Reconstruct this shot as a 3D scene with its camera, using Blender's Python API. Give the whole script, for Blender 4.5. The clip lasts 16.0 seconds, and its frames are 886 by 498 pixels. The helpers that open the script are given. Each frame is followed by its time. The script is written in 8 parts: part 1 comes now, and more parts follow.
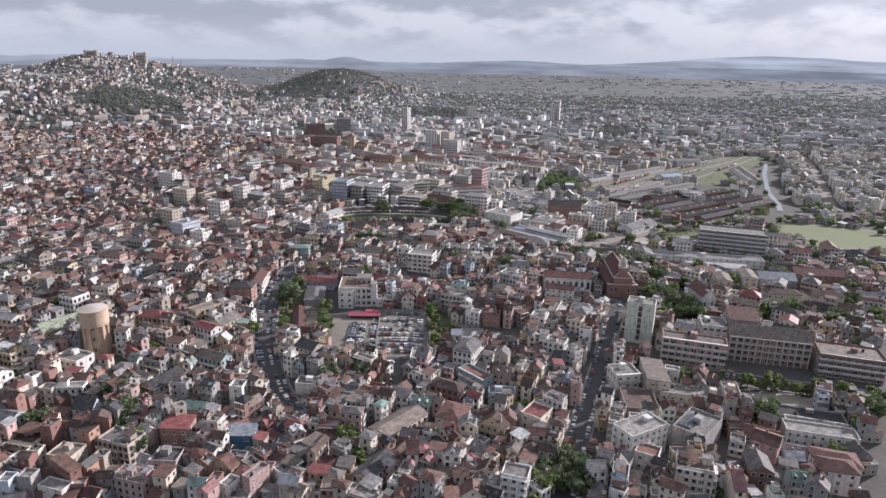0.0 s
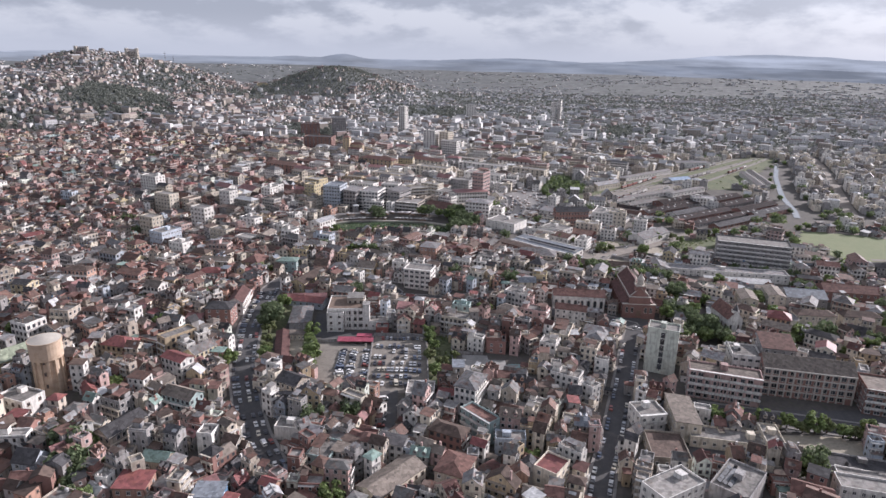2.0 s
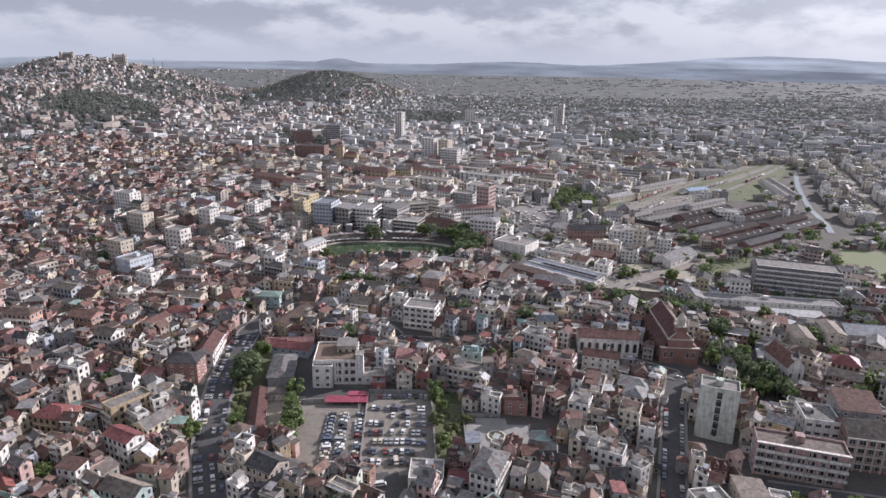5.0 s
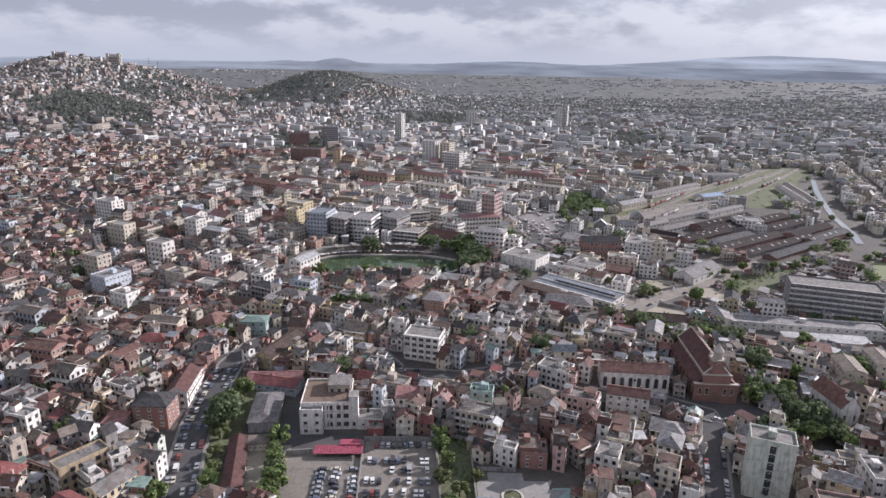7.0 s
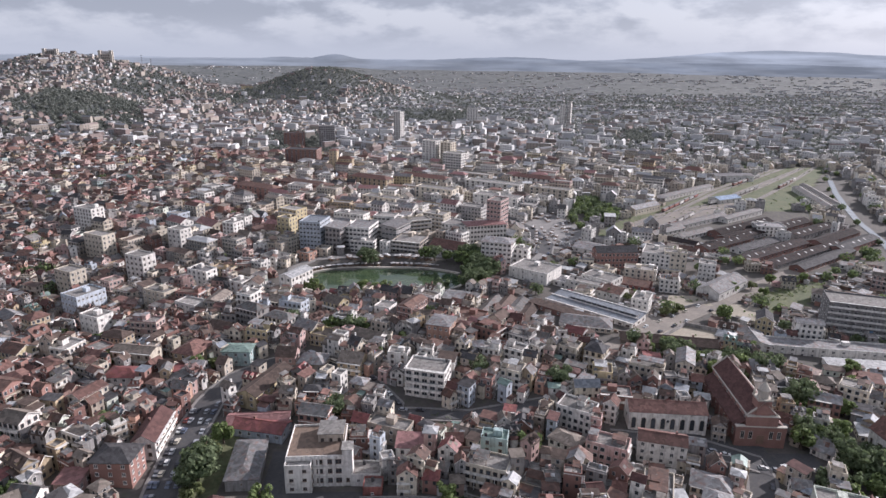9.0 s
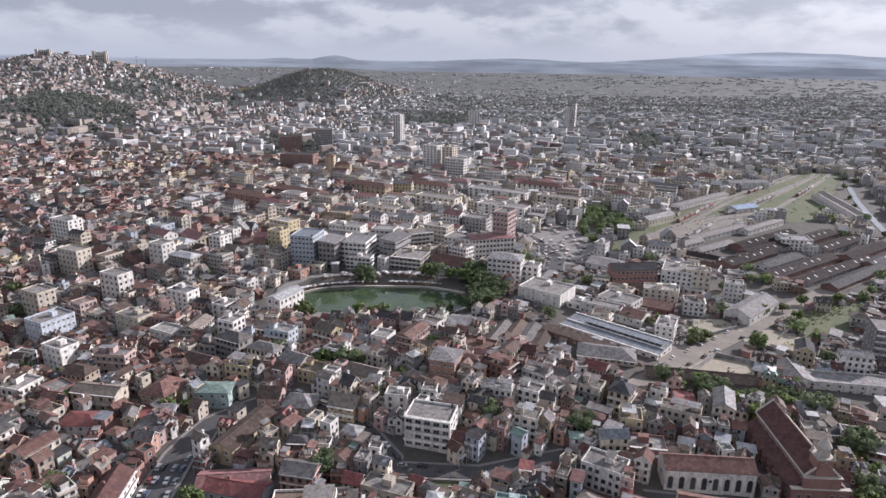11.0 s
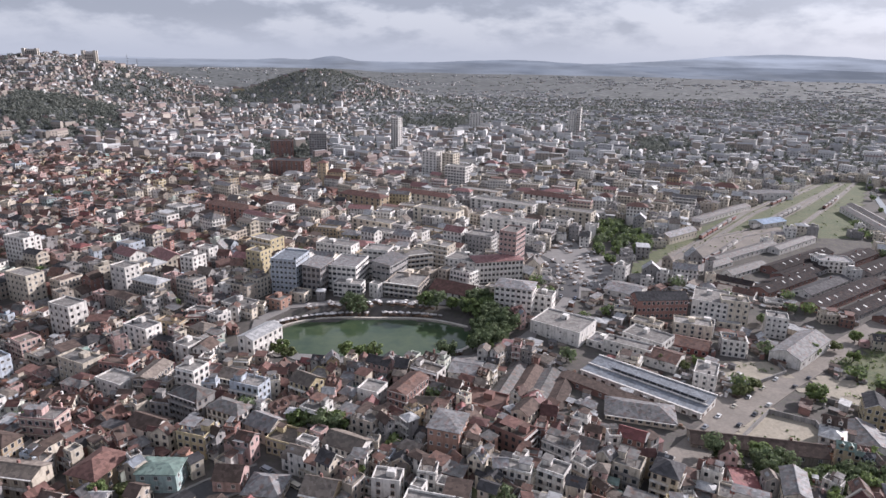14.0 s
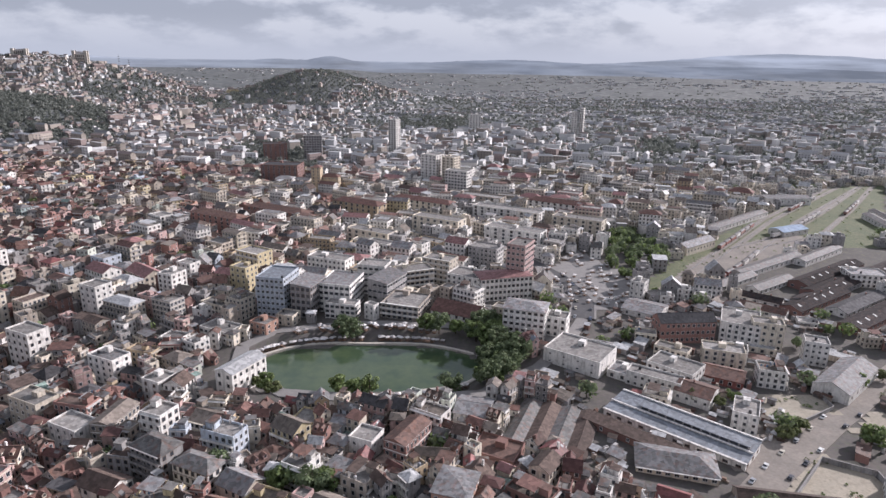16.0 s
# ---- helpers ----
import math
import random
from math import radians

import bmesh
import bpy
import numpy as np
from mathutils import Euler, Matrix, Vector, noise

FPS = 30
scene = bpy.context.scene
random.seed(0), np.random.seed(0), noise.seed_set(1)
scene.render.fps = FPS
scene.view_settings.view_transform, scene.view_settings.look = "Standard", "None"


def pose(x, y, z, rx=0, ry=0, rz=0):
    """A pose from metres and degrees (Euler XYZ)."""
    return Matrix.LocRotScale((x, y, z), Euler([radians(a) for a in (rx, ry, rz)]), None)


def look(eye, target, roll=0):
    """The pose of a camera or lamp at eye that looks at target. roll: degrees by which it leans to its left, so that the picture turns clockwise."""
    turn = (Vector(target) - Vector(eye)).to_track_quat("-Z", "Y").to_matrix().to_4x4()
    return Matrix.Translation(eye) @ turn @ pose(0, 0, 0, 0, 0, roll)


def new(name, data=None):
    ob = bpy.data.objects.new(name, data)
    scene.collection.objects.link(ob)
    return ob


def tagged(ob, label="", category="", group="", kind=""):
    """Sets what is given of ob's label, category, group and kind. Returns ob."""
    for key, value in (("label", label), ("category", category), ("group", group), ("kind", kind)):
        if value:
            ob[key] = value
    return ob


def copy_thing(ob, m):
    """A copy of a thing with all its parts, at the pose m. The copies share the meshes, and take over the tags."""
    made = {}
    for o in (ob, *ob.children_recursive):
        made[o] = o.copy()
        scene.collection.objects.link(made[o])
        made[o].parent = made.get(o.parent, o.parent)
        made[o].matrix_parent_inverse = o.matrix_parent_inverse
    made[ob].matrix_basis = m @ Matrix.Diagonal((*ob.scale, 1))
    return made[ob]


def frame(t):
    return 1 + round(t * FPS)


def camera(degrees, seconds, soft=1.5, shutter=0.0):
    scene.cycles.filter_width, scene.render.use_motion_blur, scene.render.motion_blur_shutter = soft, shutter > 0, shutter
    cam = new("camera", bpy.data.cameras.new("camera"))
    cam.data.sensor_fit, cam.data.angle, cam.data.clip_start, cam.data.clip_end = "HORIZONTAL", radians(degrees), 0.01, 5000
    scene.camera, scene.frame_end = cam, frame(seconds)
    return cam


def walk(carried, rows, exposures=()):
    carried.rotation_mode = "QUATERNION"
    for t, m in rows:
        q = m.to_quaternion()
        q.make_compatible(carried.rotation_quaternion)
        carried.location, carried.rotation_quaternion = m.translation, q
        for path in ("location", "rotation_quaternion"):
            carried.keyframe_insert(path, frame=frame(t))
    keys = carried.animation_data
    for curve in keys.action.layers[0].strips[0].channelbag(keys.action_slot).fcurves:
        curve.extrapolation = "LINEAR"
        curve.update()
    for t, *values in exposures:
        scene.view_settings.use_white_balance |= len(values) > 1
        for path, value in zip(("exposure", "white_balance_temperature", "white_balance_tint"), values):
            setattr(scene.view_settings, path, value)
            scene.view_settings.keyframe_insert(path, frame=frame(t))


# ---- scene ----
import collections

cam = camera(69.7, 16.0, soft=1.5)
PATH = [
    (0, (3.317, -2.989, 162.017), (3.402, -0.6936, 161.321), 1.1),
    (0.5, (3.11, 7.309, 161.918), (3.198, 9.6036, 161.218), 1.2),
    (1, (3.22, 17.862, 161.839), (3.3096, 20.1552, 161.135), 1.3),
    (1.5, (3.227, 28.361, 161.732), (3.318, 30.654, 161.029), 1.3),
    (2, (3.222, 38.843, 161.641), (3.3168, 41.1348, 160.937), 1.3),
    (2.5, (3.054, 49.192, 161.376), (3.1488, 51.4848, 160.675), 1.3),
    (3, (2.713, 59.927, 161.335), (2.8104, 62.2212, 160.637), 1.2),
    (3.5, (2.285, 70.754, 161.311), (2.3832, 73.05, 160.616), 1.1),
    (4, (1.572, 81.364, 160.996), (1.6728, 83.6592, 160.303), 1.1),
    (4.2, (1.363, 85.62, 160.934), (1.4652, 87.9156, 160.243), 1.0),
    (6.5, (-0.713, 133.907, 160.445), (-0.606, 136.202, 159.754), 0.9),
    (7, (-0.58, 144.648, 160.177), (-0.474, 146.944, 159.485), 0.9),
    (7.5, (-0.793, 155.056, 160.252), (-0.6864, 157.35, 159.556), 0.8),
    (8, (-1.162, 165.151, 160.369), (-1.0548, 167.444, 159.671), 0.8),
    (8.5, (-1.801, 175.37, 160.394), (-1.692, 177.662, 159.692), 0.8),
    (9, (-1.867, 185.629, 160.716), (-1.758, 187.92, 160.01), 0.7),
    (11.3, (-2.37, 232.632, 160.074), (-2.2608, 234.925, 159.373), 0.8),
    (11.5, (-2.144, 236.724, 160.092), (-2.0352, 239.016, 159.391), 0.9),
    (12, (-1.787, 246.395, 159.917), (-1.6764, 248.688, 159.217), 0.9),
    (12.5, (-1.625, 256.075, 159.712), (-1.5144, 258.368, 159.013), 0.8),
    (13, (-1.256, 265.7, 159.439), (-1.1448, 267.995, 158.741), 0.9),
    (13.5, (-1.1, 275.417, 159.124), (-0.9888, 277.71, 158.426), 0.9),
    (14, (-1.04, 285.469, 158.922), (-0.9264, 287.762, 158.225), 1.0),
    (14.5, (-1.302, 295.454, 158.79), (-1.1856, 297.749, 158.094), 1.0),
    (15, (-1.592, 305.684, 158.648), (-1.4748, 307.979, 157.954), 1.0),
    (15.5, (-1.943, 315.835, 158.263), (-1.8228, 318.128, 157.57), 1.0),
    (16, (-1.734, 325.512, 157.21), (-1.614, 327.805, 156.514), 0.9),
]
EXPOSURES = [(0, 0.34, 5620, 18), (6.5, 0.3, 5620, 18), (16, 0.28, 5620, 18)]
walk(cam, [(t, look(eye, target, roll)) for t, eye, target, roll in PATH], EXPOSURES)

# ---------------------------------------------------------------- light
SUN_AZ, SUN_EL = radians(62), radians(23)
world = bpy.data.worlds.new("sky")
scene.world = world
world.use_nodes = True


def build_world():
    nt = world.node_tree
    bg = nt.nodes["Background"]
    sky = nt.nodes.new("ShaderNodeTexSky")
    sky.sky_type, sky.sun_disc = "NISHITA", False
    sky.sun_elevation, sky.sun_rotation = SUN_EL, SUN_AZ
    sky.air_density, sky.dust_density, sky.ozone_density = 1.0, 2.0, 2.0
    tc = nt.nodes.new("ShaderNodeTexCoord")
    mp = nt.nodes.new("ShaderNodeMapping")
    mp.inputs["Scale"].default_value = (2.7, 2.7, 7.0)
    mp.inputs["Location"].default_value = (3.1, 1.45, 0.3)
    n1 = nt.nodes.new("ShaderNodeTexNoise")
    n1.inputs["Scale"].default_value, n1.inputs["Detail"].default_value, n1.inputs["Roughness"].default_value = 2.6, 9, 0.55
    n1.inputs["Distortion"].default_value = 0.0
    ramp = nt.nodes.new("ShaderNodeValToRGB")
    ramp.color_ramp.elements[0].position, ramp.color_ramp.elements[1].position = 0.36, 0.68
    ramp.color_ramp.elements[0].color = (3.95, 4.02, 4.12, 1)
    ramp.color_ramp.elements[1].color = (6.5, 6.38, 6.1, 1)
    for place, tone in ((0.45, (4.55, 4.6, 4.66, 1)), (0.5, (4.95, 4.97, 4.97, 1)), (0.56, (5.6, 5.57, 5.45, 1)), (0.61, (6.0, 5.92, 5.72, 1))):
        ramp.color_ramp.elements.new(place).color = tone
    # broken cloud low down, more open blue overhead
    sep = nt.nodes.new("ShaderNodeSeparateXYZ")
    nt.links.new(tc.outputs["Generated"], sep.inputs[0])
    cover = nt.nodes.new("ShaderNodeMapRange")
    cover.inputs["From Min"].default_value, cover.inputs["From Max"].default_value = 0.10, 0.45
    cover.inputs["To Min"].default_value, cover.inputs["To Max"].default_value = 0.92, 0.9
    nt.links.new(sep.outputs["Z"], cover.inputs["Value"])
    mix = nt.nodes.new("ShaderNodeMix")
    mix.data_type = "RGBA"
    nt.links.new(cover.outputs[0], mix.inputs["Factor"])
    nt.links.new(tc.outputs["Generated"], mp.inputs["Vector"])
    nt.links.new(mp.outputs["Vector"], n1.inputs["Vector"])
    # denser than the air just above it: a lit top; thinner: a shaded underside
    above, n2 = nt.nodes.new("ShaderNodeMapping"), nt.nodes.new("ShaderNodeTexNoise")
    above.inputs["Scale"].default_value = mp.inputs["Scale"].default_value
    above.inputs["Location"].default_value = Vector(mp.inputs["Location"].default_value) + Vector((0.05, 0.03, 0.13))
    n2.inputs["Scale"].default_value, n2.inputs["Detail"].default_value, n2.inputs["Roughness"].default_value = 2.6, 9, 0.55
    nt.links.new(tc.outputs["Generated"], above.inputs["Vector"])
    nt.links.new(above.outputs["Vector"], n2.inputs["Vector"])
    rise, shade = nt.nodes.new("ShaderNodeMath"), nt.nodes.new("ShaderNodeMath")
    rise.operation, shade.operation = "SUBTRACT", "MULTIPLY_ADD"
    shade.inputs[1].default_value = 1.2
    nt.links.new(n1.outputs["Fac"], rise.inputs[0])
    nt.links.new(n2.outputs["Fac"], rise.inputs[1])
    nt.links.new(rise.outputs[0], shade.inputs[0])
    nt.links.new(n1.outputs["Fac"], shade.inputs[2])
    nt.links.new(shade.outputs[0], ramp.inputs["Fac"])
    nt.links.new(sky.outputs["Color"], mix.inputs["A"])
    low = nt.nodes.new("ShaderNodeMapRange")
    low.interpolation_type = "SMOOTHSTEP"
    low.inputs["From Min"].default_value, low.inputs["From Max"].default_value = -0.01, 0.06
    nt.links.new(sep.outputs["Z"], low.inputs["Value"])
    veil = nt.nodes.new("ShaderNodeMix")
    veil.data_type = "RGBA"
    veil.inputs["A"].default_value = (5.45, 5.5, 5.55, 1)
    nt.links.new(low.outputs[0], veil.inputs["Factor"])
    nt.links.new(ramp.outputs["Color"], veil.inputs["B"])
    nt.links.new(veil.outputs["Result"], mix.inputs["B"])
    # brighter haze round the sun
    dot = nt.nodes.new("ShaderNodeVectorMath")
    dot.operation = "DOT_PRODUCT"
    dot.inputs[1].default_value = (math.sin(SUN_AZ) * math.cos(SUN_EL), math.cos(SUN_AZ) * math.cos(SUN_EL), math.sin(SUN_EL))
    nt.links.new(tc.outputs["Generated"], dot.inputs[0])
    clip, power, glare = nt.nodes.new("ShaderNodeMath"), nt.nodes.new("ShaderNodeMath"), nt.nodes.new("ShaderNodeMix")
    clip.operation, power.operation = "MAXIMUM", "POWER"
    clip.inputs[1].default_value, power.inputs[1].default_value = 0.0, 8.0
    nt.links.new(dot.outputs["Value"], clip.inputs[0])
    nt.links.new(clip.outputs[0], power.inputs[0])
    glare.data_type, glare.blend_type = "RGBA", "ADD"
    glare.inputs["B"].default_value = (5.0, 4.85, 4.6, 1)
    nt.links.new(power.outputs[0], glare.inputs["Factor"])
    nt.links.new(mix.outputs["Result"], glare.inputs["A"])
    nt.links.new(glare.outputs["Result"], bg.inputs["Color"])
    bg.inputs["Strength"].default_value = 0.09


build_world()
sun = new("sun", bpy.data.lights.new("sun", "SUN"))
sun.data.energy, sun.data.angle, sun.data.color = 6.2, radians(0.5), (1.0, 0.885, 0.75)
SUN_DIR = Vector((math.sin(SUN_AZ) * math.cos(SUN_EL), math.cos(SUN_AZ) * math.cos(SUN_EL), math.sin(SUN_EL)))
sun.matrix_world = look((300, 300, 400), Vector((300, 300, 400)) - SUN_DIR)


# ---------------------------------------------------------------- materials
def muted(c, k):
    """A colour drawn towards its own grey, the fading of haze put into it."""
    g = 0.3 * c[0] + 0.59 * c[1] + 0.11 * c[2]
    return tuple(g + (v - g) * k for v in c)


def material(name, c1, c2, rough=0.8, metal=0.0, big=0.25, fine=2.5, vary=0.35, bump=0.15, stain=None, spec=0.3, soft=0.8, patch=0.0, streak=0.0):
    """Two colours blended by coarse and fine noise, with a brightness that differs from piece to piece."""
    c1, c2 = muted(c1, soft), muted(c2, soft)
    m = bpy.data.materials.new(name)
    m.use_nodes = True
    nt = m.node_tree
    b = nt.nodes["Principled BSDF"]
    b.inputs["Roughness"].default_value, b.inputs["Metallic"].default_value = rough, metal
    b.inputs["Specular IOR Level"].default_value = spec
    geo = nt.nodes.new("ShaderNodeNewGeometry")
    oi = nt.nodes.new("ShaderNodeObjectInfo")
    na, nb = nt.nodes.new("ShaderNodeTexNoise"), nt.nodes.new("ShaderNodeTexNoise")
    for n, s, d in ((na, big, 4), (nb, fine, 3)):
        n.inputs["Scale"].default_value, n.inputs["Detail"].default_value, n.inputs["Roughness"].default_value = s, d, 0.65
        nt.links.new(geo.outputs["Position"], n.inputs["Vector"])
    add = nt.nodes.new("ShaderNodeMath")
    add.operation = "ADD"
    nt.links.new(na.outputs["Fac"], add.inputs[0])
    nt.links.new(nb.outputs["Fac"], add.inputs[1])
    ramp = nt.nodes.new("ShaderNodeMapRange")
    ramp.inputs["From Min"].default_value, ramp.inputs["From Max"].default_value = 0.75, 1.25
    nt.links.new(add.outputs[0], ramp.inputs["Value"])
    mix = nt.nodes.new("ShaderNodeMix")
    mix.data_type = "RGBA"
    mix.inputs["A"].default_value, mix.inputs["B"].default_value = (*c1, 1), (*c2, 1)
    nt.links.new(ramp.outputs[0], mix.inputs["Factor"])
    out = mix.outputs["Result"]
    if stain:
        st = nt.nodes.new("ShaderNodeTexNoise")
        st.inputs["Scale"].default_value, st.inputs["Detail"].default_value = 0.45, 3
        nt.links.new(geo.outputs["Position"], st.inputs["Vector"])
        sr = nt.nodes.new("ShaderNodeMapRange")
        sr.inputs["From Min"].default_value, sr.inputs["From Max"].default_value = 0.5, 0.78
        sr.inputs["To Max"].default_value = 0.6
        nt.links.new(st.outputs["Fac"], sr.inputs["Value"])
        m2 = nt.nodes.new("ShaderNodeMix")
        m2.data_type = "RGBA"
        m2.inputs["B"].default_value = (*stain, 1)
        nt.links.new(sr.outputs[0], m2.inputs["Factor"])
        nt.links.new(out, m2.inputs["A"])
        out = m2.outputs["Result"]
    def tone(value, low, high, socket):
        """Multiply a colour by a brightness that runs from low to high with a value."""
        mr, hs = nt.nodes.new("ShaderNodeMapRange"), nt.nodes.new("ShaderNodeHueSaturation")
        mr.inputs["From Min"].default_value, mr.inputs["From Max"].default_value = (0.0, 1.0) if low < 1 < high else (0.46, 0.66)
        mr.inputs["To Min"].default_value, mr.inputs["To Max"].default_value = low, high
        nt.links.new(value, mr.inputs["Value"])
        nt.links.new(mr.outputs[0], hs.inputs["Value"])
        nt.links.new(socket, hs.inputs["Color"])
        return hs.outputs["Color"]

    if patch:
        # separate sheets and repaired fields, each with its own weathering
        v, sp = nt.nodes.new("ShaderNodeTexVoronoi"), nt.nodes.new("ShaderNodeSeparateColor")
        v.distance, v.inputs["Scale"].default_value = "CHEBYCHEV", 0.75
        nt.links.new(geo.outputs["Position"], v.inputs["Vector"])
        nt.links.new(v.outputs["Color"], sp.inputs[0])
        out = tone(sp.outputs[0], 1 - patch, 1 + patch, out)
    if streak:
        # rain streaks that run down the render
        mp, ns = nt.nodes.new("ShaderNodeMapping"), nt.nodes.new("ShaderNodeTexNoise")
        mp.inputs["Scale"].default_value = (1.1, 1.1, 0.13)
        ns.inputs["Scale"].default_value, ns.inputs["Detail"].default_value = 1.0, 3
        nt.links.new(geo.outputs["Position"], mp.inputs["Vector"])
        nt.links.new(mp.outputs["Vector"], ns.inputs["Vector"])
        out = tone(ns.outputs["Fac"], 1.0, 1 - streak, out)
    if vary:
        rnd = nt.nodes.new("ShaderNodeMath")
        rnd.operation = "ADD"
        nt.links.new(geo.outputs["Random Per Island"], rnd.inputs[0])
        nt.links.new(oi.outputs["Random"], rnd.inputs[1])
        fr = nt.nodes.new("ShaderNodeMath")
        fr.operation = "FRACT"
        nt.links.new(rnd.outputs[0], fr.inputs[0])
        mr = nt.nodes.new("ShaderNodeMapRange")
        mr.inputs["To Min"].default_value, mr.inputs["To Max"].default_value = 1 - vary, 1 + vary
        nt.links.new(fr.outputs[0], mr.inputs["Value"])
        hsv = nt.nodes.new("ShaderNodeHueSaturation")
        nt.links.new(mr.outputs[0], hsv.inputs["Value"])
        nt.links.new(out, hsv.inputs["Color"])
        out = hsv.outputs["Color"]
    nt.links.new(out, b.inputs["Base Color"])
    if bump:
        bp = nt.nodes.new("ShaderNodeBump")
        bp.inputs["Strength"].default_value, bp.inputs["Distance"].default_value = bump, 0.1
        nt.links.new(nb.outputs["Fac"], bp.inputs["Height"])
        nt.links.new(bp.outputs["Normal"], b.inputs["Normal"])
    return m


GRIME = (0.16, 0.13, 0.11)
RUST = (0.17, 0.07, 0.04)
WALLS = {
    "white": material("white_render", (0.74, 0.715, 0.67), (0.62, 0.59, 0.545), 0.85, stain=GRIME, streak=0.32, vary=0.12),
    "cream": material("cream_render", (0.665, 0.59, 0.46), (0.545, 0.475, 0.37), 0.85, stain=GRIME, streak=0.32, vary=0.2),
    "beige": material("beige_render", (0.46, 0.39, 0.31), (0.36, 0.305, 0.245), 0.88, stain=GRIME, streak=0.32, vary=0.25),
    "pink": material("pink_render", (0.52, 0.34, 0.31), (0.43, 0.28, 0.25), 0.85, stain=GRIME, streak=0.32, vary=0.2),
    "brick": material("brick_wall", (0.29, 0.15, 0.12), (0.205, 0.105, 0.085), 0.9, fine=6, vary=0.25),
    "ochre": material("ochre_render", (0.50, 0.38, 0.22), (0.41, 0.31, 0.19), 0.85, stain=GRIME, streak=0.32, vary=0.2),
    "blue": material("pale_blue_render", (0.46, 0.52, 0.60), (0.40, 0.45, 0.51), 0.8, stain=GRIME, streak=0.32, vary=0.15),
    "grey": material("grey_concrete", (0.360, 0.341, 0.331), (0.255, 0.246, 0.241), 0.9, stain=GRIME, streak=0.32, vary=0.2),
    # for the apartment slab: the shade on its front is put into the colour
    "concrete": material("weathered_shaded_concrete", (0.235, 0.228, 0.228), (0.165, 0.16, 0.16), 0.92, stain=GRIME, streak=0.35, vary=0.1),
    "salmon": material("salmon_render", (0.492, 0.274, 0.189), (0.407, 0.227, 0.161), 0.85, stain=GRIME, streak=0.32, vary=0.2),
    "turquoise": material("turquoise_render", (0.34, 0.47, 0.46), (0.31, 0.41, 0.40), 0.8, stain=GRIME, streak=0.32, vary=0.12),
    "bluehouse": material("bright_blue_render", (0.057, 0.179, 0.360), (0.076, 0.189, 0.321), 0.8, stain=GRIME, streak=0.32, vary=0.1),
    "yellow": material("yellow_render", (0.56, 0.46, 0.24), (0.49, 0.40, 0.22), 0.85, stain=GRIME, streak=0.32, vary=0.1),
    "palegreen": material("pale_green_render", (0.60, 0.64, 0.545), (0.50, 0.54, 0.46), 0.85, stain=GRIME, streak=0.32, vary=0.1),
    "redwall": material("red_render", (0.312, 0.095, 0.076), (0.255, 0.085, 0.066), 0.85, stain=GRIME, streak=0.32, vary=0.1),
}
ROOFS = {
    "rust": material("rusted_sheet_roof", (0.153, 0.086, 0.066), (0.100, 0.056, 0.043), 0.75, fine=4, patch=0.3, vary=0.35, stain=RUST),
    "brown": material("brown_tile_roof", (0.113, 0.076, 0.060), (0.073, 0.050, 0.040), 0.9, fine=6, patch=0.3, vary=0.35),
    "dark": material("dark_slate_roof", (0.086, 0.083, 0.086), (0.056, 0.053, 0.056), 0.85, fine=5, patch=0.3, vary=0.3, spec=0.08),
    "metal": material("grey_sheet_roof", (0.220, 0.220, 0.228), (0.160, 0.156, 0.152), 0.7, fine=3, patch=0.3, vary=0.3, stain=RUST, spec=0.15),
    "tile": material("terracotta_roof", (0.179, 0.087, 0.068), (0.125, 0.065, 0.053), 0.9, fine=6, patch=0.3, vary=0.3),
    "tan": material("weathered_tan_roof", (0.190, 0.156, 0.125), (0.133, 0.108, 0.090), 0.85, patch=0.3, vary=0.3, stain=GRIME),
    "bright": material("bright_sheet_roof", (0.392, 0.392, 0.392), (0.326, 0.326, 0.326), 0.6, patch=0.3, vary=0.2, spec=0.3),
    "red": material("red_painted_roof", (0.205, 0.057, 0.055), (0.156, 0.049, 0.046), 0.6, patch=0.3, vary=0.25, stain=RUST),
    "green": material("green_painted_roof", (0.152, 0.236, 0.198), (0.167, 0.228, 0.198), 0.6, patch=0.3, vary=0.2),
    "slab": material("weathered_roof_slab", (0.252, 0.236, 0.219), (0.160, 0.150, 0.139), 0.92, patch=0.3, vary=0.25, stain=GRIME),
    "bluemetal": material("blue_grey_sheet_roof", (0.152, 0.171, 0.201), (0.182, 0.198, 0.220), 0.62, patch=0.3, vary=0.2, spec=0.3),
    "skyblue": material("sky_blue_sheet_roof", (0.199, 0.279, 0.412), (0.239, 0.312, 0.412), 0.75, patch=0.3, vary=0.1, spec=0.15),
    "pinkroof": material("faded_red_roof", (0.274, 0.125, 0.118), (0.220, 0.106, 0.099), 0.7, patch=0.3, vary=0.15),
}
ROOFS["crimson"] = material("pink_red_sheet_roof", (0.36, 0.055, 0.10), (0.28, 0.045, 0.08), 0.6, patch=0.15, vary=0.08)
ROOFS["terrace"] = material("brown_roof_terrace", (0.20, 0.135, 0.095), (0.145, 0.10, 0.073), 0.9, patch=0.2, vary=0.08, stain=GRIME)
ROOFS["maroon"] = material("maroon_sheet_roof", (0.115, 0.05, 0.043), (0.08, 0.036, 0.032), 0.85, patch=0.25, vary=0.12)
ROOFS["palegreen"] = material("pale_green_sheet_roof", (0.266, 0.296, 0.205), (0.205, 0.236, 0.160), 0.75, patch=0.3, vary=0.1, spec=0.15)
ROOFS["sheet"] = material("weathered_sheet_roof", (0.152, 0.148, 0.144), (0.110, 0.105, 0.099), 0.7, fine=3, patch=0.3, vary=0.3, stain=RUST, spec=0.25)
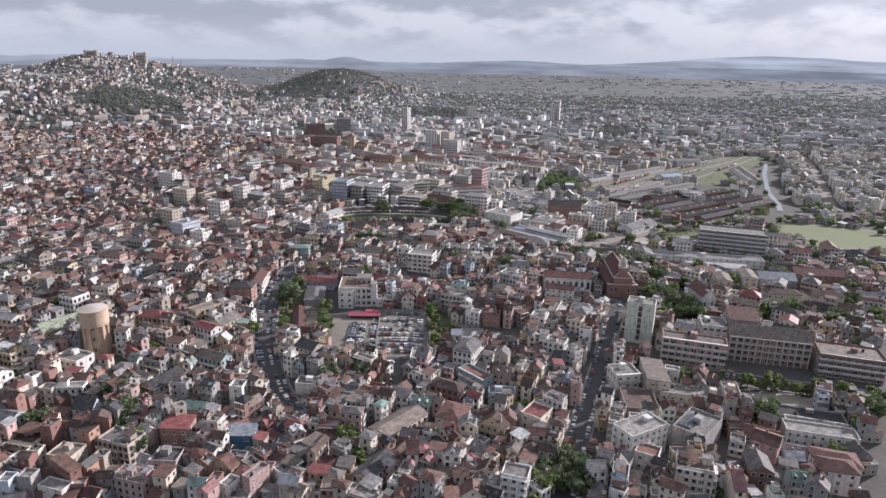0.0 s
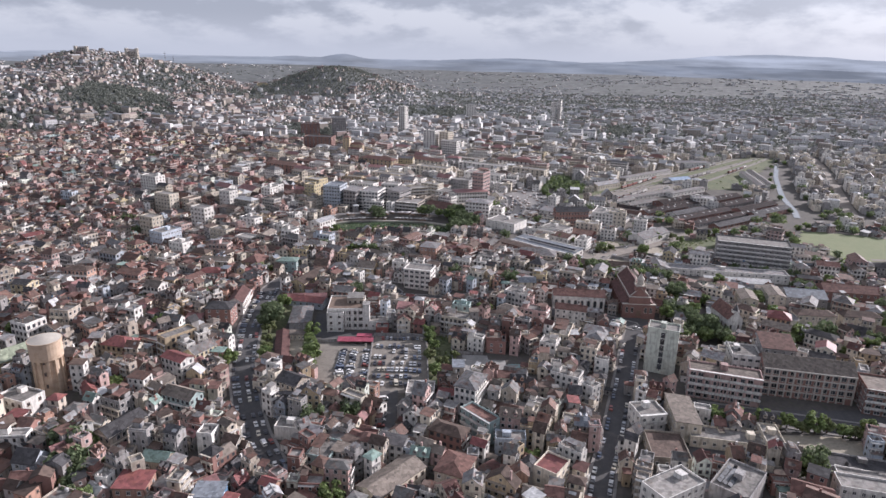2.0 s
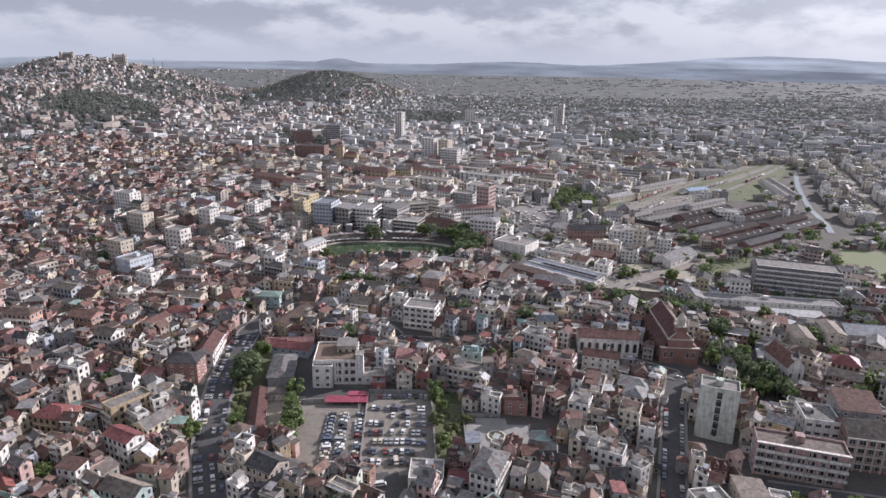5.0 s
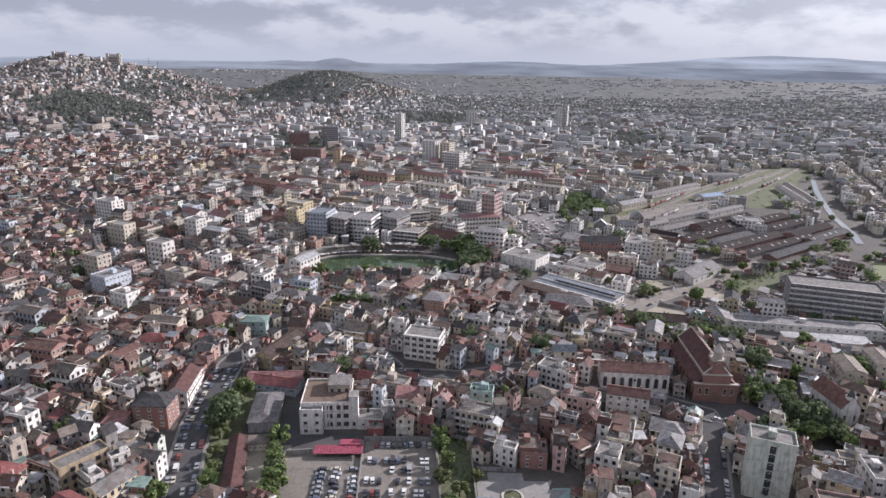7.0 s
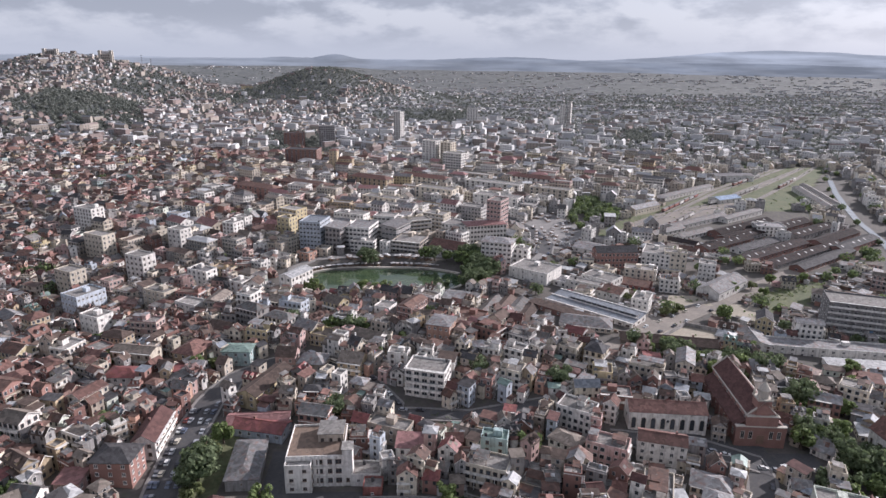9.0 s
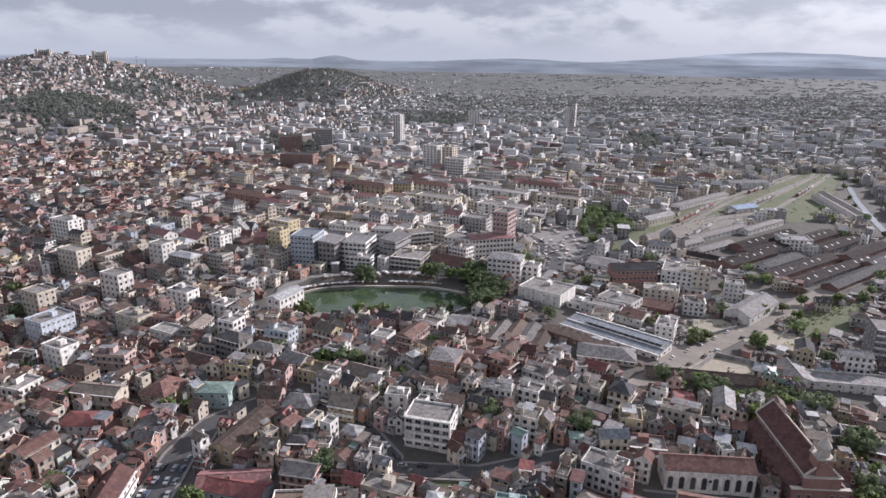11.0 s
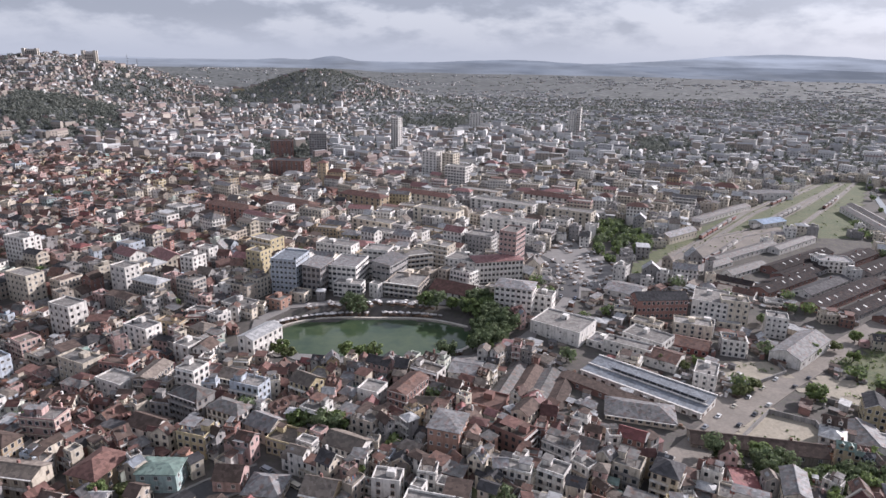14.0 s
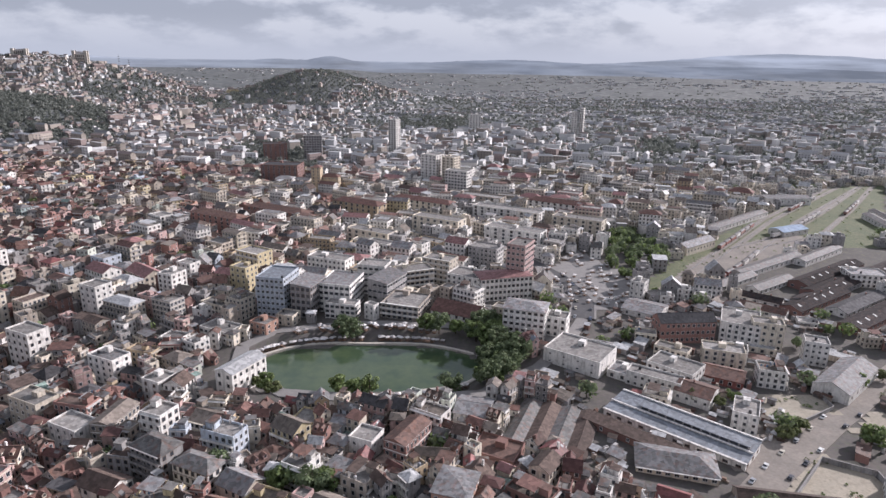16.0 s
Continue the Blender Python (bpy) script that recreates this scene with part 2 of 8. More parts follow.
ROOFS["shed"] = material("sooty_shed_roof", (0.052, 0.043, 0.043), (0.033, 0.028, 0.029), 0.95, fine=3, patch=0.3, vary=0.3, spec=0.08, stain=(0.10, 0.06, 0.045))
GLASS = material("window_glass", (0.035, 0.04, 0.05), (0.06, 0.065, 0.075), 0.18, big=0.4, vary=0.5, bump=0, spec=0.5)
FRAME_W = material("painted_window_frame", (0.62, 0.60, 0.57), (0.48, 0.46, 0.43), 0.7, vary=0.2, bump=0)
FRAME_B = material("wooden_window_frame", (0.24, 0.16, 0.11), (0.18, 0.12, 0.09), 0.7, vary=0.2, bump=0)
WOOD = material("door_wood", (0.20, 0.12, 0.08), (0.14, 0.09, 0.06), 0.7, vary=0.4)
EARTH = material("packed_earth", (0.12, 0.102, 0.092), (0.072, 0.066, 0.062), 0.95, big=0.03, fine=0.4, vary=0, bump=0.3, stain=(0.075, 0.09, 0.05))
ASPHALT = material("asphalt", (0.085, 0.083, 0.087), (0.06, 0.059, 0.062), 0.9, big=0.08, fine=1.2, vary=0, stain=(0.12, 0.11, 0.10))
DIRTROAD = material("dusty_road", (0.25, 0.215, 0.18), (0.165, 0.145, 0.125), 0.95, big=0.06, fine=0.8, vary=0, stain=(0.15, 0.13, 0.11))
LOT = material("oily_gravel", (0.235, 0.205, 0.17), (0.165, 0.147, 0.125), 0.95, big=0.1, fine=1.0, vary=0, stain=(0.09, 0.082, 0.075))
PAVING = material("paving_slabs", (0.24, 0.225, 0.21), (0.17, 0.16, 0.155), 0.9, big=0.2, fine=1.5, vary=0)
PLAZA = material("pale_concrete_paving", (0.27, 0.26, 0.245), (0.21, 0.20, 0.19), 0.9, big=0.2, fine=1.5, vary=0, patch=0.08, stain=(0.2, 0.19, 0.17))
COURT = material("faded_turquoise_paint", (0.24, 0.37, 0.36), (0.20, 0.31, 0.30), 0.85, big=0.15, fine=1.2, vary=0, stain=(0.22, 0.22, 0.2))
GRASS = material("rough_grass", (0.075, 0.10, 0.042), (0.125, 0.13, 0.058), 0.95, big=0.045, fine=0.35, vary=0, bump=0.4, patch=0.22, stain=(0.11, 0.098, 0.06))
SOOT = material("sooty_cinders", (0.10, 0.088, 0.08), (0.06, 0.055, 0.05), 0.95, big=0.06, fine=0.6, vary=0, stain=(0.16, 0.15, 0.09))
PITCH = material("playing_field_grass", (0.14, 0.17, 0.07), (0.175, 0.19, 0.085), 0.95, big=0.03, fine=0.3, vary=0)
LEAF = material("foliage", (0.13, 0.18, 0.062), (0.19, 0.24, 0.09), 0.75, soft=0.95, big=0.15, fine=1.0, vary=0.45, bump=0)
LEAF_D = material("dark_foliage", (0.105, 0.142, 0.07), (0.15, 0.185, 0.095), 0.8, soft=0.95, big=0.15, fine=1.0, vary=0.4, bump=0)
# leaves far off: distance haze put into a paler, greyer colour
LEAF_H = material("hazed_foliage", (0.135, 0.152, 0.13), (0.18, 0.192, 0.165), 0.85, big=0.02, fine=0.2, vary=0.35, bump=0)
LEAF_L = material("light_foliage", (0.11, 0.14, 0.04), (0.16, 0.18, 0.06), 0.75, big=0.15, fine=1.0, vary=0.4, bump=0)
for leaf in (LEAF, LEAF_D, LEAF_H, LEAF_L):
    nt = leaf.node_tree
    b, tr, mx = nt.nodes["Principled BSDF"], nt.nodes.new("ShaderNodeBsdfTranslucent"), nt.nodes.new("ShaderNodeMixShader")
    mx.inputs["Fac"].default_value = 0.4
    nt.links.new(b.inputs["Base Color"].links[0].from_socket, tr.inputs["Color"])
    nt.links.new(b.outputs[0], mx.inputs[1])
    nt.links.new(tr.outputs[0], mx.inputs[2])
    nt.links.new(mx.outputs[0], nt.nodes["Material Output"].inputs["Surface"])
BARK = material("bark", (0.12, 0.09, 0.065), (0.08, 0.06, 0.045), 0.95, vary=0.2)
WATER = material("pond_water", (0.042, 0.066, 0.038), (0.066, 0.09, 0.046), 0.06, big=0.03, fine=0.12, vary=0, bump=0.015, spec=0.4, soft=1.0)
# the bright sky reflection is partly put into the pale base colour
CANAL = material("canal_water", (0.16, 0.17, 0.17), (0.22, 0.23, 0.23), 0.06, big=0.05, fine=0.3, vary=0, bump=0.01, spec=0.6)
SAND = material("pale_sand", (0.345, 0.30, 0.225), (0.25, 0.22, 0.165), 0.95, big=0.08, fine=0.9, vary=0, stain=(0.19, 0.16, 0.12))
STONE = material("pale_stone", (0.50, 0.45, 0.38), (0.38, 0.34, 0.29), 0.9, vary=0.1)
TANKM = material("ochre_concrete", (0.50, 0.36, 0.24), (0.40, 0.29, 0.20), 0.88, big=0.15, vary=0.05, stain=(0.25, 0.17, 0.11))
STEEL = material("dull_steel", (0.30, 0.30, 0.31), (0.22, 0.22, 0.23), 0.5, metal=0.6, vary=0.2)
RUBBER = material("tyre_rubber", (0.02, 0.02, 0.02), (0.03, 0.03, 0.03), 0.9, vary=0)
CANVAS = material("market_canvas", (0.62, 0.60, 0.58), (0.45, 0.42, 0.40), 0.85, vary=0.45, stain=(0.25, 0.16, 0.13))


def paint_material():
    m = material("car_paint", (0.5, 0.5, 0.5), (0.5, 0.5, 0.5), 0.3, vary=0, bump=0, spec=0.5)
    nt = m.node_tree
    oi = nt.nodes.new("ShaderNodeObjectInfo")
    r = nt.nodes.new("ShaderNodeValToRGB")
    r.color_ramp.interpolation = "CONSTANT"
    e = r.color_ramp.elements
    e[0].color, e[1].position, e[1].color = (0.6, 0.6, 0.59, 1), 0.24, (0.28, 0.29, 0.31, 1)
    for p, c in ((0.52, (0.05, 0.05, 0.06, 1)), (0.76, (0.09, 0.11, 0.16, 1)), (0.88, (0.22, 0.06, 0.05, 1)), (0.92, (0.50, 0.46, 0.38, 1))):
        e.new(p).color = c
    nt.links.new(oi.outputs["Random"], r.inputs["Fac"])
    nt.links.new(r.outputs["Color"], nt.nodes["Principled BSDF"].inputs["Base Color"])
    return m


PAINT = paint_material()


def haze_glow_material(name, c, glow, k):
    """Far hills behind the place: dull, with haze painted as emission in broad uneven patches."""
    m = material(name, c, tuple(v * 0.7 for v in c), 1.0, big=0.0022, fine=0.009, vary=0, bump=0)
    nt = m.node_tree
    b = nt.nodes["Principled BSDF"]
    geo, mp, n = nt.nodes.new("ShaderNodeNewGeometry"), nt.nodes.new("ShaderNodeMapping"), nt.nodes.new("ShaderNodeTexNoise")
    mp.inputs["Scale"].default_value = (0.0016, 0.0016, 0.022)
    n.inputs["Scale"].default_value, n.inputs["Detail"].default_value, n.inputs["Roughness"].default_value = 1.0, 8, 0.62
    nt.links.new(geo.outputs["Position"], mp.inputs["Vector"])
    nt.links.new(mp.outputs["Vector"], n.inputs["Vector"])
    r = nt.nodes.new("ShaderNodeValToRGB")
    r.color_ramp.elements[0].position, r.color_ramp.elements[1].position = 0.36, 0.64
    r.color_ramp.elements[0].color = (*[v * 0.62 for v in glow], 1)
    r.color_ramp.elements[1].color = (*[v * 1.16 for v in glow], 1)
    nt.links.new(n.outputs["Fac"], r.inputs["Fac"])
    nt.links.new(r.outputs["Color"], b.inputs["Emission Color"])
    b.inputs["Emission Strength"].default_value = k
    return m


# ---------------------------------------------------------------- mesh building
class Acc:
    """Collects faces for one mesh."""

    def __init__(self):
        self.v, self.f, self.m, self.mats = [], [], [], []

    def slot(self, mat):
        if mat not in self.mats:
            self.mats.append(mat)
        return self.mats.index(mat)

    def face(self, pts, mat):
        n = len(self.v)
        self.v.extend(pts)
        self.f.append(tuple(range(n, n + len(pts))))
        self.m.append(self.slot(mat))

    def solid(self, pts, faces, mat):
        n, s = len(self.v), self.slot(mat)
        self.v.extend(pts)
        for f in faces:
            self.f.append(tuple(n + i for i in f))
            self.m.append(s)

    def box(self, x0, y0, z0, x1, y1, z1, mat, bottom=False):
        p = [(x0, y0, z0), (x1, y0, z0), (x1, y1, z0), (x0, y1, z0), (x0, y0, z1), (x1, y0, z1), (x1, y1, z1), (x0, y1, z1)]
        f = [(4, 5, 6, 7), (0, 1, 5, 4), (1, 2, 6, 5), (2, 3, 7, 6), (3, 0, 4, 7)]
        self.solid(p, f + [(3, 2, 1, 0)] if bottom else f, mat)

    def tube(self, x, y, rings, mat, n=12, cap=True):
        """Rings of (z, radius) stacked round a vertical axis."""
        base, s = len(self.v), self.slot(mat)
        for z, r in rings:
            for k in range(n):
                a = 2 * math.pi * k / n
                self.v.append((x + r * math.cos(a), y + r * math.sin(a), z))
        for i in range(len(rings) - 1):
            for k in range(n):
                j = (k + 1) % n
                self.f.append((base + i * n + k, base + i * n + j, base + (i + 1) * n + j, base + (i + 1) * n + k))
                self.m.append(s)
        if cap:
            self.f.append(tuple(base + (len(rings) - 1) * n + k for k in range(n)))
            self.m.append(s)

    def add(self, other, x=0, y=0, z=0, yaw=0.0):
        c, s, n = math.cos(yaw), math.sin(yaw), len(self.v)
        self.v.extend([(x + c * a - s * b, y + s * a + c * b, z + h) for a, b, h in other.v])
        remap = [self.slot(m) for m in other.mats]
        self.f.extend([tuple(n + i for i in f) for f in other.f])
        self.m.extend([remap[i] for i in other.m])

    def mesh(self, name):
        me = bpy.data.meshes.new(name)
        me.from_pydata(self.v, [], self.f)
        for m in self.mats:
            me.materials.append(m)
        me.polygons.foreach_set("material_index", self.m)
        return me


def thing(name, x, y, z, yaw, label, category, group="", kind=""):
    ob = new(name)
    ob.location, ob.rotation_euler = (x, y, z), (0, 0, yaw)
    return tagged(ob, label, category, group, kind)


def part(name, acc, parent, label="", kind=""):
    ob = new(name, acc if isinstance(acc, bpy.types.Mesh) else acc.mesh(name))
    ob.parent = parent
    return tagged(ob, label, kind=kind)


WINDOW_MESHES = {}


def window_mesh(w, h, frame_mat):
    """A framed window that faces -y, its centre at the origin, standing 7 cm proud."""
    key = (round(w, 1), round(h, 1), frame_mat.name)
    if key not in WINDOW_MESHES:
        a, (w, h) = Acc(), key[:2]
        t, o, i = 0.11, -0.08, -0.02
        W, H, u, v = w / 2, h / 2, w / 2 - t, h / 2 - t
        out = [(-W, o, -H), (W, o, -H), (W, o, H), (-W, o, H)]
        inn = [(-u, o, -v), (u, o, -v), (u, o, v), (-u, o, v)]
        back = [(p[0], 0.02, p[2]) for p in out]
        deep = [(p[0], i, p[2]) for p in inn]
        pts, f = out + inn + back + deep, []
        for k in range(4):
            j = (k + 1) % 4
            f += [(k, j, 4 + j, 4 + k), (8 + k, 8 + j, j, k), (4 + k, 4 + j, 12 + j, 12 + k)]
        a.solid(pts, f, frame_mat)
        a.face(deep, GLASS)
        a.box(-0.035, o, -v, 0.035, i, v, frame_mat)
        a.box(-W - 0.08, -0.16, -H - 0.09, W + 0.08, 0.02, -H, frame_mat, True)
        WINDOW_MESHES[key] = a.mesh("window")
    return WINDOW_MESHES[key]


def gable_roof(a, w, d, z, rise, mat, over=0.3, th=0.14):
    """A double-pitched roof with its ridge along x, with thickness and overhang."""
    X, Y = w / 2 + over, d / 2 + over
    drop = rise * over / (d / 2)
    for s in (1, -1):
        p = [(-X, s * Y, z - drop), (X, s * Y, z - drop), (X, 0, z + rise), (-X, 0, z + rise)]
        q = [(x, y, h + th) for x, y, h in p]
        f = [(4, 5, 6, 7), (0, 1, 5, 4), (1, 2, 6, 5), (3, 0, 4, 7), (0, 3, 2, 1)]
        if s < 0:
            f = [t[::-1] for t in f]
        a.solid(p + q, f, mat)
    a.box(-X, -0.12, z + rise + th - 0.05, X, 0.12, z + rise + th + 0.06, mat)


def hip_roof(a, w, d, z, rise, mat, over=0.5):
    X, Y = w / 2 + over, d / 2 + over
    r = max(0.3, w / 2 - d / 2 * 0.9)
    p = [(-X, -Y, z - 0.1), (X, -Y, z - 0.1), (X, Y, z - 0.1), (-X, Y, z - 0.1), (-X, -Y, z + 0.1), (X, -Y, z + 0.1), (X, Y, z + 0.1), (-X, Y, z + 0.1), (-r, 0, z + rise), (r, 0, z + rise)]
    a.solid(p, [(0, 1, 5, 4), (1, 2, 6, 5), (2, 3, 7, 6), (3, 0, 4, 7), (4, 5, 9, 8), (6, 7, 8, 9), (5, 6, 9), (7, 4, 8), (3, 2, 1, 0)], mat)


def shed_roof(a, w, d, z, rise, mat, over=0.35):
    X, Y = w / 2 + over, d / 2 + over
    p = [(-X, -Y, z), (X, -Y, z), (X, Y, z + rise), (-X, Y, z + rise)]
    q = [(x, y, h + 0.15) for x, y, h in p]
    a.solid(p + q, [(4, 5, 6, 7), (0, 1, 5, 4), (1, 2, 6, 5), (2, 3, 7, 6), (3, 0, 4, 7), (3, 2, 1, 0)], mat)


def shell(rng, w, d, h, storeys, roof, wall, roof_mat, win=(1.0, 1.3), pitch=2.7, turn=False, sink=4.0, rise=None, gaps=0.12):
    """The walls, roof and window places of one building, its base at z = 0. roof: flat, gable, hip or shed."""
    walls, top, wins, extras = Acc(), Acc(), [], []
    X, Y = w / 2, d / 2
    if roof == "flat":
        para, t = 0.7, 0.25
        walls.solid(
            [(-X, -Y, -sink), (X, -Y, -sink), (X, Y, -sink), (-X, Y, -sink), (-X, -Y, h), (X, -Y, h), (X, Y, h), (-X, Y, h),
             (-X + t, -Y + t, h), (X - t, -Y + t, h), (X - t, Y - t, h), (-X + t, Y - t, h),
             (-X + t, -Y + t, h - para), (X - t, -Y + t, h - para), (X - t, Y - t, h - para), (-X + t, Y - t, h - para)],
            [(0, 1, 5, 4), (1, 2, 6, 5), (2, 3, 7, 6), (3, 0, 4, 7), (4, 5, 9, 8), (5, 6, 10, 9), (6, 7, 11, 10), (7, 4, 8, 11),
             (8, 9, 13, 12), (9, 10, 14, 13), (10, 11, 15, 14), (11, 8, 12, 15)], wall)
        top.face([(-X + t, -Y + t, h - para + 0.004), (X - t, -Y + t, h - para + 0.004), (X - t, Y - t, h - para + 0.004), (-X + t, Y - t, h - para + 0.004)], roof_mat)
        floor_h = (h - para) / storeys
        if w > 6 and d > 5 and rng.random() < 0.7:
            bw, bd = rng.uniform(2.0, min(3.6, w * 0.5)), rng.uniform(2.0, min(3.2, d * 0.5))
            bx, by = rng.uniform(-X + bw, X - bw) * 0.8, rng.uniform(0, max(0.1, Y - bd))
            e = Acc()
            e.box(bx - bw / 2, by - bd / 2, h - para, bx + bw / 2, by + bd / 2, h - para + rng.uniform(1.6, 2.5), wall)
            extras.append(("roof_hut", e))
        if rng.random() < 0.5:
            e = Acc()
            e.tube(rng.uniform(-X + 1, X - 1), rng.uniform(-Y + 1, Y - 1), [(h - para, 0.55), (h - para + 1.2, 0.55), (h - para + 1.4, 0.2)], ROOFS["dark"], 8)
            extras.append(("water_tank", e))
    else:
        floor_h = h / storeys
        swap = turn or (d > w * 1.15)
        rw, rd = (d, w) if swap else (w, d)
        if rise is None:
            rise = rd * {"gable": rng.uniform(0.20, 0.40), "hip": rng.uniform(0.2, 0.32), "shed": rng.uniform(0.08, 0.14)}[roof]
        body = Acc()
        RX, RY = rw / 2, rd / 2
        low = [(-RX, -RY, -sink), (RX, -RY, -sink), (RX, RY, -sink), (-RX, RY, -sink)]
        if roof == "gable":
            p = low + [(-RX, -RY, h), (RX, -RY, h), (RX, RY, h), (-RX, RY, h), (-RX, 0, h + rise), (RX, 0, h + rise)]
            body.solid(p, [(0, 1, 5, 4), (2, 3, 7, 6), (1, 2, 6, 9, 5), (3, 0, 4, 8, 7)], wall)
        elif roof == "shed":
            p = low + [(-RX, -RY, h), (RX, -RY, h), (RX, RY, h + rise), (-RX, RY, h + rise)]
            body.solid(p, [(0, 1, 5, 4), (2, 3, 7, 6), (1, 2, 6, 5), (3, 0, 4, 7)], wall)
        else:
            p = low + [(-RX, -RY, h), (RX, -RY, h), (RX, RY, h), (-RX, RY, h)]
            body.solid(p, [(0, 1, 5, 4), (2, 3, 7, 6), (1, 2, 6, 5), (3, 0, 4, 7)], wall)
        lid = Acc()
        {"gable": gable_roof, "hip": hip_roof, "shed": shed_roof}[roof](lid, rw, rd, h, rise, roof_mat)
        if roof == "gable" and rng.random() < 0.35:
            cx = rng.uniform(-RX * 0.6, RX * 0.6)
            e, e2 = Acc(), Acc()
            e.box(cx - 0.35, RY * 0.2 - 0.35, h + rise * 0.4, cx + 0.35, RY * 0.2 + 0.35, h + rise + 0.8, WALLS["brick"])
            e2.add(e, yaw=math.pi / 2 if swap else 0.0)
            extras.append(("chimney", e2))
        yaw = math.pi / 2 if swap else 0.0
        walls.add(body, yaw=yaw)
        top.add(lid, yaw=yaw)
    ww, wh = win
    for k, (length, cx, cy, rot) in enumerate(((w, 0, -Y, 0.0), (d, X, 0, math.pi / 2), (d, -X, 0, -math.pi / 2), (w, 0, Y, math.pi))):
        n = max(1, int((length - 0.6) / pitch))
        for s in range(storeys):
            for i in range(n):
                u = (i + 0.5) / n * length - length / 2
                if rng.random() < gaps:
                    continue
                zc = s * floor_h + floor_h * 0.55
                wins.append((k, cx + u * math.cos(rot), cy + u * math.sin(rot), zc, rot, ww, min(wh, floor_h * 0.62)))
    return walls, top, wins, extras


def flat_windows(acc, wins, frame_mat, sides=(0, 1, 2, 3)):
    """Frames and panes as shallow slabs, for buildings that stand far off."""
    for k, x, y, z, rot, w, h in wins:
        if k not in sides:
            continue
        c, s = math.cos(rot), math.sin(rot)
        for mat, g, e in ((frame_mat, 0.12, 0.03), (GLASS, 0.0, 0.06)):
            W, H = w / 2 + g, h / 2 + g
            ox, oy = x + s * e, y - c * e
            acc.face([(ox - c * W, oy - s * W, z - H), (ox + c * W, oy + s * W, z - H), (ox + c * W, oy + s * W, z + H), (ox - c * W, oy - s * W, z + H)], mat)


# ---------------------------------------------------------------- the lie of the land
def bell(x, y, cx, cy, sx, sy):
    return math.exp(-0.5 * (((x - cx) / sx) ** 2 + ((y - cy) / sy) ** 2))


def bluff(x, y, cx, cy, sx, sy, k=2.0):
    """A hill with a broad top and steeper flanks."""
    return math.exp(-0.5 * (((x - cx) / sx) ** 2 + ((y - cy) / sy) ** 2) ** k)


LAKE = (-21.0, 523.5, 50.0, 23.5)


def in_lake(x, y, grow=0.0):
    cx, cy, a, b = LAKE
    return abs((x - cx) / (a + grow)) ** 2.4 + abs((y - cy) / (b + grow)) ** 2.4 < 1


def land(x, y):
    """The height of the ground."""
    z = -4 + 9.5 * bell(x, y, 15, 405, 115, 50) + 3 * bell(x, y, -15, 295, 40, 22) + 14 * bell(x, y, -185, 300, 65, 80)
    z += -6 * bell(x, y, -185, 495, 50, 60) + 5 * bell(x, y, -20, 525, 80, 60) + 5 * bell(x, y, -50, 650, 200, 120)
    z += 14 * min(1, max(0, (-x - 150) / 300)) * min(1, max(0, (y - 520) / 250))
    z += 70 * bluff(x, y, -800, 1930, 190, 250, 1.7) + 46 * bell(x, y, -1250, 1900, 260, 260) + 27 * bell(x, y, -965, 1920, 120, 190)
    z += 50 * bluff(x, y, -760, 1340, 180, 210, 1.5) + 34 * bell(x, y, -1180, 1250, 330, 330)
    z += 77 * bluff(x, y, -262, 2020, 122, 190, 1.05) + 26 * bell(x, y, -80, 2120, 120, 180)
    if y > 900:
        z += 5 * noise.noise((x * 0.003, y * 0.003, 0.5)) * min(1, (y - 900) / 300)
    z += 0.035 * max(0.0, math.hypot(x, y - 135) - 2600)
    if in_lake(x, y, 6):
        z = -2.5 if in_lake(x, y, -2) else min(z, 0.4)
    return z


def graded(lo, hi, a, b, step, grow, most):
    """Grid lines, closely spaced from a to b and wider and wider beyond."""
    mid = list(np.arange(a, b + 0.1, step))
    left, right, s = [a], [b], step
    while left[-1] > lo:
        s = min(s * grow, most)
        left.append(left[-1] - s)
    s = step
    while right[-1] < hi:
        s = min(s * grow, most)
        right.append(right[-1] + s)
    return left[:0:-1] + mid + right[1:]


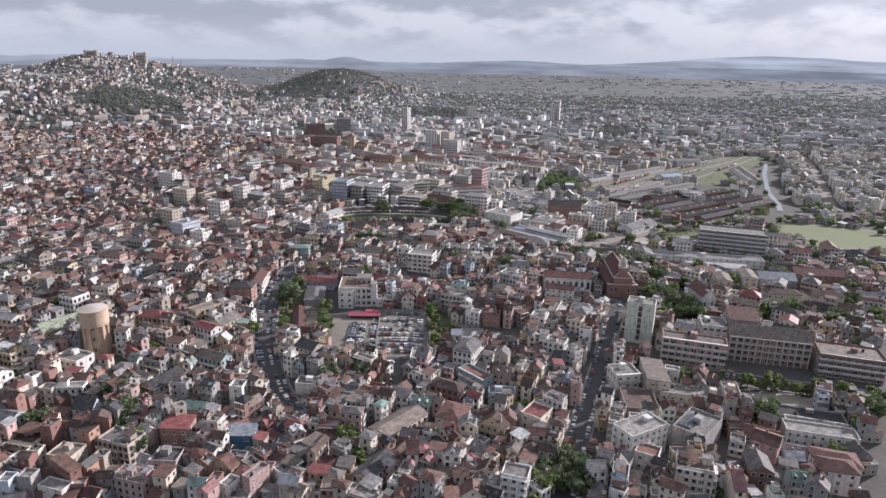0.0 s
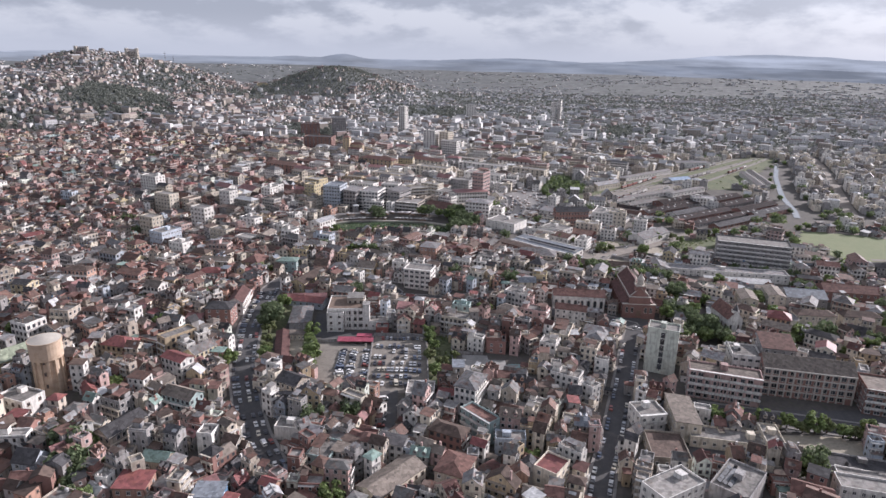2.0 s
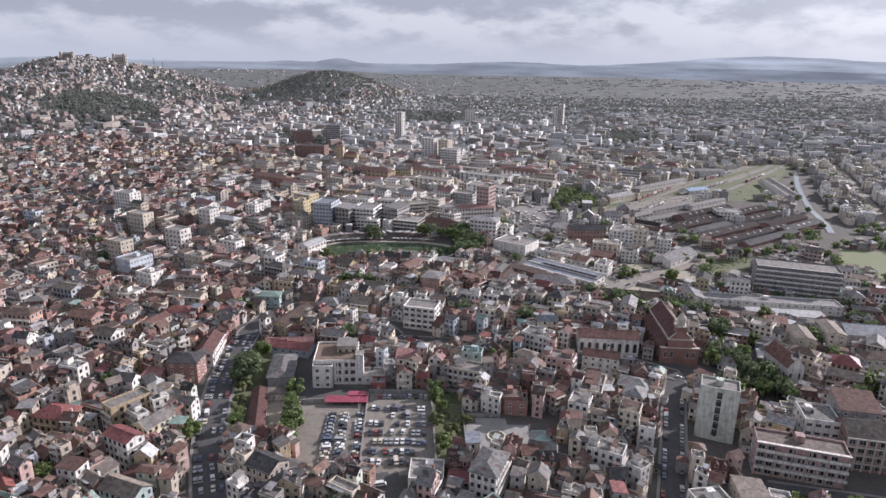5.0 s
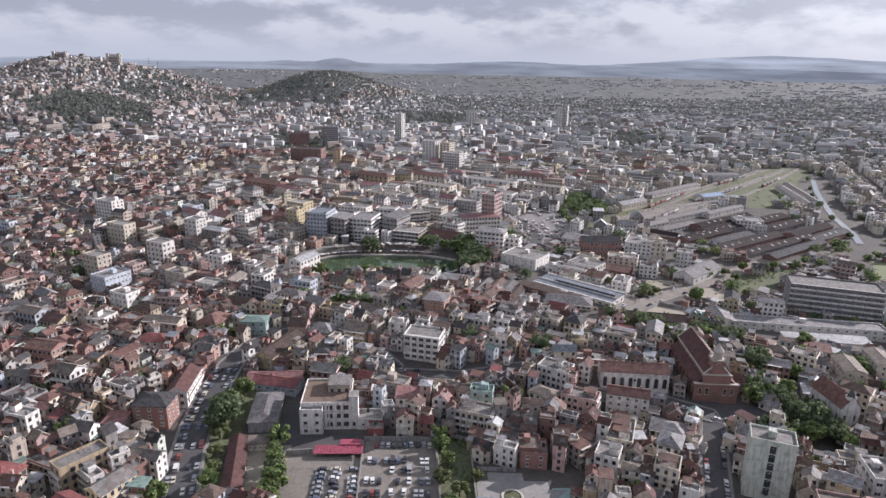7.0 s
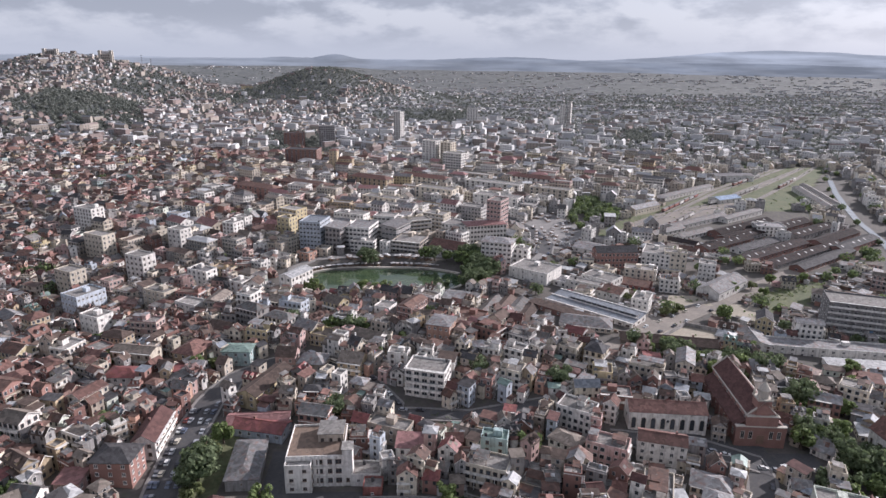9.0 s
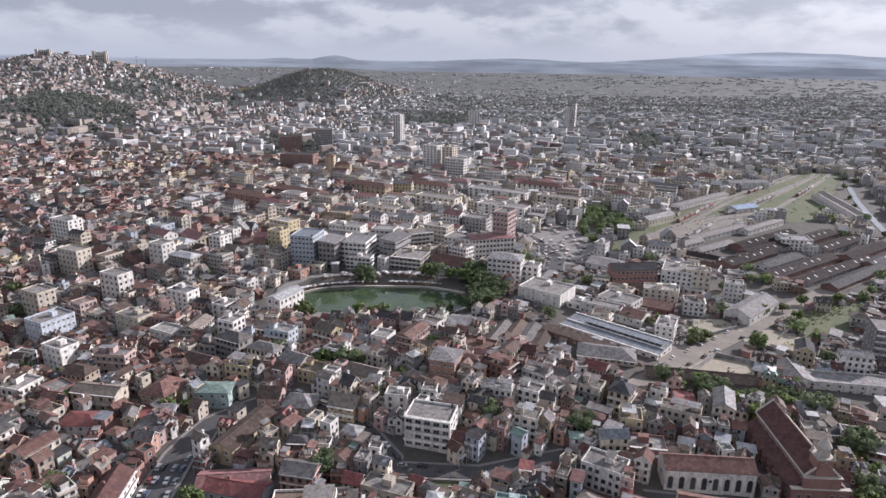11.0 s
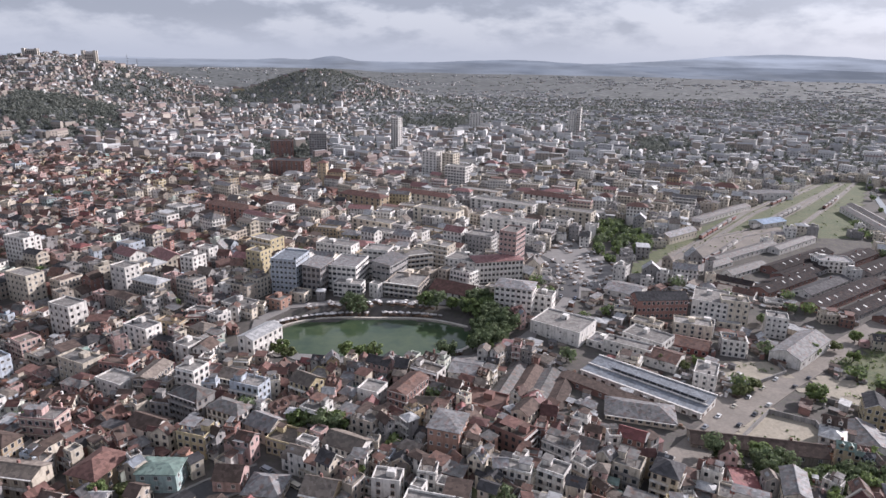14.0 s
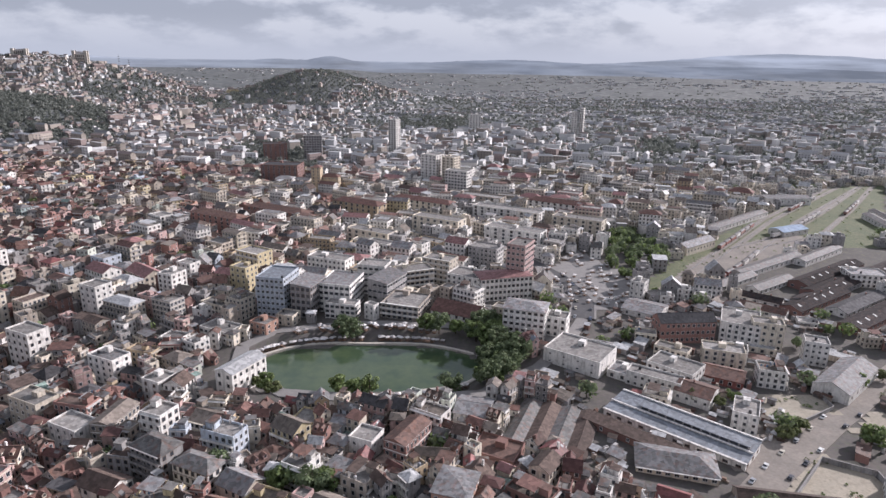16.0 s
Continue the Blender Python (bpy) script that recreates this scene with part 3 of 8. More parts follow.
def patchwork_material():
    """Plots, yards and roofs of the outer plain, seen flat: patches of differing greys over broad tone changes."""
    m = material("plots_of_the_plain", (0.128, 0.133, 0.132), (0.08, 0.086, 0.085), 0.95, big=0.0035, fine=0.02, vary=0, bump=0)
    nt = m.node_tree
    b = nt.nodes["Principled BSDF"]
    base = b.inputs["Base Color"].links[0].from_socket
    geo, v = nt.nodes.new("ShaderNodeNewGeometry"), nt.nodes.new("ShaderNodeTexVoronoi")
    v.voronoi_dimensions = "2D"
    v.inputs["Scale"].default_value = 0.05
    nt.links.new(geo.outputs["Position"], v.inputs["Vector"])
    sep, ramp, mx = nt.nodes.new("ShaderNodeSeparateColor"), nt.nodes.new("ShaderNodeValToRGB"), nt.nodes.new("ShaderNodeMix")
    nt.links.new(v.outputs["Color"], sep.inputs[0])
    e = ramp.color_ramp.elements
    ramp.color_ramp.interpolation = "CONSTANT"
    e[0].position, e[0].color = 0.0, (0.068, 0.074, 0.074, 1)
    e[1].position, e[1].color = 0.4, (0.095, 0.101, 0.102, 1)
    for p, c in ((0.72, (0.13, 0.138, 0.132, 1)), (0.92, (0.2, 0.203, 0.2, 1))):
        q = e.new(p)
        q.color = c
    nt.links.new(sep.outputs[0], ramp.inputs["Fac"])
    mx.data_type = "RGBA"
    mx.inputs["Factor"].default_value = 0.62
    nt.links.new(base, mx.inputs["A"])
    nt.links.new(ramp.outputs["Color"], mx.inputs["B"])
    nt.links.new(mx.outputs["Result"], b.inputs["Base Color"])
    return m


def ground():
    xs = graded(-3900, 3900, -280, 330, 6, 1.06, 110)
    ys = graded(-700, 4100, 130, 700, 6, 1.045, 70)
    a = Acc()
    a.v = [(x, y, land(x, y)) for y in ys for x in xs]
    n = len(xs)
    a.f = [(j * n + i, j * n + i + 1, (j + 1) * n + i + 1, (j + 1) * n + i) for j in range(len(ys) - 1) for i in range(n - 1)]
    fields = patchwork_material()
    a.mats = [EARTH, fields]
    a.m = [1 if ys[j] > 1020 else 0 for j in range(len(ys) - 1) for i in range(n - 1)]
    ob = new("ground", a.mesh("ground"))
    for p in ob.data.polygons:
        p.use_smooth = True
    tagged(ob, "bare earth and scrub between the houses of the town", "ground", kind="structure")


ground()


def lake():
    cx, cy, a, b = LAKE
    acc, rim = Acc(), Acc()
    pts = []
    for k in range(72):
        t = 2 * math.pi * k / 72
        c, s = math.cos(t), math.sin(t)
        r = (abs(c) ** 2.4 + abs(s) ** 2.4) ** (-1 / 2.4)
        wob = 1 + 0.03 * math.sin(3 * t + 1) + 0.02 * math.sin(7 * t)
        pts.append((cx + a * r * c * wob, cy + b * r * s * wob))
    acc.face([(x, y, 0.0) for x, y in pts], WATER)
    tagged(new("water", acc.mesh("water")), "still green water of a walled town pond", "pond", kind="structure")
    for k in range(72):
        (x0, y0), (x1, y1) = pts[k], pts[(k + 1) % 72]
        def out(x, y, g):
            return (cx + (x - cx) * (1 + g / a), cy + (y - cy) * (1 + g / b))
        a0, a1, b0, b1 = out(x0, y0, 0), out(x1, y1, 0), out(x0, y0, 1.6), out(x1, y1, 1.6)
        rim.solid([(*a0, -1.5), (*a1, -1.5), (*b1, -1.5), (*b0, -1.5), (*a0, 1.0), (*a1, 1.0), (*b1, 1.0), (*b0, 1.0)],
                  [(4, 5, 6, 7), (1, 0, 4, 5), (3, 2, 6, 7)], STONE)
    tagged(new("pond_wall", rim.mesh("pond_wall")), "pale stone wall and walkway round the pond", "wall", kind="structure")


lake()

ROADS = {
    "street_west": ([(-47, 222), (-57, 240), (-64, 257), (-71, 278), (-74.5, 293), (-78, 311), (-80.5, 328), (-81.5, 350), (-80, 374), (-75, 391), (-62, 403), (-48, 410)], 10, ASPHALT),
    "street_east": ([(50, 172), (68, 219), (78, 241), (93, 278), (109, 318), (118, 338), (100, 348), (70, 352)], 8, ASPHALT),
    "station_road": ([(84, 412), (100, 427), (118, 444), (160, 478), (206, 512), (256, 547), (300, 575)], 11, DIRTROAD),
    "pond_road": ([(-78, 540), (-76, 520), (-52, 496), (-7, 487), (27, 494), (54, 518), (73, 545), (88, 575)], 6, PAVING),
}
ROADS.update({
    "north_quay": ([(-78, 540), (-66, 556), (-20, 563), (20, 560), (46, 556), (73, 545)], 6, PAVING),
    "market_street": ([(88, 575), (95, 600), (90, 640), (70, 690), (20, 780), (-30, 890)], 12, ASPHALT),
    "mid_street": ([(-48, 410), (-20, 388), (-6, 366), (20, 364), (50, 372)], 6, ASPHALT),
    "far_street": ([(412, 601), (492, 755), (573, 916), (640, 1100)], 11, DIRTROAD),
    "brick_yard": ([(120, 261), (150, 253), (180, 244), (215, 233)], 11, ASPHALT),
})


def along(points, step):
    """Points along a line with their directions."""
    out = []
    for (x0, y0), (x1, y1) in zip(points, points[1:]):
        length = math.hypot(x1 - x0, y1 - y0)
        n = max(1, int(length / step))
        for k in range(n):
            out.append((x0 + (x1 - x0) * k / n, y0 + (y1 - y0) * k / n, math.atan2(y1 - y0, x1 - x0)))
    out.append((*points[-1], out[-1][2]))
    return out


def strip(acc, rows, lo, hi, lift, mat, edge=0.0):
    prev = None
    for x, y, a in rows:
        c, s = -math.sin(a), math.cos(a)
        z = max(land(x + c * lo, y + s * lo), land(x + c * hi, y + s * hi), land(x, y)) + lift
        cur = [(x + c * lo, y + s * lo, z), (x + c * hi, y + s * hi, z)]
        if prev:
            acc.face([prev[0], cur[0], cur[1], prev[1]][::-1], mat)
            if edge:
                for i in (0, 1):
                    p, q = prev[i], cur[i]
                    acc.face([p, q, (q[0], q[1], q[2] - edge), (p[0], p[1], p[2] - edge)], mat)
        prev = cur


def roads():
    for name, (pts, w, mat) in ROADS.items():
        rows, a = along(pts, 5), Acc()
        strip(a, rows, -w / 2, w / 2, 0.3, mat, 0.5)
        lab = {ASPHALT.name: "worn grey asphalt street lined with parked cars", DIRTROAD.name: "dusty pale earth road with tyre tracks", PAVING.name: "pale paved road round the pond"}[mat.name]
        tagged(new("road", a.mesh("road")), lab, "road", kind="structure")
        if mat is ASPHALT:
            k = Acc()
            strip(k, rows, -w / 2 - 1.1, -w / 2, 0.46, PAVING, 0.6)
            strip(k, rows, w / 2, w / 2 + 1.1, 0.46, PAVING, 0.6)
            tagged(new("pavement", k.mesh("pavement")), "raised concrete pavement with a kerb", "pavement", kind="structure")


roads()


def inside(x, y, poly):
    hit = False
    for (x0, y0), (x1, y1) in zip(poly, poly[1:] + poly[:1]):
        if (y0 > y) != (y1 > y) and x < (x1 - x0) * (y - y0) / (y1 - y0) + x0:
            hit = not hit
    return hit


def sheet(name, poly, mat, lift, label, category, step=7.0, kind="structure"):
    """An open patch of ground laid over the land."""
    a = Acc()
    xs, ys = [p[0] for p in poly], [p[1] for p in poly]
    y = min(ys)
    while y < max(ys):
        x = min(xs)
        while x < max(xs):
            if inside(x + step / 2, y + step / 2, poly):
                a.face([(x + i * step, y + j * step, land(x + i * step, y + j * step) + lift) for i, j in ((0, 0), (1, 0), (1, 1), (0, 1))], mat)
            x += step
        y += step
    tagged(new(name, a.mesh(name)), label, category, kind=kind)


OPEN = {
    "car_park": ([(-43, 270), (-44, 314), (-19, 314), (-19, 321), (7, 321), (7, 270)], LOT, "dusty paved car park", "car park"),
    "lower_car_park": ([(-13, 236), (-13, 270), (-3, 275), (-3, 238)], ASPHALT, "small asphalt car park", "car park"),
    "garden": ([(8, 276), (8, 324), (19, 322), (19, 278)], GRASS, "overgrown green garden plot", "garden"),
    "round_court": ([(20, 280), (20, 300), (30, 304), (46, 298), (52, 296), (51, 280)], PLAZA, "pale paved plaza beside the garden", "court"),
    "railway_land": ([(143, 608), (200, 665), (272, 715), (320, 722), (345, 704), (544, 967), (466, 955), (299, 803), (187, 690), (136, 625)], GRASS, "rough grass of the railway land", "grass"),
    "bare_lot": ([(107, 424), (138, 457), (153, 448), (147, 426)], SAND, "bare trampled earth lot", "lot"),
    "empty_lot": ([(162, 471), (181, 486), (202, 477), (184, 454)], SAND, "bare sandy building plot", "lot"),
}
OPEN.update({
    "scrub": ([(190, 500), (228, 514), (262, 528), (240, 496), (200, 472)], GRASS, "scrub of low bushes and weeds", "scrub"),
    "cube_yard": ([(142, 500), (168, 501), (168, 486), (144, 471), (132, 474)], SAND, "sandy yard beside the white block", "yard"),
    "playing_field": ([(318, 462), (300, 500), (330, 545), (400, 525), (380, 462)], PITCH, "mown green playing field", "field"),
    "esplanade": ([(150, 690), (172, 716), (192, 704), (170, 680)], PAVING, "pale forecourt in front of the station", "court"),
    "site": ([(140, 243), (157, 243), (176, 236), (166, 224), (146, 222), (139, 230)], SAND, "pale rubble and bare earth of a building site", "site"),
    "church_yard": ([(96, 338), (96, 360), (112, 350), (140, 342), (138, 328)], ASPHALT, "church forecourt with parked cars", "court"),
    "hillside_clearing": ([(18, 396), (14, 404), (30, 408)], GRASS, "grassy gap between houses", "grass"),
    "slope": ([(-2, 356), (-4, 366), (14, 366), (18, 352)], GRASS, "grassy plot above the houses", "grass"),
})
OPEN["ballast_yard"] = ([(146, 617), (205, 652), (262, 690), (318, 738), (306, 762), (240, 716), (190, 676)], DIRTROAD, "brown ballast and bare earth of the goods yard", "yard")
OPEN["shed_yard"] = ([(188, 628), (206, 592), (262, 598), (372, 712), (330, 716), (262, 690)], SOOT, "black cinders between the railway sheds", "yard")
OPEN["works_court"] = ([(116, 268), (150, 262), (190, 260), (214, 250), (212, 228), (186, 236), (150, 245), (118, 254)], ASPHALT, "asphalt yard below the brick works", "yard")
OPEN["low_works_court"] = ([(101, 221), (104, 238), (112, 240), (142, 240), (140, 222)], ASPHALT, "asphalt court beside the low works", "court")
OPEN["market_square"] = ([(84, 600), (100, 588), (122, 596), (140, 637), (117, 705), (97, 671), (78, 650)], PAVING, "crowded market square", "market")
OPEN["barn_court"] = ([(-56, 288), (-60, 318), (-46, 321), (-44, 288)], SAND, "sandy courtyard between barn and car park", "court")
OPEN["bank_front"] = ([(-50, 314), (-50, 348), (-43, 348), (-43, 326), (-10, 326), (-10, 321), (-19, 321), (-19, 314)], ASPHALT, "paved yard below the white building", "court")
OPEN["shed_verge"] = ([(96, 424), (107, 438), (104, 452), (122, 466), (136, 470), (146, 470), (120, 445)], DIRTROAD, "dusty verge beside the earth road", "verge")
OPEN["hall_garden"] = ([(-74, 320), (-75.5, 352), (-64, 352), (-63, 328), (-66, 318)], GRASS, "grass plot between the street and the hall", "grass")
OPEN["hedge_plot"] = ([(-68, 286), (-72, 318), (-66, 320), (-60, 286)], GRASS, "overgrown verge between the street and the barn", "grass")
for key, (poly, mat, label, cat) in OPEN.items():
    sheet(key, poly, mat, 0.32 if key.endswith("_yard") else 0.22, label, cat, 4.0 if mat is not GRASS else 6.0)


def backdrop():
    """Two ranges of hills, far beyond the town."""
    def front(a):
        e = -0.62 + 0.42 * math.exp(-((a + 6.6) / 1.7) ** 2) + 0.18 * math.exp(-((a + 11) / 2.5) ** 2) + 0.14 * math.exp(-((a + 29) / 5) ** 2)
        e += 0.36 * math.exp(-((a - 8.5) / 6) ** 2) + 0.12 * math.exp(-((a - 26) / 8) ** 2)
        return e + 0.05 * noise.noise((a * 0.9, 3.3, 0)) + 0.03 * noise.noise((a * 2.7, 9.1, 0))

    def rear(a):
        e = -0.55 + 1.02 * math.exp(-((a - 29) / 9.5) ** 2) + 0.45 * math.exp(-((a - 44) / 8) ** 2) + 0.2 * math.exp(-((a + 27) / 6) ** 2)
        return e + 0.06 * noise.noise((a * 0.5, 1.3, 5)) + 0.02 * noise.noise((a * 1.9, 7.1, 0))

    # the second colour of each range is its haze, given off as glow
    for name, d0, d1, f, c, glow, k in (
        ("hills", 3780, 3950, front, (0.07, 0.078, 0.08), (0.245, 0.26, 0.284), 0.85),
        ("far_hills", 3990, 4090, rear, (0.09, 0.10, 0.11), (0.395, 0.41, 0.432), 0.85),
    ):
        m = haze_glow_material("hazy_" + name, c, glow, k)
        a, cols, rows = Acc(), 300, 9
        for i in range(cols + 1):
            az = -52 + 104 * i / cols
            top = 133 + d1 * math.tan(radians(f(az)))
            for j in range(rows):
                u = j / (rows - 1)
                d = d0 + (d1 - d0) * u
                z = 22 + (top - 22) * (u ** 1.2) + 9 * noise.noise((az * 0.35, u * 4, 2)) * u * (1 - u) * 4
                a.v.append((d * math.sin(radians(az)), 135 + d * math.cos(radians(az)), z))
        a.f = [(i * rows + j, (i + 1) * rows + j, (i + 1) * rows + j + 1, i * rows + j + 1) for i in range(cols) for j in range(rows - 1)]
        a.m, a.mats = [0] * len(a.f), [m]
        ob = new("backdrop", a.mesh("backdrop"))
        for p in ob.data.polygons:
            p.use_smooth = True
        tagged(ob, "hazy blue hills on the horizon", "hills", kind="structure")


backdrop()

def yard_wall(points, h, label):
    """A rendered wall with a coping along the edge of a plot."""
    a = Acc()
    strip(a, along(points, 6), -0.18, 0.18, h, WALLS["grey"], h + 1)
    strip(a, along(points, 6), -0.26, 0.26, h + 0.1, PAVING, 0.1)
    tagged(new("yard_wall", a.mesh("yard_wall")), label, "wall", kind="structure")


yard_wall([(110, 424), (138, 451), (152, 443), (148, 424)], 2.2, "grey rendered wall round the bare lot")
yard_wall([(162, 466), (186, 450), (205, 474)], 2.2, "grey rendered wall of the sandy plot")
yard_wall([(140, 472), (166, 487), (168, 502)], 2.0, "pale wall round the yard of the white block")
yard_wall([(-44, 269), (-45, 313), (-36, 314)], 2.0, "pale wall round the car park")
yard_wall([(-18.4, 276), (-18.6, 320)], 1.3, "low wall between the two halves of the car park")
yard_wall([(-18.6, 321.5), (7, 321.5), (8, 269)], 1.8, "rendered wall behind the parked cars")
yard_wall([(8, 274), (19, 276), (19.5, 321), (8, 326)], 1.6, "rendered wall round the garden plot")


def plaza_furniture():
    """A round planter with a kerb, low walls and a painted court on the plaza."""
    z = land(31, 292) + 0.22
    ring, soil, mark = Acc(), Acc(), Acc()
    ring.tube(31, 292, [(z - 0.5, 3.6), (z + 0.5, 3.6), (z + 0.5, 2.9), (z + 0.2, 2.9)], STONE, 24, False)
    planter = tagged(new("planter", ring.mesh("planter")), "round stone planter on the pale plaza", "planter")
    soil.tube(31, 292, [(z + 0.2, 2.92), (z + 0.3, 2.4)], GRASS, 24)
    part("soil", soil, planter, "grass inside the planter")
    zc = land(47, 291) + 0.22
    mark.box(42, 285, zc - 0.6, 51, 297, zc + 0.08, COURT)
    tagged(new("painted_court", mark.mesh("painted_court")), "faded turquoise court beside the plaza", "court", kind="structure")


plaza_furniture()
yard_wall([(20, 279), (52, 279)], 1.2, "low pale wall along the plaza")
yard_wall([(20.5, 305), (34, 305)], 1.4, "rendered wall behind the plaza")

# ---------------------------------------------------------------- single buildings
TAKEN = collections.defaultdict(list)


def take(x, y, w, d, yaw, margin=1.0):
    """Mark the plot of a building as built on."""
    a, b = w / 2 + margin, d / 2 + margin
    r = math.hypot(a, b) + 14
    for i in range(int((x - r) // 40), int((x + r) // 40) + 1):
        for j in range(int((y - r) // 40), int((y + r) // 40) + 1):
            TAKEN[i, j].append((x, y, a, b, math.cos(yaw), math.sin(yaw)))


def free(x, y, r):
    for cx, cy, a, b, c, s in TAKEN.get((int(x // 40), int(y // 40)), ()):
        dx, dy = x - cx, y - cy
        if abs(dx * c + dy * s) < a + r and abs(-dx * s + dy * c) < b + r:
            return False
    return True


RNG = random.Random(11)


def seen_sides(x, y, w, d, yaw):
    """The sides of a building that face some part of the flight."""
    out = set()
    for k, a in enumerate((-math.pi / 2, 0.0, math.pi)):
        nx, ny = math.cos(yaw + a), math.sin(yaw + a)
        off = d / 2 if k == 0 else w / 2
        for ey in (0, 90, 180, 270):
            if y > ey + 120 and (0 - x - nx * off) * nx + (ey - y - ny * off) * ny > 0.12 * (y - ey):
                out.add(k)
    return out


def k_small(win):
    return win[0] < 1.1


def arched_window(w, h):
    """A round-headed window in a pale surround that faces -y, its sill at z = 0."""
    a, r = Acc(), w / 2
    head = [(r * math.cos(math.pi * k / 8), r * math.sin(math.pi * k / 8)) for k in range(9)]
    for k, mat, e in ((1.0, STONE, -0.1), (0.72, GLASS, -0.13)):
        ring = [(-r * k, 0.15 if k < 1 else 0.0), (r * k, 0.15 if k < 1 else 0.0)] + [(x * k, h - r + z * k) for x, z in head]
        n = len(ring)
        pts = [(x, e, z) for x, z in ring] + [(x, 0.02, z) for x, z in ring]
        a.solid(pts, [tuple(range(n))] + [(i, n + i, n + (i + 1) % n, (i + 1) % n) for i in range(n)], mat)
    return a


def block(name, x, y, w, d, deg, zt, roof, wall, top, label, category="building", storeys=0, win=(1.2, 1.4), pitch=3.0, sides=(0, 1, 2), frame_mat=None, bands=0.0, rise=None, group="", margin=0.8, grid=None, arches=0):
    """A building of its own: walls, roof, each window, and balconies where it has them. zt: the height of its eaves."""
    yaw, base = radians(deg), land(x, y)
    h = max(3.0, zt - base)
    storeys = storeys or max(1, round(h / 3.2))
    walls, lid, wins, extras = shell(RNG, w, d, h, storeys, roof, WALLS[wall], ROOFS[top], win, pitch, rise=rise, gaps=0.02)
    ob = thing(name, x, y, base, yaw, label, category, group)
    top_part = part("roof", lid, ob)
    for n, e in extras:
        part(n, e, top_part)
    fm = frame_mat or (FRAME_W if wall in ("brick", "salmon", "pink", "ochre", "redwall", "blue", "beige", "yellow") else FRAME_B if RNG.random() < 0.3 else FRAME_W)
    face = seen_sides(x, y, w, d, yaw)
    if y > 505 or (y > 440 and k_small(win)):
        sides = ()
    flat_windows(walls, wins, fm, [k for k in (0, 1, 2, 3) if k not in face or k not in sides] if len(sides) != 1 else [])
    part("wall", walls, ob)
    for k, wx, wy, wz, rot, ww, wh in wins:
        if k in sides and k in face:
            p = part("window", window_mesh(ww, wh, fm), ob)
            p.location, p.rotation_euler = (wx, wy, wz), (0, 0, rot)
    if bands:
        fh = h / storeys
        for s in range(1, storeys + 1):
            a, r = Acc(), Acc()
            z = s * fh - 0.15
            a.box(-w / 2 - 0.1, -d / 2 - bands, z - 0.12, w / 2 + 0.1, -d / 2, z + 0.12, WALLS["white"], True)
            slab = part("balcony", a, ob)
            if s < storeys:
                r.box(-w / 2 - 0.1, -d / 2 - bands, z + 0.12, w / 2 + 0.1, -d / 2 - bands + 0.1, z + 0.95, WALLS["white"], True)
                part("railing", r, slab)
    for k in range(arches):
        u = -w / 2 + w * (k + 0.5) / arches
        p = part("arched_window", arched_window(w / arches * 0.62, h * 0.62), ob, "white arched window surround")
        p.location = (u, -d / 2, h * 0.12)
    if grid:
        n, mat, t = grid[0], grid[1], 0.28
        for k in range(n + 1):
            a = Acc()
            u = -w / 2 + (w - t * 2) * k / n
            a.box(u, -d / 2 - t, -2, u + t * 2, -d / 2 + 0.02, h, mat)
            part("pilaster", a, ob)
        for s in range(1, storeys + 1):
            a = Acc()
            z = s * h / storeys - (0.7 if roof == "flat" and s == storeys else 0.1)
            a.box(-w / 2 - 0.1, -d / 2 - t - 0.06, z - 0.3, w / 2 + 0.1, -d / 2 + 0.02, z + 0.25, mat, True)
            part("string_course", a, ob)
    take(x, y, w, d, yaw, margin)
    f = min(14.0, 0.55 * h) if category != "tower" else 20
    take(x + math.sin(yaw) * (d / 2 + f / 2), y - math.cos(yaw) * (d / 2 + f / 2), w, f, yaw, 0)
    return ob


# round the pond
block("shop_hall", 73.5, 525, 26, 20, -38, 9, "flat", "white", "slab", "large plain white shop hall with a flat roof", storeys=2, win=(0.9, 0.6), pitch=5.5, sides=(1,))
block("office_block", 54, 554, 20, 14, -20, 17, "hip", "white", "metal", "seven-storey white office block with a grey sheet roof", win=(1.5, 1.1), pitch=2.6, rise=2.0)
block("office_wing", 70, 555, 10, 9, -25, 12, "flat", "white", "slab", "lower white wing beside the office block")
block("red_roofed_hall", 23, 571, 25, 15, -30, 8, "gable", "white", "tile", "white hall with a red-brown pitched roof", pitch=4, rise=4.0)
block("terrace_office", -4, 577, 20, 19, -20, 12, "flat", "beige", "slab", "tan office building with long balconies", bands=1.0, win=(1.8, 1.5), pitch=2.6)
block("blue_white_block", -70, 584, 15, 19, -14, 24, "flat", "blue", "bluemetal", "tall pale blue office block with a bright cornice", win=(1.4, 1.2), pitch=2.4)
block("glass_block", -54, 581, 11, 18, -18, 20, "shed", "grey", "metal", "grey office block with a sloping glass roof", win=(1.7, 1.7), pitch=2.1)
block("stepped_office", -38, 589, 17, 22, -15, 19, "flat", "white", "metal", "stepped white office building with wide windows", win=(2.0, 1.4), pitch=2.4)
block("stepped_office_wing", -36, 573, 16, 8, -15, 12, "flat", "white", "slab", "lower white front wing with a roof terrace", win=(2.0, 1.4), pitch=2.4)
block("slant_block", -14, 596, 12, 22, -28, 17, "shed", "grey", "metal", "grey office block with ribbon windows", win=(2.2, 1.3), pitch=2.5)
block("yellow_office", 0, 612, 20, 12, 20, 17, "flat", "cream", "slab", "pale yellow office block with banded balconies", bands=0.8, win=(2.0, 1.4), pitch=2.5)
block("white_block", 31, 612, 20, 15, -32, 14, "flat", "white", "slab", "white five-storey block with small windows")
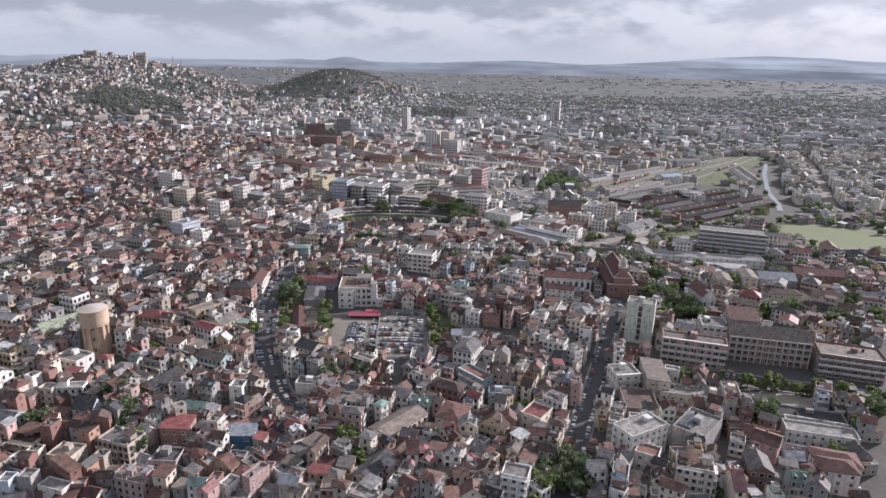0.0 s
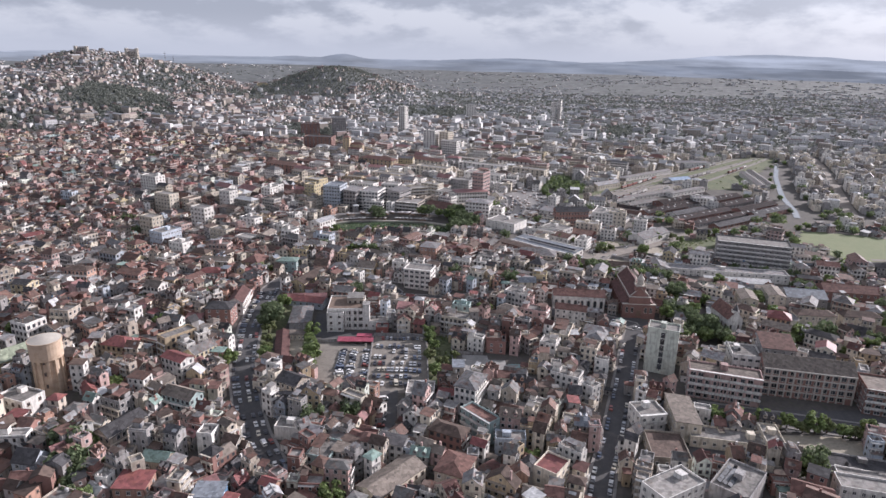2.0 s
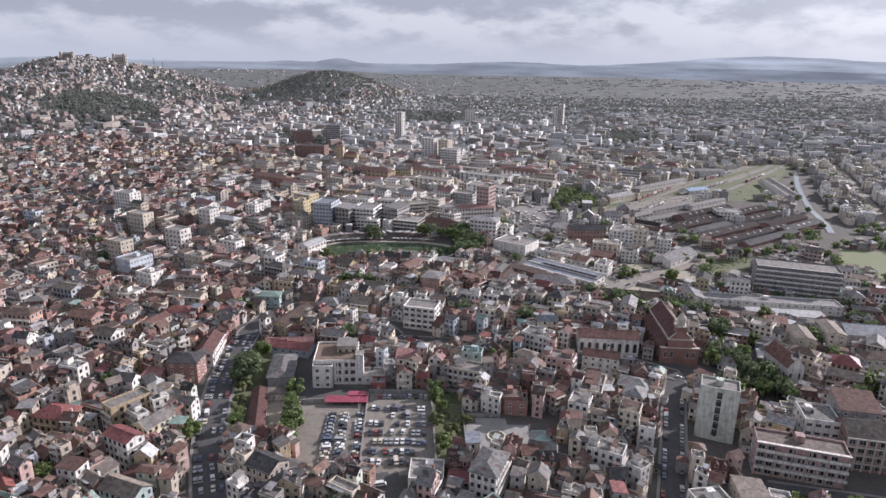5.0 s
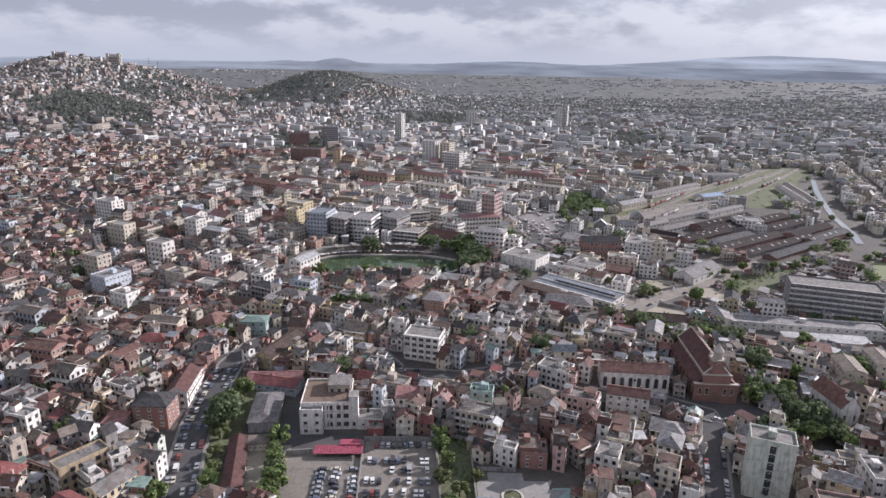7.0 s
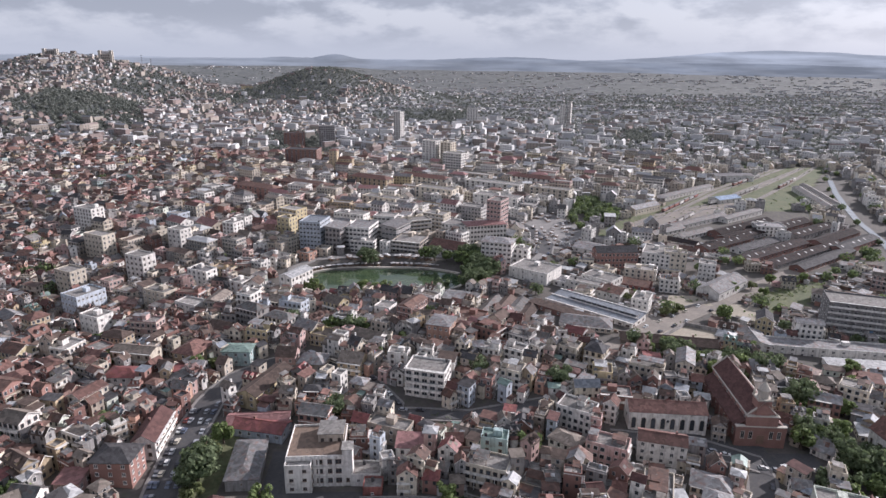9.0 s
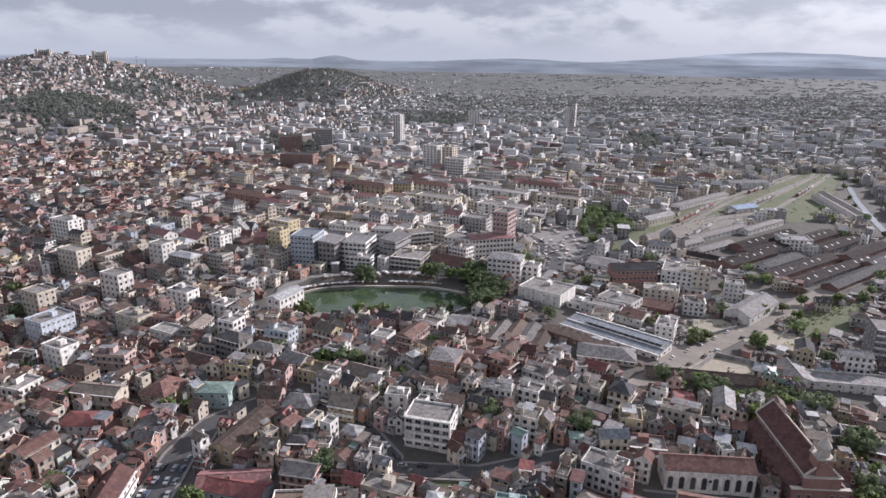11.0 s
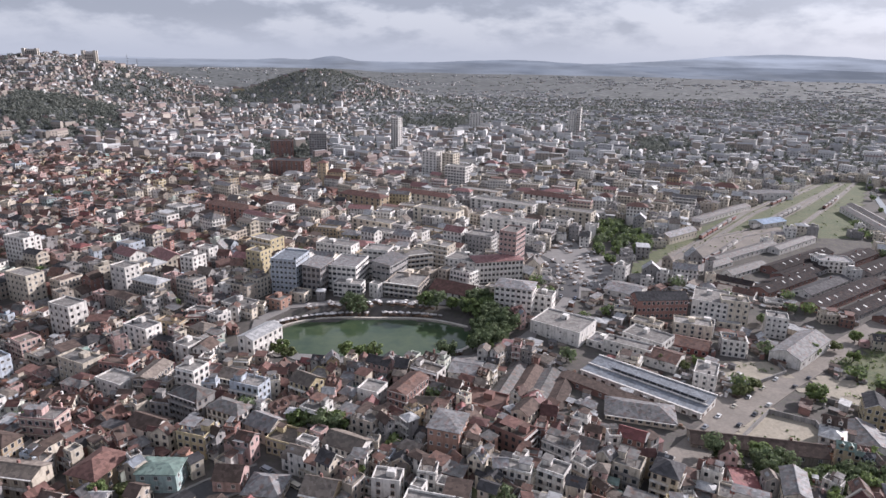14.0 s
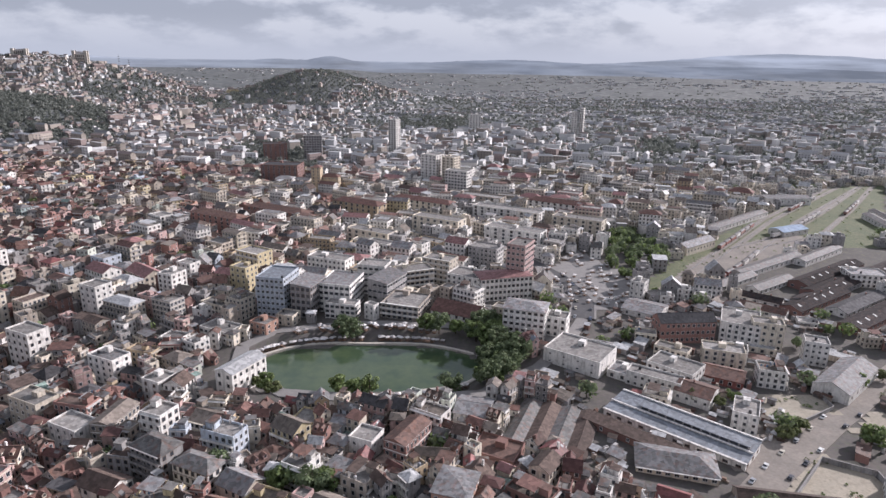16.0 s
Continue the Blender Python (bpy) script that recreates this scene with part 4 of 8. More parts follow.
block("red_topped_office", 50, 606, 30, 14, 12, 15, "hip", "white", "pinkroof", "long white office block under a faded red roof", pitch=2.4, win=(1.4, 1.4), rise=1.6)
block("hotel_tower", 61, 616, 11, 16, -30, 31, "flat", "pink", "slab", "tall pinkish hotel tower with a grid of windows", win=(1.5, 1.4), pitch=2.2, category="tower")
block("grey_school", 132, 553, 28, 10, 3, 10, "gable", "brick", "dark", "long brick school building with a dark slate roof", win=(1.3, 1.5), pitch=2.4, rise=3.2)
block("stepped_white_house", 162, 556, 18, 22, -27, 10, "flat", "white", "slab", "stepped white house with terraces", pitch=2.8)
block("stepped_white_annex", 170, 546, 14, 9, -20, 12, "flat", "cream", "slab", "cream annex with a long roof terrace")
block("white_cube_tower", 184.5, 530, 10, 9, -25, 9.5, "flat", "white", "slab", "narrow white block with small square windows", pitch=2.2, win=(1.0, 1.0))
block("hangar", 184, 507, 36, 14, 39, 3.2, "gable", "white", "metal", "pale sheet-metal hangar with a shallow roof", storeys=1, pitch=7, rise=3.0, category="warehouse")
block("terrace_bar", 99.5, 503.5, 22, 8, -35, 7, "flat", "white", "slab", "long white house with a railed roof terrace", win=(1.0, 1.1), pitch=2.4)
block("terrace_bar_wing", 89, 514, 9, 11, -38, 4.5, "flat", "white", "metal", "white wing with a sheet roof")
store = block("blue_roofed_store", 95, 468, 51, 16, -44.3, 3.5, "shed", "white", "bluemetal", "long white store with a blue-grey sheet roof", storeys=1, pitch=4, win=(1.8, 1.0), rise=1.2)
h = max(3.0, 3.5 - land(95, 468))
for yy, zz, t in ((-8.4, 0.0, 0.9), (7.9, 1.2, 0.7), (-1.4, 0.75, 0.5)):
    strip_acc = Acc()
    strip_acc.box(-25.8, yy, h + zz + 0.1, 25.8, yy + t, h + zz + 0.55, WALLS["white"], True)
    part("roof_edge", strip_acc, store, "white painted roof edge")
clerestory, glazing = Acc(), Acc()
clerestory.box(-15, 0.2, h + 0.6, 24, 4.4, h + 2.0, WALLS["grey"])
clerestory.box(-15.3, -0.1, h + 2.0, 24.3, 4.7, h + 2.2, ROOFS["bluemetal"], True)
part("clerestory", clerestory, store, "raised roof strip with dark glazing")
for k in range(12):
    pane = Acc()
    pane.box(-14.4 + k * 3.2, 0.12, h + 1.0, -11.8 + k * 3.2, 0.22, h + 1.8, GLASS, True)
    part("pane", pane, store)
block("brick_store", 79, 458, 46, 5, -44.3, 1.5, "shed", "brick", "brown", "long brick store under a rusty roof", storeys=1, pitch=5, rise=1.0)
block("white_cube", 123.3, 475, 9, 13, -30, 8.5, "flat", "white", "slab", "square white office with a roof hut", pitch=2.2, win=(1.0, 1.1))
block("hexagonal_office", 84.5, 445.5, 25, 13, -17, 5, "hip", "cream", "metal", "low office with a broad grey hipped roof", win=(1.6, 1.2), pitch=2.6, rise=2.6, bands=1.0)
take(81, 432, 27, 13, radians(-17), 0)
block("pondside_house", -70, 507, 9, 19, -30, 11.5, "gable", "white", "bright", "long white house beside the pond with a grey roof", rise=1.6)
block("pale_apartment", 21.5, 476, 12.5, 13, -18, 9, "gable", "white", "metal", "white four-storey apartment house with a grey sheet roof", rise=1.6)
block("roofless_brick_house", 27, 451, 15, 12, -28, 9, "flat", "brick", "rust", "unfinished brick house with a broken parapet", frame_mat=FRAME_B)
block("orange_building", 11, 421, 10.5, 12, -20, 18, "hip", "salmon", "metal", "tall orange apartment house with a grey roof", win=(1.1, 1.2), pitch=2.4, rise=1.3)
block("white_house", -16, 454, 8.5, 8.5, -26, 13, "flat", "white", "slab", "bright white house with a flat roof")
block("yellow_tower", -95, 614, 11, 10, -27, 18, "flat", "yellow", "slab", "yellow rendered apartment tower block")
block("yellow_block", -96, 643, 18, 12, -33, 18, "flat", "yellow", "slab", "wide yellow rendered apartment block", bands=0.8)
block("white_tower", -134, 612, 10, 11, -26, 15, "flat", "white", "slab", "white apartment tower with a pitched hut on top")
block("pale_tower", -186, 648, 12, 12, -30, 13, "flat", "blue", "slab", "pale blue apartment tower block")
block("white_twin", -133, 636, 11, 8, -29, 13, "flat", "white", "slab", "white rendered apartment house")
block("long_white_block", -91, 553, 17, 11, -30, 8, "flat", "white", "slab", "long white block with wide windows", win=(1.8, 1.2), pitch=2.6)
block("scaffolded_block", -72, 557, 10, 9, -28, 9, "flat", "salmon", "slab", "half-built block wrapped in orange scaffolding")
block("blue_tower", -182, 488, 13.5, 17, -30, 8, "flat", "blue", "slab", "pale blue apartment tower with rows of windows", win=(1.3, 1.2), pitch=2.3, category="tower")
block("long_white_house", 112, 513, 20, 14, -45, 7, "flat", "white", "slab", "low white house with a walled yard")
block("saw_roofed_store", 113, 494, 14, 13, -40, 5, "gable", "white", "rust", "small store with a rusty red roof", storeys=1, rise=2)
block("market_hall", 125, 586, 20, 19, -37, 3, "gable", "white", "metal", "market hall with a pale sheet roof", storeys=1, pitch=5, rise=2)
block("low_white_block", 140, 528, 18, 10, -20, 7, "flat", "cream", "slab", "low cream block with square windows")

block("ribbon_office", -22, 612, 16, 12, -16, 20, "flat", "white", "slab", "white office block with ribbon windows", win=(2.2, 1.3), pitch=2.6)
block("pale_office", 16, 632, 18, 12, -30, 17, "flat", "cream", "slab", "cream office block with small balconies", bands=0.6)
block("long_pale_office", -50, 640, 26, 11, -24, 15, "flat", "white", "slab", "long white office with a flat roof", pitch=2.8)
block("quay_house", -62, 566, 9, 8, -20, 9, "flat", "cream", "slab", "cream house on the quay corner")
block("west_apartments", -118, 470, 14, 9, -28, 9, "flat", "white", "slab", "white apartment block with flat roof", group="west blocks")
block("west_apartments", -140, 486, 16, 9, -28, 10, "flat", "cream", "slab", "cream apartment block with flat roof", group="west blocks")
block("west_apartments", -158, 452, 13, 9, -28, 10, "flat", "white", "slab", "white apartment block with roof terrace", group="west blocks")
block("west_apartments", -128, 520, 15, 9, -28, 10, "flat", "white", "metal", "white apartment block with sheet roof", group="west blocks")
block("west_apartments", -172, 540, 15, 10, -28, 13, "flat", "white", "slab", "broad white apartment block", group="west blocks")
block("west_apartments", -205, 520, 14, 10, -28, 10, "flat", "cream", "slab", "broad cream apartment block", group="west blocks")
block("west_apartments", -215, 580, 18, 10, -28, 15, "flat", "cream", "slab", "long cream apartment block", group="west blocks")
block("west_apartments", -165, 590, 12, 10, -28, 16, "flat", "white", "slab", "tall white apartment block", group="west blocks")
block("west_apartments", -250, 640, 20, 11, -28, 19, "flat", "white", "slab", "long white apartment block", group="west blocks")
block("west_apartments", -100, 500, 9, 9, -28, 10, "flat", "white", "slab", "square white apartment house", group="west blocks")

# the middle slope
def roof_room(parent, name, x0, y0, z0, x1, y1, z1, mat, panes, label):
    """Rooms built on a roof terrace, with a thin slab over them and windows to the front."""
    a = Acc()
    a.box(x0, y0, z0, x1, y1, z1, mat)
    a.box(x0 - 0.25, y0 - 0.3, z1, x1 + 0.25, y1 + 0.2, z1 + 0.2, ROOFS["slab"], True)
    room = part(name, a, parent, label)
    for k in range(panes):
        u = x0 + (x1 - x0) * (k + 0.5) / panes
        p = part("pane", window_mesh(min(1.1, (x1 - x0) / panes * 0.6), min(1.5, (z1 - z0) * 0.55), FRAME_B), room)
        p.location = (u, y0, z0 + (z1 - z0) * 0.25)


bank = block("bank", -33.3, 338, 18, 18.2, 1, 12, "flat", "white", "terrace", "big white four-storey building with a brown roof terrace", win=(2.0, 1.7), pitch=2.5, grid=(7, WALLS["white"]))
h = 12 - land(-33.3, 338)
roof_room(bank, "roof_room", 0.2, -0.5, h - 0.75, 8.4, 7.6, h + 2.1, WALLS["beige"], 3, "beige rooms set back on the roof terrace")
roof_room(bank, "stair_tower", 8.7, -9.0, -2.0, 11.9, -4.6, h + 1.9, WALLS["white"], 1, "white stair tower at the corner")
block("bank_wing", -38, 327.2, 8.2, 3.4, 1, 11, "flat", "white", "slab", "white front wing with columns of narrow windows", win=(1.3, 1.1), pitch=2.7, sides=(0, 1), margin=0.2)
block("white_annex", -17, 332.5, 9.5, 7.5, -2, 5, "flat", "white", "slab", "low white annex with a walled roof terrace", win=(1.0, 1.0), category="house", margin=0.3)
block("grey_roofed_hall", -56.7, 337.6, 10.2, 21.6, 4, 5.2, "hip", "grey", "metal", "pale windowless hall with a grey-green hipped roof", storeys=1, win=(0.5, 0.4), rise=1.7, pitch=9, margin=1.4)
block("red_annex", -14.6, 325.6, 6.0, 5.6, -2, 4.6, "flat", "redwall", "slab", "small red-walled block beside the car park", category="house", win=(0.9, 0.8), margin=0.3)
block("pink_roofed_house", -58, 360.5, 22, 9, 4, 4.2, "gable", "white", "pinkroof", "long low white house with a faded red roof", category="house", rise=1.6, pitch=3.4)
block("brick_house", 39.5, 311.5, 7.5, 8.5, -4, 6.5, "flat", "brick", "tan", "square brick house beside the plaza", category="house", margin=0.5)
take(37, 292, 34, 26, 0, 0)
take(-30, 320, 44, 13, 0, 0)
take(-46, 303, 7, 34, 0, 0)
take(-69, 336, 9, 34, 0, 0)
take(-67, 303, 6, 32, radians(9), 0)
take(-47, 337, 7, 24, 0, 0)
take(-56, 322, 16, 6, 0, 0)


def red_canopy(x, y, length, deep, z):
    """A long low open-fronted shelter: posts, back wall and a ribbed sheet roof with a raised piece behind."""
    base = land(x, y)
    ob = thing("red_canopy", x, y, base, radians(-1), "long open shelter under a bright pink-red sheet roof", "shelter")
    h = z - base
    back, lid, hood = Acc(), Acc(), Acc()
    back.box(-length / 2, deep / 2 - 0.2, -1, length / 2, deep / 2, h, WALLS["grey"])
    part("back_wall", back, ob)
    lid.solid([(-length / 2 - 0.3, -deep / 2 - 0.5, h), (length / 2 + 0.3, -deep / 2 - 0.5, h), (length / 2 + 0.3, deep / 2 + 0.3, h + 0.5), (-length / 2 - 0.3, deep / 2 + 0.3, h + 0.5),
               (-length / 2 - 0.3, -deep / 2 - 0.5, h + 0.15), (length / 2 + 0.3, -deep / 2 - 0.5, h + 0.15), (length / 2 + 0.3, deep / 2 + 0.3, h + 0.65), (-length / 2 - 0.3, deep / 2 + 0.3, h + 0.65)],
              [(4, 5, 6, 7), (0, 1, 5, 4), (1, 2, 6, 5), (2, 3, 7, 6), (3, 0, 4, 7), (3, 2, 1, 0)], ROOFS["crimson"])
    for k in range(16):
        u = -length / 2 + length * (k + 0.5) / 16
        lid.solid([(u - 0.05, -deep / 2 - 0.5, h + 0.15), (u + 0.05, -deep / 2 - 0.5, h + 0.15), (u + 0.05, deep / 2 + 0.3, h + 0.65), (u - 0.05, deep / 2 + 0.3, h + 0.65),
                   (u, -deep / 2 - 0.5, h + 0.25), (u, deep / 2 + 0.3, h + 0.75)], [(0, 1, 4), (1, 2, 5, 4), (3, 0, 4, 5)], ROOFS["crimson"])
    part("roof", lid, ob)
    hood.box(0.4, deep / 2 + 0.3, -1, 7.4, deep / 2 + 3.2, h + 0.7, WALLS["white"])
    hood.box(0.2, deep / 2 + 0.1, h + 0.7, 7.6, deep / 2 + 3.4, h + 0.95, ROOFS["crimson"], True)
    part("raised_roof", hood, ob)
    for k in range(7):
        post = Acc()
        u = -length / 2 + 0.3 + (length - 0.6) * k / 6
        post.tube(u, -deep / 2, [(-1, 0.09), (h, 0.09)], STEEL, 6, False)
        part("post", post, ob)
    take(x, y, length, deep + 3, 0, 1.5)


red_canopy(-26.8, 313.4, 16.4, 3.6, 2.3)
block("balcony_building", 4, 381, 16, 11, -17, 17, "flat", "white", "slab", "white five-storey building with continuous balconies", bands=1.1, win=(2.2, 1.6), pitch=2.8)
block("church_hall", 92, 360, 28, 9, -7, 9, "gable", "white", "tile", "long church hall with white arched windows and a red roof", win=(1.0, 1.0), pitch=30, storeys=1, rise=2.6, sides=(), arches=8)
block("red_roofed_school", 84, 342, 16, 8, -18, 8, "gable", "white", "tile", "white three-storey house with a red tiled roof", rise=1.8)
block("four_gabled_house", 77, 373, 12, 8, -12, 9, "flat", "brick", "slab", "brick house front with a row of white gables", bands=0.8)
tower = block("green_tower_block", 115.4, 295.3, 13.5, 9, -25, 18.6, "flat", "palegreen", "slab", "tall pale green apartment block with a glazed stair column", win=(0.7, 0.9), pitch=6.5, category="tower")
for k in range(6):
    glazing = Acc()
    glazing.box(-0.9, -4.62, 2.0 + k * 3.1, 0.9, -4.48, 4.6 + k * 3.1, GLASS, True)
    part("stair_glazing", glazing, tower, "dark glazing of the stairwell")
block("long_terrace", 204, 420, 76, 11, -11, 4, "flat", "white", "metal", "very long white three-storey terrace", win=(1.3, 1.2), pitch=4.4)
block("apartment_slab", 234, 446, 46, 17, -22, 16, "flat", "concrete", "slab", "massive grey apartment slab with rows of balconies", win=(1.5, 1.4), pitch=3.4, bands=0.7, grid=(12, WALLS["concrete"]))
take(196, 406, 80, 17, radians(-11), 0)
block("brick_corner_house", -95.5, 332, 12.5, 10, -3, 12, "hip", "brick", "dark", "red brick corner house with white window surrounds", bands=0.0, rise=2.2)
block("red_roofed_row", -91.5, 350, 19, 8, 92, 10, "gable", "white", "maroon", "white row house with street balconies and a maroon roof", bands=0.9)
block("pink_house", -107, 326, 7.5, 7, -2, 8, "shed", "pink", "pinkroof", "pink house with a faded red roof", category="house")
block("l_shaped_house", -57, 357, 21, 9, -15, 6, "gable", "blue", "red", "white-blue house with bright red roofs", category="house", rise=1.6)
block("yellow_row", -60, 382, 9, 25, -23, 10, "gable", "yellow", "brown", "long yellow row house with a weathered brown roof", rise=2.0)
block("pink_roofed_house", -3, 342, 9, 8, -5, 8, "shed", "white", "pinkroof", "white house with a faded pink roof", category="house")
block("grey_twin_house", -10, 353, 15, 7, -24, 9, "flat", "beige", "slab", "beige twin house with a small roof terrace", category="house")
block("turquoise_house", 26, 343, 9, 6, -14, 10, "flat", "turquoise", "green", "pale turquoise house wall above the lane", category="house")
block("long_barn", 118, 424, 44, 9, -13, 3, "gable", "beige", "brown", "long low barn with a brown roof", storeys=1, pitch=5, category="barn", rise=2.4)
block("grey_warehouse", 163, 431, 13, 18, -10, 3, "gable", "white", "metal", "pale warehouse with a ribbed grey roof", storeys=2, pitch=4, category="warehouse", rise=2.2)
block("red_topped_house", 102, 401, 7.5, 11, -12, 8, "shed", "white", "red", "narrow white house with a dark red roof", category="house")
block("arcade_row", -120, 407, 18, 8, -12, 12, "gable", "cream", "tan", "long cream building with an arcade of windows", rise=1.5, bands=0.7)
block("red_villa", -117, 388, 13, 9, -2, 11, "hip", "white", "red", "white villa with a bright red hipped roof", category="house")
block("brown_mansion", -97, 410, 11, 14, -20, 11, "hip", "ochre", "tile", "ochre mansion with a steep brown roof")
block("green_roofed_house", -77, 407, 12, 8, -3, 12, "hip", "turquoise", "green", "turquoise house with a light green roof", category="house", rise=1.2)
block("pink_front_house", -56, 406, 8.5, 8, -6, 10, "gable", "pink", "brown", "pink house front with two rows of windows", category="house")
block("grey_hip_house", -44, 400, 11, 10, -9, 10, "hip", "beige", "metal", "beige house with a broad grey roof", category="house")
block("brown_front_house", -27, 396, 10, 9, -18, 12, "gable", "ochre", "tan", "ochre house with galleries and a tan roof", bands=0.9, category="house")
block("white_tall_house", -8, 398, 8.5, 6, -12, 15, "flat", "white", "slab", "tall narrow white house", category="house")
block("brown_topped_house", 12, 390, 7, 7, -15, 15, "shed", "white", "brown", "narrow white house with a brown roof", category="house")

block("courtyard_barn", -59.8, 304.5, 6.2, 31, 9.8, 2.6, "gable", "beige", "maroon", "long low barn with a maroon roof beside a sandy court", storeys=1, pitch=4, category="barn", rise=1.3)
block("court_house", -54.2, 317.6, 9, 4.4, 3, 2.6, "shed", "cream", "tan", "low cream house closing the sandy court", category="house", storeys=1, win=(0.7, 1.0), pitch=1.6, rise=0.6, margin=0.2)
block("brown_walled_house", 41, 311, 9, 9, -8, 5, "flat", "brick", "slab", "square brown house behind the garden", category="house")

# between the pond and the station road
block("workshop", 133, 512, 17, 13, -32, 2.5, "gable", "redwall", "rust", "brick workshop with a patched dark red roof", storeys=1, pitch=3, category="workshop", rise=2.2)
block("lane_house", 147, 531, 11, 8, -25, 6, "flat", "white", "slab", "white two-storey house with a roof terrace", category="house")
block("lane_store", 166, 541, 12, 7, -25, 1, "flat", "cream", "bright", "low cream store with a pale roof", storeys=1, category="store")
block("yard_office", 118, 531, 15, 7, -40, 6, "flat", "cream", "slab", "cream two-storey office with rows of windows", pitch=2.4)

# behind the brick works
block("cream_house", 192, 368, 9, 16, -14, 6, "gable", "cream", "tan", "tall cream house with a shallow roof", category="house", rise=1.2)
block("cream_house", 211, 374, 9, 18, -14, 6, "gable", "cream", "tan", "long cream house beside a courtyard", category="house", rise=1.2)
block("blue_grey_hall", 230, 376, 22, 16, -12, 4, "gable", "grey", "bluemetal", "wide hall with a blue-grey gabled roof", storeys=2, pitch=4, category="hall", rise=3)
block("cream_row", 217, 344, 20, 8, -6, 5, "hip", "cream", "brown", "cream three-storey row with a brown hipped roof", win=(1.2, 1.3), pitch=2.8, group="cream rows")
block("cream_row", 241, 342, 20, 8, -6, 5, "hip", "cream", "brown", "cream three-storey row with a brown hipped roof", win=(1.2, 1.3), pitch=2.8, group="cream rows")
block("pale_canopy", 205, 404, 40, 9, -10, 1, "shed", "white", "bright", "long low store with a pale flat roof", storeys=1, pitch=6, rise=0.5)
block("red_brick_yard_house", 262, 384, 30, 14, -12, 4, "gable", "brick", "tile", "long brick house with a red roof", pitch=3.5, rise=3)

# the lowest houses, on both sides of the flight
H = "house"
block("green_roofed_hall", -163, 272, 10, 17, -35, 14, "gable", "yellow", "palegreen", "hall with a pale green roof and a yellow gable front", category="hall", rise=3.2)
block("peach_house", -85, 204, 10, 8, -3, 5.5, "shed", "salmon", "red", "peach house with a dark red roof and a terrace", category=H)
block("teal_roofed_house", -84, 220, 9, 6, -12, 3, "gable", "beige", "green", "low house with a faded green sheet roof", category=H)
block("slim_white_house", -70, 229, 5.5, 6, -8, 8, "flat", "white", "slab", "slim white house with three small windows in a column", category=H)
block("grey_box_house", -83, 188, 9, 8, -4, 3.5, "flat", "grey", "dark", "square grey house with a dark flat roof", category=H)
block("pale_flat_house", -116, 187, 9, 8, -12, 6, "flat", "beige", "tan", "pale beige house with a worn flat roof", category=H)
block("white_twin_house", -143, 246, 13, 9, -22, 12, "flat", "white", "slab", "white twin house with roof terraces", category=H)
block("low_brown_house", -133, 212, 10, 7, -18, 4.5, "shed", "beige", "rust", "low house under a rusty sheet roof", category=H, storeys=1)
block("blue_gabled_house", -122, 214, 8, 7, -10, 7, "gable", "blue", "dark", "blue-grey house with a steep slate gable", category=H, rise=3.2)
block("long_white_works", 155, 204, 25, 8, -17, 2.5, "flat", "white", "slab", "long white workshop with a row of small windows", pitch=2.6)
block("dark_hall", 160, 220, 27, 9, -17, -0.5, "flat", "grey", "dark", "low hall with a wide dark roof", storeys=1, pitch=5)
block("brown_shop", 131, 202, 12, 9, -30, 2, "gable", "beige", "tile", "brown workshop with a patched tiled roof", rise=2.2)
block("white_villa", 149, 186, 15, 9, -18, 2.5, "hip", "white", "tile", "white villa with a terracotta hipped roof", category=H, rise=2.0)
block("low_grey_house", 141, 194, 10, 6, -22, 0, "hip", "grey", "metal", "low grey house with a pale sheet roof", category=H, storeys=1)

# the near houses that stand out
block("brick_works", 133.5, 271, 28.5, 9, -20, 9.5, "flat", "pink", "tan", "long pink brick workshop with open galleries and rows of wide windows", win=(2.4, 1.8), pitch=3.1, bands=1.0, grid=(10, WALLS["pink"]))
block("arched_brick_works", 171, 275, 36, 13, -15, 9, "gable", "brick", "tan", "great brick hall with pale framed rows of tall windows", win=(2.2, 2.2), pitch=3.0, rise=4, frame_mat=STONE, grid=(12, STONE))
block("pale_works", 150, 288, 12, 13, -15, 10.5, "flat", "white", "slab", "pale works building with a wide band of windows", win=(2.0, 1.4), pitch=2.6)
block("red_terraced_works", 166, 291, 14, 13, -15, 12, "shed", "grey", "tile", "grey works with a stepped red roof", pitch=3.2, rise=2.4)
block("east_brick_works", 202, 260, 27, 15, -20, 8, "flat", "brick", "tan", "long brick works with striped floors", win=(2.2, 1.6), pitch=3.0, bands=0.5)
block("corner_block", 83.8, 199.2, 18, 10, 28, 8, "flat", "white", "slab", "square white corner block with a roof terrace", win=(1.2, 1.4), pitch=2.5)
solar_block = block("blank_grey_block", 107.5, 204.3, 18, 12, 46, 5.5, "flat", "grey", "slab", "grey block with blank walls and solar panels", sides=(1,))
for k in range(15):
    panel = Acc()
    u, v, z = -6.2 + (k % 5) * 2.2, 0.2 + (k // 5) * 1.7, 5.5 - land(107.5, 204.3) - 0.4
    panel.solid([(u, v, z), (u + 2.0, v, z), (u + 2.0, v + 1.3, z + 0.45), (u, v + 1.3, z + 0.45), (u, v, z - 0.06), (u + 2.0, v, z - 0.06), (u + 2.0, v + 1.3, z + 0.39), (u, v + 1.3, z + 0.39)], [(0, 1, 2, 3), (7, 6, 5, 4), (0, 4, 5, 1), (1, 5, 6, 2), (2, 6, 7, 3), (3, 7, 4, 0)], GLASS)
    part("solar_panel", panel, solar_block, "dark blue solar panel")
